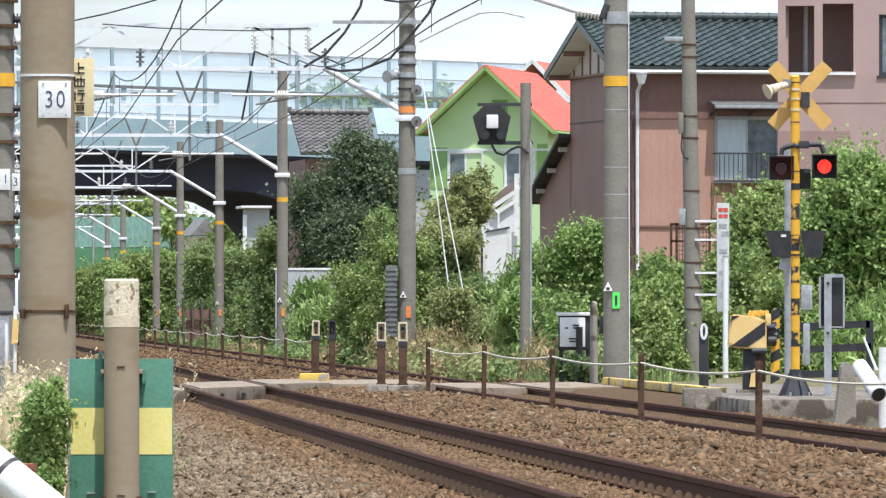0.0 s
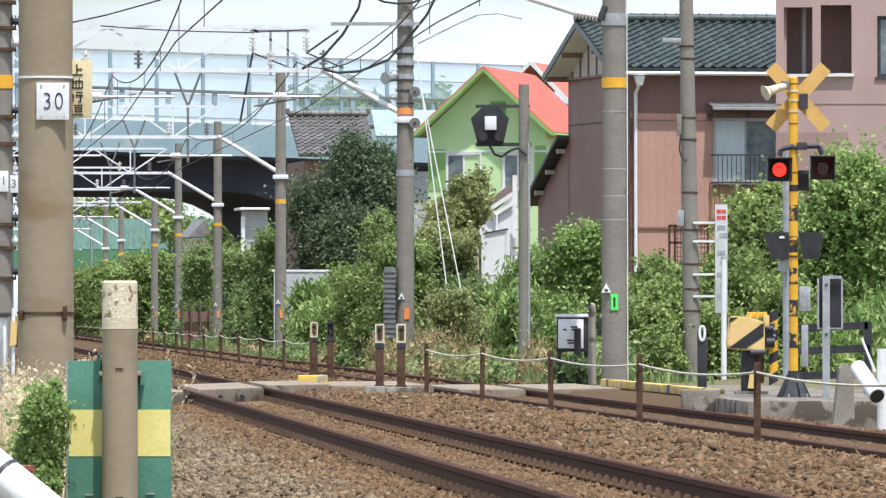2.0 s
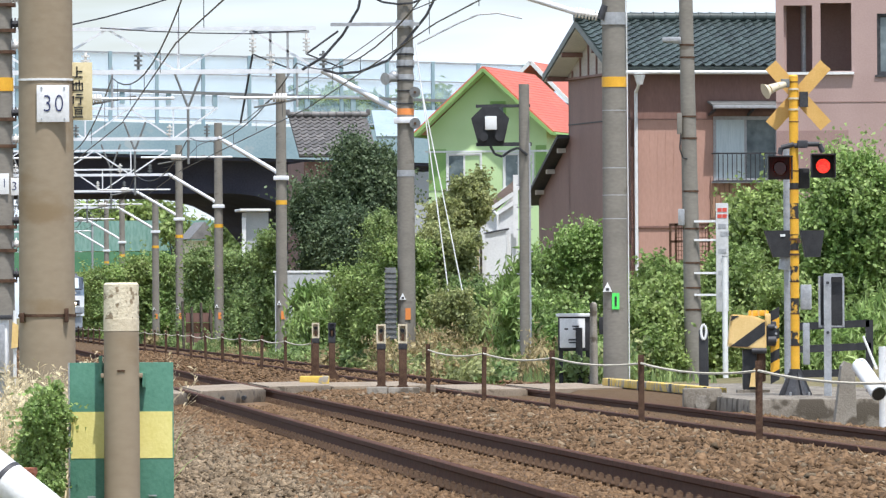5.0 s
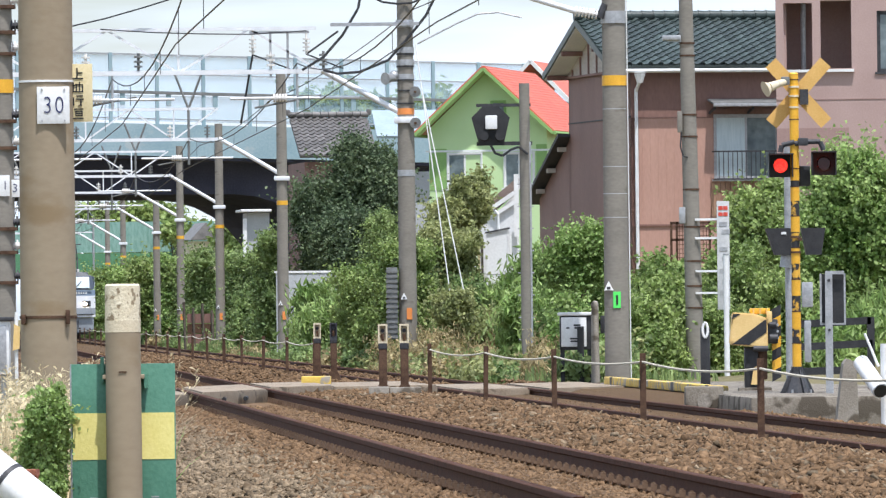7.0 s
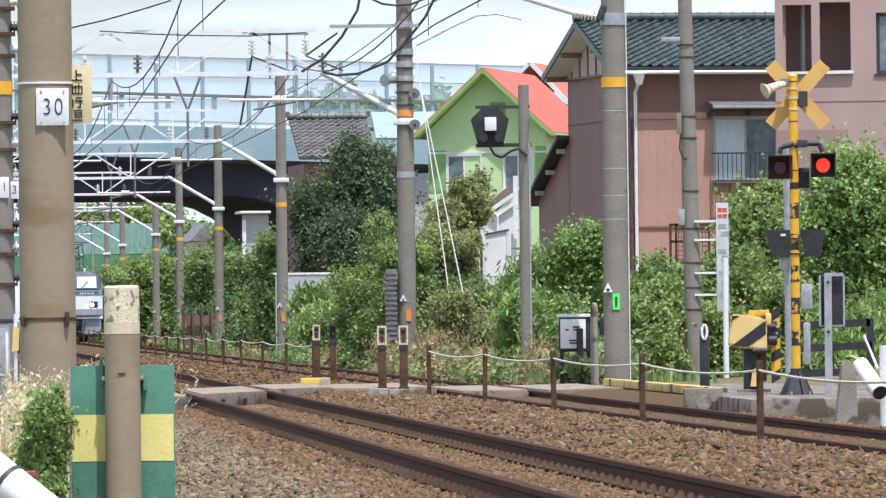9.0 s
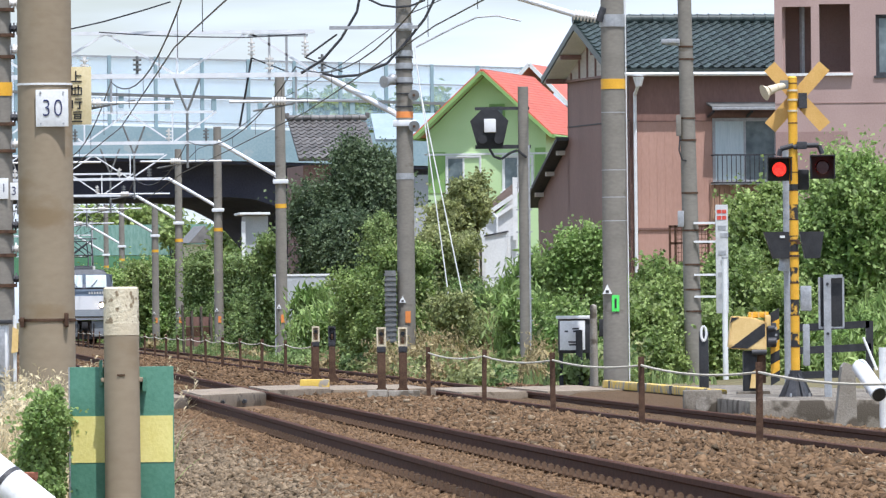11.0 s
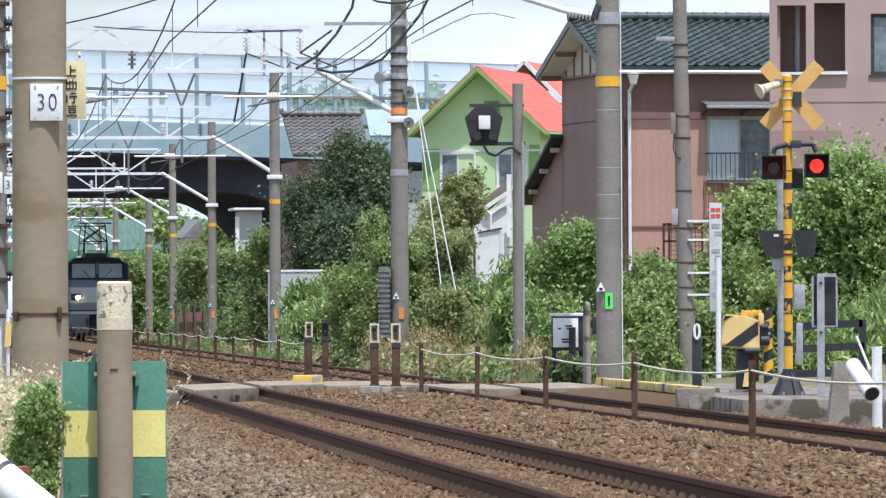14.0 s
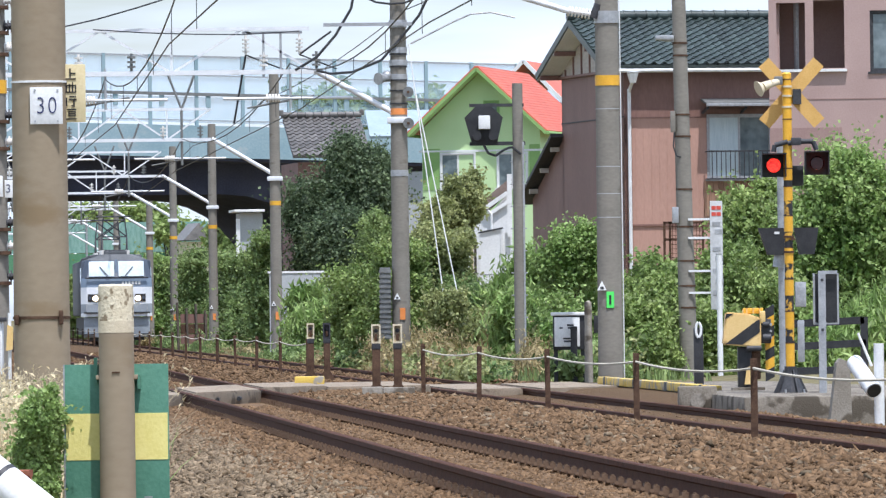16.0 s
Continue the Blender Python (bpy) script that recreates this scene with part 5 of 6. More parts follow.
M_LENSOFF = mat("unlit_lens", (0.045, 0.006, 0.006), (0.07, 0.01, 0.01), 30, 0.15, 0, 0.2, 120)
M_LENSON = glow("lit_lens", (1.0, 0.035, 0.02), 1.3)
ln, ll = M_LENSON.node_tree.nodes, M_LENSON.node_tree.links
dots, rampd = ln.new("ShaderNodeTexVoronoi"), ln.new("ShaderNodeValToRGB")
tcd = ln.new("ShaderNodeTexCoord")
dots.inputs["Scale"].default_value = 52
rampd.color_ramp.elements[0].position, rampd.color_ramp.elements[1].position = 0.35, 0.75
rampd.color_ramp.elements[0].color, rampd.color_ramp.elements[1].color = (1.0, 0.05, 0.025, 1), (0.3, 0.006, 0.006, 1)
ll.new(tcd.outputs["Object"], dots.inputs["Vector"])
ll.new(dots.outputs["Distance"], rampd.inputs["Fac"])
ll.new(rampd.outputs["Color"], ln["Principled BSDF"].inputs["Emission Color"])
lamp_turn = []


def warning_lamp(x, y, z):
    """Hooded lamp with a lens added to turn and imitate flashing: one face is the lit glass, the other a dark one."""
    hood = B()
    panel(hood, x - 0.135, x + 0.135, z - 0.135, z + 0.135, y + 0.1, y + 0.12)
    box(hood, (x, y - 0.06, z + 0.135), (0.29, 0.36, 0.014))
    box(hood, (x - 0.138, y - 0.0, z), (0.014, 0.24, 0.27))
    box(hood, (x + 0.138, y - 0.0, z), (0.014, 0.24, 0.27))
    lamp = part("lamp", hood, M_BLACK, cs, "black hooded warning lamp", soft=False)
    ax = new("lens")
    me = mesh_of("lens", B(), M_LENSON)
    bm = B()
    rod(bm, (0, -0.02, 0), (0, -0.001, 0), 0.072, 0.084, 24)
    n_on = len(bm.faces)
    rod(bm, (0, 0.001, 0), (0, 0.02, 0), 0.084, 0.072, 24)
    bm.to_mesh(me)
    bm.free()
    me.materials.append(M_LENSOFF)
    for i, p in enumerate(me.polygons):
        p.material_index = 0 if p.center.y < -0.0005 else 1
    bpy.data.objects.remove(ax)
    lens = new("lens", me)
    lens.parent = cs
    lens["label"] = "red lens lit on one face, turned to imitate flashing"
    lens.location = (x, y, z)
    return lens


lens_l = warning_lamp(-0.17, -0.12, 2.74)
lens_r = warning_lamp(0.34, -0.1, 2.76)
part("rear_lamp", box(B(), (0.09, 0.2, 2.62), (0.2, 0.2, 0.24), bev=0.02), M_BLACK, cs)
gp = thing("crossing_lamp_post", "grey post with black hooded crossing lamps facing away", "crossing signal", 4.13, 95.0, -0.08)
part("post", rod(B(), (0.02, 0, -0.1), (0.02, 0, 3.0), 0.05, n=14), M_STEEL, gp)
for k, (x0_, x1_) in enumerate(((-0.22, 0.05), (0.16, 0.4))):
    bm = extrude(B(), [(x0_ - (0.05 if k == 0 else 0), 2.02), (x1_ + (0.05 if k else 0), 2.02), (x1_, 1.7), (x0_ + 0.06, 1.7)], -0.25, 0.05)
    part("hooded_lamp", bm, M_BLACK, gp, "black hooded lamp seen from behind", soft=False)
part("white_mark", box(B(), (-0.05, -0.256, 1.96), (0.06, 0.008, 0.03)), M_WHITE, gp)
part("cable_collar", rod(B(), (-0.03, -0.1, 1.55), (-0.01, -0.1, 1.7), 0.07, n=12), M_STEEL, gp)
part("side_box", box(B(), (0.23, -0.1, 1.22), (0.13, 0.14, 0.3), bev=0.015), M_STEEL, gp)
part("side_box", box(B(), (0.23, -0.1, 0.66), (0.08, 0.1, 0.5), bev=0.015), M_STEEL, gp)

# ---- barrier machine ----
bmch = thing("barrier_machine", "yellow and black level crossing barrier machine", "barrier machine", 3.78, 97, -0.08)
hz = extrude(B(), [(-0.29, 0.62), (0.03, 0.59), (0.18, 0.58), (0.18, 0.94), (0.02, 1.0), (-0.25, 1.02)], -0.2, 0.2)
bmesh.ops.bevel(hz, geom=list(hz.edges), offset=0.018, segments=2, affect="EDGES")
part("housing", hz, M_HOUSE, bmch, "weathered yellow machine housing", soft=False)
part("housing_stripe", extrude(B(), [(-0.26, 0.628), (-0.05, 0.618), (0.165, 0.77), (0.165, 0.92), (0.14, 0.92)], -0.206, -0.2), M_BLACK, bmch, soft=False)
part("corner_plate", extrude(B(), [(-0.262, 0.93), (-0.15, 1.0), (-0.245, 1.0)], -0.206, -0.2), M_BLACK, bmch, soft=False)
part("top_cap", box(B(), (0.09, 0, 1.03), (0.25, 0.24, 0.07), bev=0.02), M_YEL, bmch, "orange-yellow lid")
for k in range(3):
    part("lid_rib", box(B(), (0.01 + k * 0.08, -0.125, 1.03), (0.02, 0.02, 0.07)), M_TAN, bmch)
part("hinge_bracket", box(B(), (0.2, -0.14, 0.95), (0.07, 0.1, 0.15), bev=0.015), M_HOUSE, bmch)
part("drive_shaft", rod(B(), (0.0, -0.21, 0.57), (0.18, -0.21, 0.57), 0.035, n=10), M_DARK, bmch)
part("pedestal", box(B(), (-0.02, 0, 0.34), (0.17, 0.24, 0.5), bev=0.02), M_BLACK, bmch)
part("pedestal_leg", box(B(), (0.12, 0.02, 0.4), (0.11, 0.2, 0.42), bev=0.02), M_IRON, bmch)
part("footplate", box(B(), (0.02, 0, 0.05), (0.4, 0.4, 0.09), bev=0.01), M_PLINTH, bmch)
part("yellow_tag", extrude(B(), [(-0.03, 0.13), (0.07, 0.13), (0.07, 0.32), (0.04, 0.36), (0.0, 0.33)], -0.16, -0.125), M_HOUSE, bmch, soft=False)
for k in range(7):
    za = 0.16 + k * 0.127
    part("pole_stripe", extrude(B(), [(0.235, za), (0.345, za + 0.06), (0.345, za + 0.187), (0.235, za + 0.127)], -0.06, -0.01), M_YEL if k % 2 else M_BLACK, bmch, soft=False)
bm = box(B(), (0.24, -0.12, 0.78), (0.13, 0.1, 0.3), bev=0.02)
rod(bm, (0.2, -0.2, 0.7), (0.3, -0.2, 0.7), 0.05, n=12)
rod(bm, (0.2, -0.2, 0.86), (0.28, -0.2, 0.86), 0.035, n=12)
part("motor", bm, M_DARK, bmch)
for k in (0.7, 0.78, 0.86):
    part("bolt_head", rod(B(), (0.3, -0.19, k), (0.3, -0.17, k), 0.016, n=8), M_STEEL, bmch)

# ---- posts and guard rails beside the crossing ----
g1 = thing("steel_post", "galvanised steel post with a black panel", "post", 4.50, 92.5, -0.08)
part("post", beam(B(), (0, 0, -0.1), (0, 0, 1.47), 0.085), M_STEEL, g1)
part("top_bar", beam(B(), (-0.04, 0, 1.47), (0.18, 0, 1.47), 0.04), M_STEEL, g1)
part("panel", box(B(), (0.05, 0.07, 1.17), (0.27, 0.03, 0.58)), M_BLACK, g1, "black signal panel")
for x in (-0.09, 0.19):
    part("panel_edge", beam(B(), (x, 0.07, 0.88), (x, 0.07, 1.46), 0.022, 0.04), M_STEEL, g1)
part("panel_edge", beam(B(), (-0.1, 0.07, 0.875), (0.2, 0.07, 0.875), 0.03), M_STEEL, g1)
for zz in (1.38, 0.8):
    part("bolt", rod(B(), (0.0, -0.06, zz), (0.0, -0.04, zz), 0.018, n=8), M_DARK, g1)
g2 = thing("guard_rail", "black square-tube guard rail", "guard rail", 4.45, 97, -0.08)
for a, b in (((-0.2, 0, 0.86), (0.78, 0, 0.9)), ((0.78, 0, 0.94), (0.78, 0, -0.1)), ((-0.2, 0, 0.58), (0.8, 0, 0.62)), ((-0.2, 0, 0.28), (0.8, 0, 0.3)), ((-0.2, 0, -0.1), (-0.2, 0, 0.9))):
    part("tube", beam(B(), a, b, 0.09), M_BLACK, g2)
g3 = thing("drain_pipe", "white plastic pipe with a black open end", "pipe", 4.43, 83.5, -0.27)
part("pipe", rod(B(), (-0.012, 0.4, 0.66), (0.163, -0.1, 0.364), 0.088, n=20), M_WHITE, g3)
part("mouth", rod(B(), (0.158, -0.086, 0.372), (0.166, -0.108, 0.359), 0.076, n=20), M_BLACK, g3)
part("bracket", rod(B(), (0.235, 0.2, -0.2), (0.235, 0.2, 0.86), 0.055, n=14), M_WHITE, g3)
part("hose", rod(B(), (0.02, 0.25, 0.97), (0.16, 0.2, 0.62), 0.014, n=6), M_WHITE, g3)
g4 = thing("concrete_block", "weathered tapered concrete block", "concrete block", 4.29, 84.5, -0.35)
part("block", extrude(B(), [(-0.13, 0), (0.12, 0), (0.1, 0.74), (0.0, 0.78), (-0.04, 0.73)], -0.2, 0.3), M_CONC, g4, soft=False)

pf = solid("pavement", box(B(), (4.85, 93.2, -0.22), (3.3, 7.6, 0.4), TURN, bev=0.03), M_PLINTH, "weathered concrete plinth beside the track", "pavement", "structure")
solid("pavement", box(B(), (6.0, 106.5, -0.29), (6.4, 17.5, 0.44), TURN, bev=0.02), M_PLINTH, "worn concrete approach to the crossing", "pavement", "structure")
blk = thing("concrete_footing", "stained concrete footing with a round socket", "footing", 3.05, 93.2, -0.3)
part("block", box(B(), (0, 0, 0.18), (0.45, 0.5, 0.38), bev=0.02), M_PLINTH, blk)
part("socket", rod(B(), (0.0, -0.27, 0.2), (0.0, -0.25, 0.2), 0.09, n=16), M_CONC, blk)
M_WORNYEL = mat("worn_yellow", (0.55, 0.36, 0.05), (0.7, 0.5, 0.1), 4, 0.7, 0, 0.2, 40, spots=((0.3, 0.27, 0.22), 5, 0.52))
for k in range(7):
    y = 98.5 + k * 2.3
    kb = solid("kerb", box(B(), (on(3.92, y), y, -0.02), (0.16, 2.26, 0.11), TURN, bev=0.02), M_WORNYEL, "worn yellow painted kerb stone", "kerb", group="kerb stones")
    if k % 2:
        continue
    part("dark_stripe", box(B(), (0, 0.0, -0.02), (0.166, 0.3, 0.114), TURN), M_BLACK, kb).location = (on(3.92, y), y, 0.0)

# crossing slabs
def slab(u0, ya, u1, yb, depth, z=0.0, th=0.16, label="pale concrete crossing slab"):
    bm = B()
    vs = []
    for zz in (z - th, z):
        for u, y in ((u0, ya), (u1, yb), (u1, yb + depth), (u0, ya + depth)):
            vs.append(bm.verts.new((on(u, y), y, zz)))
    for f in ((0, 1, 2, 3), (4, 5, 6, 7), (0, 1, 5, 4), (1, 2, 6, 5), (2, 3, 7, 6), (3, 0, 4, 7)):
        bm.faces.new([vs[i] for i in f])
    bmesh.ops.recalc_face_normals(bm, faces=bm.faces)
    bmesh.ops.bevel(bm, geom=list(bm.edges), offset=0.02, segments=2, affect="EDGES")
    return solid("crossing_slab", bm, M_SLAB, label, "crossing slab", group="crossing slabs")


slab(-3.4, 95, -2.6, 98.4, 8)
s1 = slab(-2.42, 99.2, -1.44, 102.8, 8, 0.01, 0.2)
for hx in (-2.80, -2.55):
    part("lifting_hole", rod(B(), (hx, 100.2 + (hx + 2.8) * 3.4, -0.09), (hx, 101.6 + (hx + 2.8) * 3.4, -0.09), 0.028, n=10), M_BLACK, s1)
slab(-1.25, 106.5, -0.3, 108.5, 7, 0.0)
slab(-0.28, 108.5, 1.2, 109.5, 7, -0.02)
slab(1.44, 108.0, 2.42, 108.8, 8, -0.07, 0.2)
slab(2.62, 108.0, 3.85, 110.0, 8, -0.07)
yk = solid("kerb", box(B(), (on(-0.28, 113.5), 113.5, 0.02), (0.42, 0.6, 0.14), bev=0.02), M_WORNYEL, "yellow painted kerb end", "kerb")

# marker posts
def marker(x, y, top, white=True):
    t = thing("track_marker", "dark rusted track marker post with pale framed head", "marker post", x, y, -0.1, 0, "track markers")
    part("post", box(B(), (0, 0, (top - 0.17) / 2), (0.105, 0.09, top - 0.17), bev=0.012), M_IRON, t)
    part("foot", extrude(B(), [(-0.14, 0), (0.14, 0), (0.06, 0.16), (-0.06, 0.16)], -0.1, 0.1), M_IRON, t, soft=False)
    part("socket", box(B(), (0, 0, top - 0.2), (0.115, 0.1, 0.09), bev=0.01), M_DARK, t)
    head = part("head", panel(B(), -0.06, 0.06, top - 0.17, top + 0.08, -0.05, 0.05, [(-0.04, 0.04, top - 0.145, top + 0.055)]), M_CREAM2 if white else M_DARK, t, "pale framed head" if white else "")
    part("back_plate", box(B(), (0, 0.03, top - 0.045), (0.1, 0.02, 0.21)), M_CREAM2 if white else M_DARK, head)
    part("lens", rod(B(), (0, -0.02, top - 0.005), (0, 0.02, top - 0.005), 0.026, n=12), M_DARK, head)
    part("lens", box(B(), (0, 0, top - 0.09), (0.035, 0.04, 0.09), bev=0.012), M_IRON, head)
    return t


marker(-0.79, 101.4, 0.86)
marker(-0.515, 101.4, 0.86)
marker(-2.04, 127, 0.86)
marker(-1.78, 127, 0.86, False)
ft = thing("concrete_footing", "pale concrete footing of the marker posts", "footing", -0.64, 101.0, -0.14)
part("block", box(B(), (-0.2, 0, 0.08), (0.26, 0.5, 0.2), bev=0.015), M_CONC, ft)
part("block", box(B(), (0.14, -0.03, 0.07), (0.4, 0.5, 0.2), bev=0.015), M_CONC, ft)

bx = thing("equipment_box", "white equipment cabinet with dark frame on legs", "cabinet", 1.97, 118.6, -0.2)
part("body", box(B(), (0, 0, 0.86), (0.48, 0.25, 0.52), bev=0.015), M_BLACK, bx)
part("door", box(B(), (-0.03, -0.135, 0.87), (0.38, 0.02, 0.44), bev=0.006), M_WHITE, bx, "white cabinet door")
part("lid", box(B(), (0, 0, 1.14), (0.54, 0.32, 0.05), bev=0.012), M_WHITE, bx)
for k, (dx, dz, w_) in enumerate(((0.02, 0.1, 0.1), (0.02, 0.06, 0.08), (-0.12, 0.06, 0.05), (0.0, -0.1, 0.18), (0.0, -0.14, 0.16))):
    part("character_bar", box(B(), (dx, -0.147, 0.87 + dz), (w_, 0.006, 0.025)), M_DARK, bx)
part("upright", box(B(), (0.07, -0.16, 0.5), (0.1, 0.06, 0.9)), M_BLACK, bx)
for k in (-0.2, 0.2):
    part("leg", beam(B(), (k, 0, -0.2), (k, 0, 0.62), 0.06), M_DARK, bx)
st = thing("concrete_post", "short grey concrete post with a rounded top", "post", 2.25, 118, -0.2)
bm = rod(B(), (0, 0, -0.2), (0, 0, 1.28), 0.068, 0.055, 14)
ball(bm, (0, 0, 1.28), 0.055, 2)
part("post", bm, M_CONC, st)
part("switch_box", box(B(), (0.13, 0, 0.98), (0.1, 0.12, 0.26), bev=0.01), M_BLACK, st)
bp_ = thing("reflector_post", "black reflector post with a white oval ring", "post", 3.55, 107.7, -0.1)
part("post", box(B(), (0, 0, 0.36), (0.13, 0.12, 0.95), bev=0.02), M_BLACK, bp_)
ring = B()
for k in range(16):
    a, b = k * math.tau / 16, (k + 1) * math.tau / 16
    rod(ring, (0.035 * math.cos(a), -0.07, 0.8 + 0.1 * math.sin(a)), (0.035 * math.cos(b), -0.07, 0.8 + 0.1 * math.sin(b)), 0.018, n=6)
part("ring", ring, M_WHITE, bp_, "white oval ring")

# ---- post with green and yellow board ----
sb = thing("boundary_post", "concrete post with flaking cream top carrying a green and yellow board", "post", -1.625, 40, -0.5)
part("shaft", rod(B(), (0, 0, -0.3), (0, 0, 1.38), 0.0925, 0.089, 28), M_POLEB, sb)
bm = rod(B(), (0, 0, 1.44), (0, 0, 1.615), 0.09, 0.089, 28)
rod(bm, (0, 0, 1.615), (0, 0, 1.625), 0.089, 0.08, 28)
part("painted_top", bm, M_CREAM, sb, "flaking cream paint")
part("painted_band", rod(B(), (0, 0, 1.38), (0, 0, 1.44), 0.0905, n=28), M_CREAM2, sb)
bd = part("board", box(B(), (-0.006, 0.12, 0.72), (0.526, 0.022, 1.0), bev=0.003), M_GREEN, sb, "green painted board")
part("yellow_band", box(B(), (-0.006, 0.1085, 0.853), (0.515, 0.004, 0.236)), M_PALEYEL, bd, "pale yellow band")
part("side_edge", box(B(), (-0.272, 0.13, 0.72), (0.008, 0.05, 1.0)), M_STEEL, bd)
part("bracket", box(B(), (0, 0.06, 1.155), (0.21, 0.15, 0.022), bev=0.004), M_POLEB, sb)
part("bracket", box(B(), (-0.11, 0.09, 1.19), (0.018, 0.05, 0.13)), M_GREEN, sb)
part("bracket", box(B(), (0.11, 0.09, 1.13), (0.018, 0.05, 0.07)), M_GREEN, sb)
for k, (x, z) in enumerate(((0, 1.18), (0, 0.53), (-0.16, 0.54), (0.15, 0.545))):
    part("bolt", box(B(), (x, -0.088 if k < 2 else 0.1, z), (0.04, 0.012, 0.007)), M_IRON if k < 2 else M_STEEL, sb)
part("lower_bracket", box(B(), (0, 0.03, 0.515), (0.2, 0.16, 0.02)), M_IRON, sb)

gpipe = thing("guard_pipe", "white painted steel guard pipe with dark joint", "guard pipe", -1.86, 33.3, 0.0)
part("pipe", rod(B(), (-0.3, 0, 0.53), (0.4, -0.3, -0.02), 0.083, n=24), M_WHITE, gpipe)
part("joint", rod(B(), (0.02, -0.137, 0.279), (0.035, -0.144, 0.267), 0.085, n=24), M_DARK, gpipe)
part("support", beam(B(), (0.1, -0.1, 0.2), (0.1, -0.1, -0.6), 0.06), M_IRON, gpipe)
M_RUST = mat("red_rust", (0.22, 0.07, 0.04), (0.36, 0.14, 0.08), 15, 0.85, 0.1, 0.3, 80, spots=((0.4, 0.36, 0.3), 9, 0.6))
rr = thing("scrap_rail", "short length of red-rusted rail", "rail", -2.06, 36, -0.6)
part("rail", extrude(B(), [(x * 0.7, z * 0.7 + 0.87) for x, z in RAIL], -0.22, 0.22, Matrix.Rotation(radians(70), 4, "Z")), M_RUST, rr, soft=False)
part("stake", box(B(), (-0.08, 0.05, 0.45), (0.06, 0.05, 1.12), bev=0.005), M_RUST, rr)

tg = thing("stake_tag", "thin white stake with a faded yellow tag", "stake", -2.93, 54, -0.5)
part("stake", rod(B(), (0, 0, -0.2), (0.01, 0, 1.5), 0.012, n=8), M_WHITE, tg)
part("tag", extrude(B(), [(-0.015, 1.24), (0.03, 1.25), (0.035, 1.4), (-0.005, 1.42)], -0.03, -0.015), M_HOUSE, tg, "yellow tag", soft=False)

# ---- rope fence between the tracks ----
bm = box(B(), (0, 0, 0.22), (0.055, 0.012, 0.92))
box(bm, (0.022, 0.027, 0.22), (0.012, 0.055, 0.92))
fpm = mesh_of("post", bm, M_IRON)
fence = thing("rope_fence", "low fence of rusty iron posts joined by a sagging rope", "fence", 0, 0, 0)
prev = None
fy = [51.7 + 10.15 * k for k in range(6)] + [51.7 + 10.15 * k for k in range(8, 34)]
for i, y in enumerate(fy):
    o = new("post", fpm)
    o.parent = fence
    o.matrix_basis = pose(on(0.65, y), y, -0.1, random.uniform(-1, 1), random.uniform(-1.2, 1.2), random.uniform(-15, 15))
    top = Vector((on(0.65, y), y - 0.03, 0.5))
    if prev is not None and y - prev.y < 15:
        bm = B()
        n = 8
        sag = random.uniform(0.05, 0.09)
        last = None
        for k in range(n + 1):
            f = k / n
            p = prev.lerp(top, f)
            p.z -= sag * 2.4 * f * (1 - f)
            if last is not None:
                rod(bm, last, p, 0.011, n=5)
            last = p
        part("rope", bm, M_ROPE, fence, "pale sagging rope")
    prev = top

# ---- overhead wires ----
sup = [20, 56, 117, 165, 233, 292, 337, 378, 430, 483, 560, 680]
for u in (-1.93, 1.93):
    w_ = thing("overhead_wire", "dark contact wire with sagging messenger wire and droppers", "overhead wire", 0, 0, 0, 0, "overhead wires")
    zc = 5.0 if u < 0 else 5.28
    for i, (a, b) in enumerate(zip(sup, sup[1:])):
        sa, sb_ = (0.2 if i % 2 else -0.2), (-0.2 if i % 2 else 0.2)
        part("contact_wire", rod(B(), (on(u + sa, a), a, zc), (on(u + sb_, b), b, zc), 0.012, n=5), M_WIRE, w_)
    bm = B()
    for a, b in zip(sup, sup[1:]):
        pr = None
        for k in range(11):
            f = k / 10
            y = a + (b - a) * f
            p = Vector((on(u, y), y, zc + 0.95 - 0.75 * 4 * f * (1 - f) * 0.9))
            if pr is not None:
                rod(bm, pr, p, 0.014, n=5)
            if 0 < k < 10 and k % 2:
                part("dropper", rod(B(), (p.x, p.y, zc), p, 0.006, n=4), M_WIRE, w_)
            pr = p
    part("messenger_wire", bm, M_WIRE, w_)
for k, (u, z, sag) in enumerate(((4.3, 7.3, 0.3), (-4.7, 7.4, 0.6))):
    w_ = thing("feeder_wire", "dark sagging feeder cable strung between poles", "cable", 0, 0, 0, 0, "feeder cables")
    bm = B()
    for a, b in zip(sup[2:], sup[3:]):
        pr = None
        for j in range(9):
            f = j / 8
            y = a + (b - a) * f
            p = Vector((on(u, y), y, z - sag * 2.4 * f * (1 - f)))
            if pr is not None:
                rod(bm, pr, p, 0.012, n=5)
            pr = p
    part("cable", bm, M_WIRE, w_)
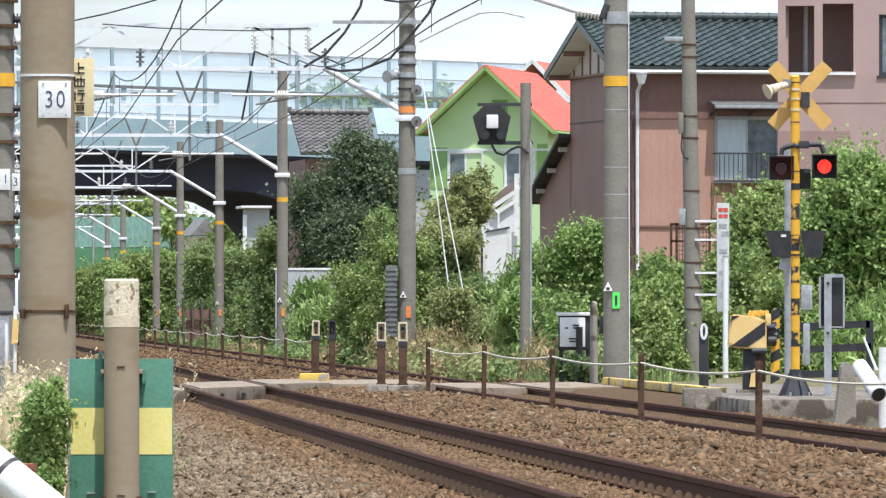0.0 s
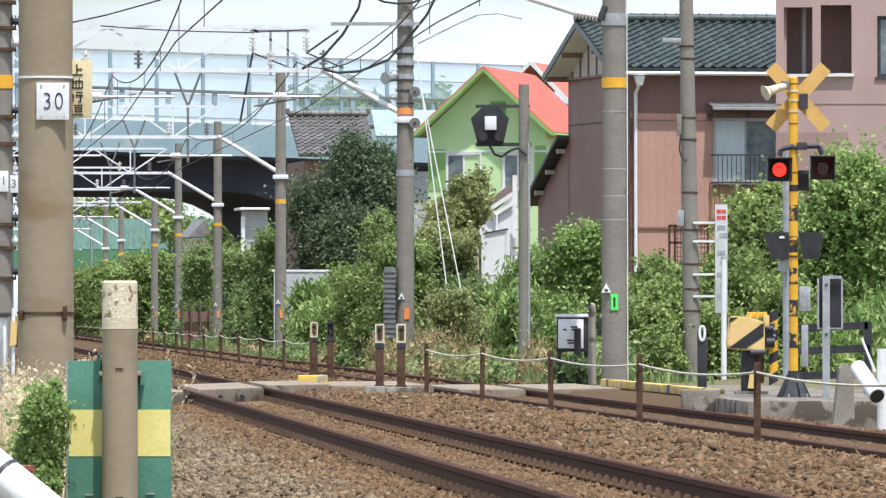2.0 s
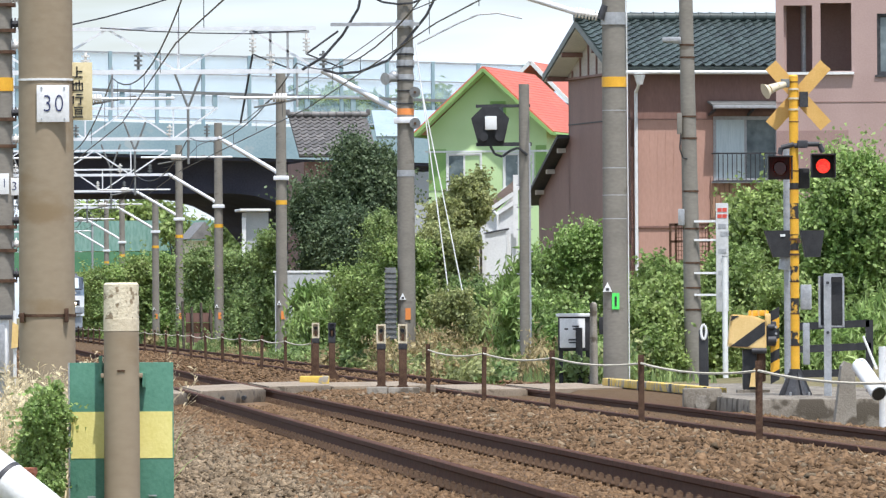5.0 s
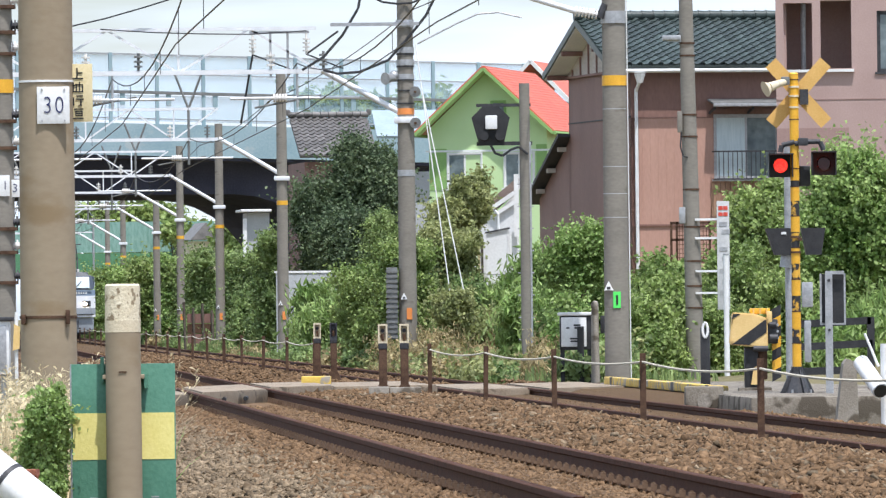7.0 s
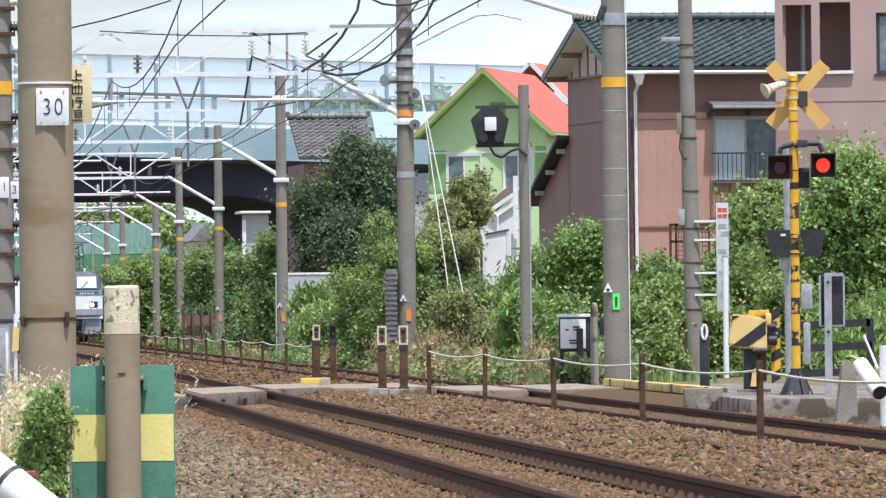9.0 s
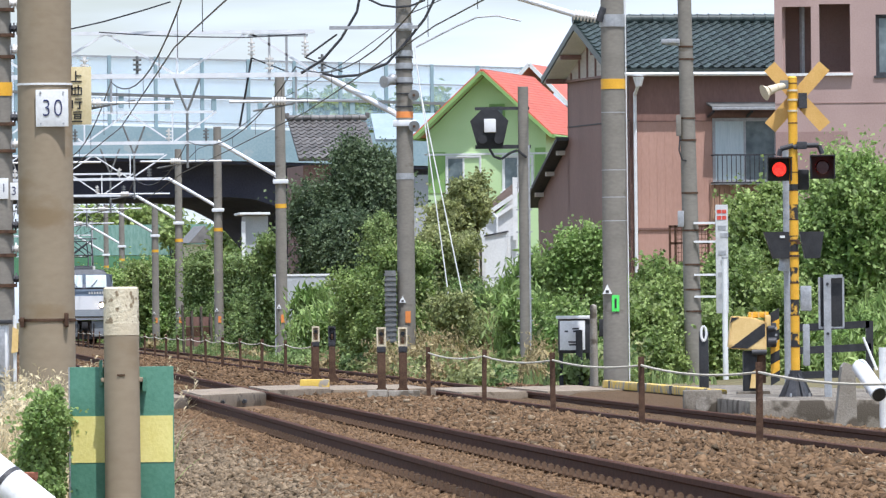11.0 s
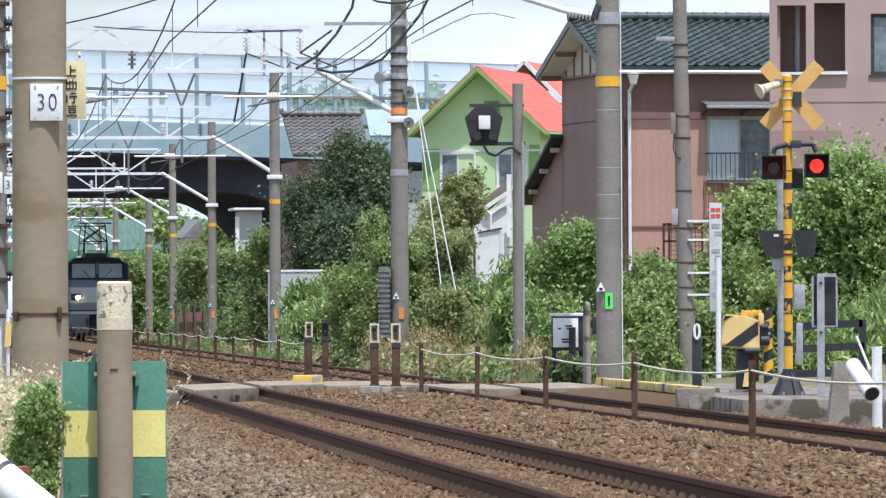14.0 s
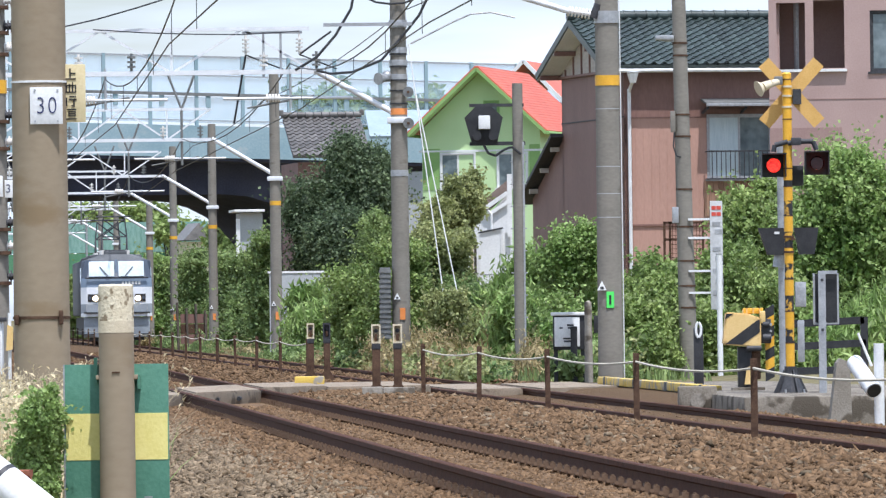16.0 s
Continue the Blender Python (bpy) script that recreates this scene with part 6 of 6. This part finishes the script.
for thick, run in ((0.028, ((-1.64, 7.75), (-1.72, 7.35), (-2.05, 6.8), (-2.45, 6.35), (-2.9, 6.08))),
                   (0.028, ((-0.08, 7.65), (-0.3, 7.2), (-0.64, 6.78), (-1.1, 6.27), (-1.7, 6.03), (-2.17, 6.0), (-2.46, 6.08))),
                   (0.022, ((-1.5, 7.62), (-1.2, 7.48), (-0.9, 7.44), (-0.6, 7.46), (-0.3, 7.58))),
                   (0.012, ((-7.1, 6.98), (-6.0, 6.9), (-5.0, 6.86), (-4.0, 6.84), (-2.8, 6.9))),
                   (0.016, ((-7.7, 7.05), (-7.0, 7.2), (-6.2, 7.42), (-5.6, 7.6)))):
    w_ = thing("feeder_wire", "dark sagging feeder cable strung between poles", "cable", 0, 0, 0, 0, "feeder cables")
    bm = B()
    for (xa, za), (xb, zb) in zip(run, run[1:]):
        rod(bm, (xa, 164.8, za), (xb, 164.8, zb), thick, n=6)
    part("cable", bm, M_WIRE, w_)

# ---- beyond the viaduct ----
M_NET = mat("green_net", (0.11, 0.26, 0.21), (0.28, 0.43, 0.37), 1.5, 0.8, 0, 0, 20, stretch=(4, 1, 1))
nf = thing("net_fence", "green safety-net fence on white posts", "fence", -27, 520, 0, 4)
part("wall", box(B(), (4, 0, 4.6), (16, 0.2, 1.3)), mat("green_sheet", (0.06, 0.19, 0.09), (0.1, 0.25, 0.13), 1, 0.7, 0, 0, 9), nf, "green metal sheet wall")
for k in range(8):
    part("net_panel", box(B(), (-3 + k * 2, 0, 6.3), (1.95, 0.05, 2.0)), M_NET, nf)
    part("net_post", rod(B(), (-4 + k * 2, -0.1, -1), (-4 + k * 2, -0.1, 7.3), 0.07, n=8), M_STEEL, nf)
fh = thing("house", "far cream house with a grey gable roof", "house", -15.3, 508, -0.55, 10)
part("wall", box(B(), (0, 2, 3.2), (1.5, 4, 6.4)), mat("cream_wall", (0.55, 0.5, 0.33), (0.62, 0.57, 0.4), 1, 0.8, 0, 0, 9), fh)
part("roof", extrude(B(), [(-1.0, 6.5), (1.0, 6.5), (0, 7.6)], -0.5, 4.5), M_GTILE, fh, soft=False)
window(fh, 0.2, 5.6, 0.7, 0.8, -0.04, 2, M_DARK)
kh = thing("shed", "small white-walled shed with a pale flat roof", "shed", -6.95, 285, 0, 6)
part("wall", box(B(), (0.3, 1, 2.2), (0.8, 2, 5.0)), M_GREYW, kh)
part("roof", box(B(), (0.2, 0.9, 4.78), (1.1, 2.6, 0.09), bev=0.02), M_WHITE, kh)
part("corner_post", box(B(), (-0.2, -0.1, 2.2), (0.14, 0.1, 4.6)), M_WHITE, kh)
wl_ = thing("garden_wall", "pale grey garden wall half hidden by weeds", "wall", -4.11, 236.5, 0, 4)
part("panel", box(B(), (0, 0, 1.0), (1.8, 0.15, 2.5)), M_GREYW, wl_)
part("coping", box(B(), (0, 0, 2.28), (1.9, 0.2, 0.06)), M_WHITE, wl_)

rb = thing("retaining_boards", "weathered brown boards and stakes holding the bank", "boards", -8.75, 281, 0.0, 5)
for k in range(3):
    part("board", box(B(), (0.1, 0.02 * k, 0.2 + k * 0.36), (0.95, 0.06, 0.33)), M_IRON if k == 1 else M_BROWN, rb)
for k, hgt in enumerate((1.5, 1.3, 1.45, 1.2)):
    part("stake", beam(B(), (-0.45 + k * 0.33, -0.08, -0.4), (-0.5 + k * 0.33, -0.1, hgt), 0.07), M_BARK, rb)

# small white car behind the hedge
M_CARW = mat("white_car_paint", (0.72, 0.73, 0.74), (0.8, 0.81, 0.82), 1, 0.25, 0, 0, 9)
car = thing("car", "small white car parked behind the hedge", "car", 6.35, 150, 0.3, 8)
part("body", box(B(), (0, 2, 0.75), (1.5, 3.6, 0.7), bev=0.15), M_CARW, car)
part("cabin", box(B(), (0, 2.2, 1.35), (1.35, 2.2, 0.62), bev=0.18), M_CARW, car)
part("windscreen", box(B(), (0, 1.12, 1.38), (1.1, 0.08, 0.4), bev=0.03), M_GLASS, car)
for a in (-0.7, 0.7):
    for b in (0.9, 3.1):
        part("tyre", rod(B(), (a - 0.09, b, 0.3), (a + 0.09, b, 0.3), 0.3, n=16), M_BLACK, car)
    part("headlight", box(B(), (a * 0.8, 0.22, 0.8), (0.25, 0.08, 0.14), bev=0.03), M_GLASS, car)

# ---- electric locomotive ----
M_LBLUE = mat("loco_blue_grey", (0.16, 0.22, 0.30), (0.22, 0.28, 0.36), 1.5, 0.35, 0, 0.05, 20)
M_LWHITE = mat("loco_white", (0.66, 0.69, 0.72), (0.78, 0.8, 0.83), 1.5, 0.35, 0, 0.05, 20)
M_LGREY = mat("loco_grey", (0.24, 0.275, 0.31), (0.34, 0.375, 0.41), 1.5, 0.5, 0, 0.1, 20)
M_LROOF = mat("loco_roof", (0.06, 0.065, 0.07), (0.12, 0.125, 0.13), 2, 0.6, 0, 0.1, 20)
# pale blue base colour paints the reflected sky into the glass
M_LGLASS = mat("sky_tinted_cab_glass", (0.5, 0.6, 0.65), (0.68, 0.77, 0.8), 2, 0.05, 0.0, 0, 10)
M_LAMP = glow("headlight", (1.0, 0.72, 0.38), 25.0)
# navy of the cab front, also paints shade on the body side
M_LSIDE = mat("loco_side", (0.045, 0.06, 0.085), (0.075, 0.09, 0.12), 1.5, 0.45, 0, 0.1, 20)
loco = thing("locomotive", "blue-grey and white electric locomotive with lit headlights and raised pantograph", "locomotive", on(1.93, 520), 520, -0.08, TURN)


def cab_ring(z0, z1, w0, w1, y0, y1, name, material, label=""):
    """A slice of the body between two heights, whose front leans."""
    bm = B()
    vs = []
    for z, w, y in ((z0, w0, y0), (z1, w1, y1)):
        vs.append([bm.verts.new(c) for c in ((-w, y + 0.25, z), (-w + 0.22, y, z), (w - 0.22, y, z), (w, y + 0.25, z), (w, 0.9, z), (-w, 0.9, z))])
    for i in range(6):
        bm.faces.new((vs[0][i], vs[0][(i + 1) % 6], vs[1][(i + 1) % 6], vs[1][i]))
    bm.faces.new(vs[0][::-1])
    bm.faces.new(vs[1])
    bmesh.ops.recalc_face_normals(bm, faces=bm.faces)
    return part(name, bm, material, loco, label, soft=False)


cab_ring(1.12, 1.26, 1.40, 1.40, 0.0, 0.0, "lower_stripe", M_LWHITE)
cab_ring(1.26, 1.62, 1.40, 1.40, 0.0, 0.0, "lower_body", M_LGREY)
cab_ring(1.62, 2.28, 1.40, 1.40, 0.0, 0.03, "white_band", M_LWHITE, "white front band")
cab_ring(2.28, 2.64, 1.40, 1.39, 0.03, 0.08, "blue_band", M_LBLUE, "blue-grey front band")
cab_ring(2.64, 3.36, 1.39, 1.22, 0.08, 0.42, "cab", M_LSIDE, "dark cab front")
part("body_side", box(B(), (0, 9.45, 2.25), (2.76, 17.1, 2.2), bev=0.08), M_LSIDE, loco, "body side, coloured dark blue as the unlit side")
part("roof", box(B(), (0, 9.45, 3.42), (2.1, 17.1, 0.3), bev=0.1), M_LROOF, loco)
cab_ring(3.36, 3.58, 1.22, 0.75, 0.42, 0.75, "roof", M_LROOF, "dark roof")
tilt = math.degrees(math.atan2(0.34, 0.72))
for sx in (-1, 1):
    m = Matrix.Translation((sx * 0.585, 0.225, 3.0)) @ Matrix.Rotation(radians(-tilt), 4, "X")
    part("windscreen", box(B(), (0, 0, 0), (1.0, 0.03, 0.66), m=m, bev=0.01), M_LGLASS, loco, "wide cab windscreen")
    m2 = Matrix.Translation((sx * 0.5, 0.15, 2.9)) @ Matrix.Rotation(radians(-tilt), 4, "X") @ Matrix.Rotation(radians(sx * 38), 4, "Y")
    part("wiper", box(B(), (0, -0.03, 0), (0.03, 0.02, 0.5), m=m2), M_BLACK, loco)
    part("headlight_recess", box(B(), (sx * 0.93, -0.005, 1.86), (0.42, 0.04, 0.3), bev=0.01), M_BLACK, loco)
    part("headlight", rod(B(), (sx * 0.84, -0.06, 1.84), (sx * 0.84, -0.02, 1.84), 0.1, n=18), M_LAMP, loco, "lit round headlight")
    part("tail_light", rod(B(), (sx * 1.06, -0.05, 1.86), (sx * 1.06, -0.02, 1.86), 0.06, n=14), M_LSIDE, loco)
    part("skirt", box(B(), (sx * 0.82, 0.35, 0.7), (0.95, 0.4, 0.8), bev=0.03), M_LGREY, loco, "grey front skirt")
    part("step", box(B(), (sx * 1.1, 0.1, 0.42), (0.4, 0.2, 0.05)), M_BLACK, loco)
    part("side_window", box(B(), (sx * 1.385, 1.2, 2.75), (0.03, 0.7, 0.6)), M_LGLASS, loco)
    part("handrail", rod(B(), (sx * 1.2, -0.04, 1.35), (sx * 1.2, -0.04, 1.6), 0.015, n=6), M_STEEL, loco)
part("window_pillar", box(B(), (0, 0.21, 3.0), (0.1, 0.06, 0.74), m=None), M_LBLUE, loco)
part("front_bar", box(B(), (0, -0.02, 2.64), (2.5, 0.06, 0.05)), M_BLACK, loco)
part("front_bar", box(B(), (0, -0.02, 1.27), (2.6, 0.05, 0.06)), M_BLACK, loco)
for k in range(6):
    part("character_bar", box(B(), (0.25 + k * 0.13, 0.02, 2.44), (0.08, 0.02, 0.12)), M_WHITE, loco)
part("coupler", box(B(), (0, -0.15, 0.85), (0.3, 0.5, 0.3), bev=0.04), M_BLACK, loco)
bm = B()
for k in (-0.45, -0.3, 0.3, 0.45):
    rod(bm, (k, 0.1, 0.95), (k, -0.05, 0.5), 0.03, n=8)
part("hose", bm, M_BLACK, loco)
part("plough", extrude(B(), [(-1.1, 0.18), (1.1, 0.18), (1.0, 0.5), (-1.0, 0.5)], 0.3, 0.4), M_BLACK, loco, soft=False)
part("underframe", box(B(), (0, 9.2, 0.75), (2.5, 17, 0.7)), M_LROOF, loco)
for b in (2.2, 4.6, 8.0, 10.4, 13.6, 16.0):
    ws = part("wheelset", rod(B(), (-0.6, b, 0.52), (0.6, b, 0.52), 0.08, n=10), M_IRON, loco)
    for sx in (-0.57, 0.57):
        part("wheel", rod(B(), (sx - 0.06, b, 0.52), (sx + 0.06, b, 0.52), 0.52, n=28), M_IRON, ws)
for yb in (3.0, 14.0):
    pn = part("pantograph", B(), M_DARK, loco, "raised grey pantograph")
    for sx in (-1, 1):
        for a, b in (((sx * 0.5, yb - 0.9, 3.75), (sx * 0.5, yb - 0.1, 4.3)), ((sx * 0.5, yb + 0.9, 3.75), (sx * 0.5, yb + 0.1, 4.3)),
                     ((sx * 0.5, yb - 0.1, 4.3), (sx * 0.42, yb, 5.05)), ((sx * 0.5, yb - 0.9, 3.75), (sx * 0.5, yb + 0.9, 3.75))):
            part("tube", rod(B(), a, b, 0.028, n=8), M_DARK, pn)
    for a, b in (((-0.5, yb, 4.3), (0.5, yb, 4.3)), ((-0.5, yb, 4.3), (0.42, yb, 5.0)), ((0.5, yb, 4.3), (-0.42, yb, 5.0)), ((-0.5, yb - 0.9, 3.75), (0.5, yb - 0.9, 3.75)), ((-0.5, yb + 0.9, 3.75), (0.5, yb + 0.9, 3.75)),
                 ((-0.7, yb - 0.2, 5.1), (0.7, yb - 0.2, 5.1)), ((-0.7, yb + 0.2, 5.1), (0.7, yb + 0.2, 5.1))):
        part("tube", rod(B(), a, b, 0.026, n=8), M_DARK, pn)
    for sx in (-0.5, 0.5):
        for b in (-0.9, 0.9):
            part("insulator", rod(B(), (sx, yb + b, 3.5), (sx, yb + b, 3.75), 0.09, n=10), M_PORC, pn)
part("roof_box", box(B(), (0, 1.6, 3.62), (0.9, 0.8, 0.22), bev=0.04), M_LROOF, loco)


# ---- loose ballast ----
def stones(name, spots, size, seed, material=None):
    """Angular stones at (x, y, z), each a bent wedge of eight faces."""
    rng = np.random.RandomState(seed)
    n = len(spots)
    base = np.array([(1, 0, 0), (-1, 0, 0), (0, 1, 0), (0, -1, 0), (0.5, 0.4, 0.85), (-0.5, -0.4, 0.85)], float)
    fc = [(0, 2, 4), (2, 1, 5), (2, 5, 4), (1, 3, 5), (3, 0, 4), (3, 4, 5), (2, 0, 1), (3, 1, 0)]
    v = base[None] * (0.5 + 0.85 * rng.rand(n, 6, 1)) * (size * (0.55 + 0.8 * rng.rand(n, 1, 1)))
    v = v * (np.array((1.25, 1.15, 0.7)) * (0.45 + 1.0 * rng.rand(n, 1, 3)))
    a = rng.rand(n) * math.tau
    b = rng.normal(0, 0.5, n)
    ca, sa, cb_, sb_ = np.cos(a), np.sin(a), np.cos(b), np.sin(b)
    x, y, z = v[:, :, 0].copy(), v[:, :, 1].copy(), v[:, :, 2].copy()
    x, z = x * cb_[:, None] - z * sb_[:, None], x * sb_[:, None] + z * cb_[:, None]
    v[:, :, 0], v[:, :, 1], v[:, :, 2] = x * ca[:, None] - y * sa[:, None], x * sa[:, None] + y * ca[:, None], z
    v += np.array(spots)[:, None, :]
    idx = (np.arange(n)[:, None, None] * 6 + np.array(fc)[None]).reshape(-1)
    me = bpy.data.meshes.new(name)
    me.vertices.add(n * 6)
    me.vertices.foreach_set("co", v.ravel())
    me.loops.add(len(idx))
    me.loops.foreach_set("vertex_index", idx.astype(np.int32))
    me.polygons.add(n * 8)
    me.polygons.foreach_set("loop_start", np.arange(n * 8, dtype=np.int32) * 3)
    me.update(calc_edges=True)
    me.materials.append(material or M_STONE)
    return tagged(new(name, me), "loose brown angular ballast stones between the rails", "ballast", kind="stuff")


def scatter(n, u0, u1, y0, y1, seed, hump=0.0, dz=0.0):
    rng = np.random.RandomState(seed)
    out = []
    for _ in range(n):
        y = y0 + (y1 - y0) * rng.rand() ** 1.25
        u = u0 + (u1 - u0) * rng.rand()
        x = on(u, y)
        h = hump * max(0, 1 - abs((2 * u - u0 - u1) / (u1 - u0)) ** 2) * (0.7 + 0.6 * noise.noise((u, y * 0.25, 3)))
        out.append((x, y, level(x, y) + dz + h * rng.rand() ** 0.8))
    return out


stones("ballast_bed", scatter(42000, -4.6, -2.95, 43, 100, 1, 0.05), 0.03, 1, M_STONEG)
stones("ballast_bed", scatter(20000, -3.6, -2.5, 43, 100, 7, 0.04), 0.028, 7)
stones("ballast_bed", scatter(46000, -1.33, 1.33, 42, 97, 2, 0.07), 0.032, 2)
stones("ballast_bed", scatter(2500, -1.33, 1.33, 40, 100, 8, 0.09), 0.03, 8, M_STONEG)
stones("ballast_bed", scatter(4000, -1.33, 1.33, 97, 108, 9, 0.0), 0.03, 9)
stones("ballast_bed", scatter(13000, -2.45, -1.4, 42, 98, 3, 0.0, 0.0), 0.024, 3)
stones("ballast_bed", scatter(5000, 1.45, 2.4, 58, 106, 4, 0.0, -0.02), 0.026, 4)
stones("ballast_bed", scatter(4500, 2.62, 3.3, 58, 88, 5, 0.02), 0.03, 5)
stones("ballast_bed", scatter(14000, -3.6, 3.4, 118, 240, 6, 0.03), 0.038, 6)


# ---- grass ----
def blades(name, label, spots, h, material, seed, width=0.006, plume=0.0):
    rng = np.random.RandomState(seed)
    vs, fs = [], []
    for x, y, z in spots:
        hh = h * (0.5 + 0.8 * rng.rand())
        d = rng.normal(0, 0.22, 2) * hh
        w = width * (0.6 + 0.8 * rng.rand())
        a = rng.rand() * math.pi
        c, s = math.cos(a) * w, math.sin(a) * w
        k = len(vs)
        for f, ww in ((0, 1), (0.45, 0.9), (0.8, 0.55), (1.0, 0.05)):
            px, py, pz = x + d[0] * f * f, y + d[1] * f * f, z + hh * (f - 0.22 * f * f * abs(d[0]) / hh)
            vs += [(px - c * ww, py - s * ww, pz), (px + c * ww, py + s * ww, pz)]
        fs += [(k, k + 1, k + 3, k + 2), (k + 2, k + 3, k + 5, k + 4), (k + 4, k + 5, k + 7, k + 6)]
        if plume and rng.rand() < plume:
            tip = Vector((x + d[0], y + d[1], z + hh * 0.85))
            for j in range(14):
                k = len(vs)
                o = Vector((rng.normal(0, 0.012), rng.normal(0, 0.012), j * 0.012))
                q = Vector((rng.normal(0, 0.02), rng.normal(0, 0.02), 0.025))
                r = Vector((rng.normal(0, 0.006), rng.normal(0, 0.006), 0))
                vs += [tuple(tip + o), tuple(tip + o + q + r), tuple(tip + o + q - r)]
                fs.append((k, k + 1, k + 2))
    me = bpy.data.meshes.new(name)
    me.from_pydata(vs, [], fs)
    me.materials.append(material)
    return tagged(new(name, me), label, "grass", kind="stuff")


def patch(n, x0, x1, y0, y1, seed):
    rng = np.random.RandomState(seed)
    return [(x, y, level(x, y) - 0.02) for x, y in zip(x0 + (x1 - x0) * rng.rand(n), y0 + (y1 - y0) * rng.rand(n))]


blades("dry_grass", "tall dry straw-coloured grass beside the pole", patch(2200, -2.95, -2.05, 43, 55, 1), 0.95, L_DRY, 1, 0.004, 0.25)
blades("dry_grass", "tall dry straw-coloured grass beside the pole", patch(1500, -2.5, -2.0, 41.5, 46, 2), 0.85, L_DRY, 2, 0.005, 0.3)
blades("green_grass", "green grass growing through dry stems", patch(900, -2.9, -1.9, 41, 55, 3), 0.6, L_LIGHT, 3, 0.005)


def verge(n, u0, u1, y0, y1, seed):
    rng = np.random.RandomState(seed)
    out = []
    for _ in range(n):
        y = y0 + (y1 - y0) * rng.rand()
        x = on(u0 + (u1 - u0) * rng.rand(), y)
        out.append((x, y, level(x, y) - 0.02))
    return out


blades("green_grass", "green weeds along the foot of the bank", verge(6000, 3.3, 6.0, 118, 260, 4), 0.22, L_BANK, 4, 0.015)
blades("green_grass", "green weeds along the foot of the bank", verge(4000, 3.6, 8.0, 260, 420, 5), 0.5, L_BANK, 5, 0.04)
blades("dry_grass", "dry tufts along the track edge", verge(350, 3.1, 4.2, 118, 240, 6), 0.22, L_OLIVE, 6, 0.01)


def bank_weeds(n, u0, u1, y0, y1, seed):
    """Low leafy weeds that cover the foot of the bank."""
    rng = random.Random(seed)
    for i in range(n):
        y = y0 + (y1 - y0) * (i + rng.random()) / n
        x = on(rng.uniform(u0, u1), y)
        cl = [(x + rng.uniform(-0.5, 0.5), y + rng.uniform(-0.8, 0.8), level(x, y) + rng.uniform(0.05, 0.3), rng.uniform(0.25, 0.45), rng.uniform(0.3, 0.6), rng.uniform(0.14, 0.3)) for _ in range(5)]
        plant("weeds", "low leafy weeds at the foot of the bank", "weeds", cl, 1500, 0.09, rng.choice((L_OLIVE, L_BANK, L_VINE, L_BANK)), 0.012, 700 + seed * 40 + i, False)


bank_weeds(34, 3.3, 4.6, 119, 200, 1)
bank_weeds(16, 3.5, 5.0, 200, 330, 2)


# ---- movement ----
def motions():
    z = -0.08
    run = [(0.0, 528), (3.0, 483), (5.0, 455.5), (7.0, 429), (9.0, 409.5), (11.5, 379), (12.5, 366), (13.5, 351.5), (14.5, 336), (15.2, 325), (16.0, 312)]
    walk(loco, [(t, pose(on(1.93, y), y, z, 0, 0, TURN)) for t, y in run])
    # lenses turn over by half a turn at each change of lamp, in place of flashing
    flips = []
    for k in range(-1, 14):
        flips += [(0.59 + 1.248 * k, 1), (1.18 + 1.248 * k, 0)]
    flips = sorted(f for f in flips if 0.1 < f[0] < 15.9)
    for lens, first, loc in ((lens_l, 180.0, lens_l.location.copy()), (lens_r, 0.0, lens_r.location.copy())):
        a = first
        rows = [(0.0, pose(*loc, 0, 0, a))]
        for t, _ in flips:
            for j in range(4):
                rows.append((t + (j - 1.5) / 30, pose(*loc, 0, 0, a + 60 * j)))
            a += 180.0
        rows.append((16.0, pose(*loc, 0, 0, a)))
        walk(lens, rows)


motions()
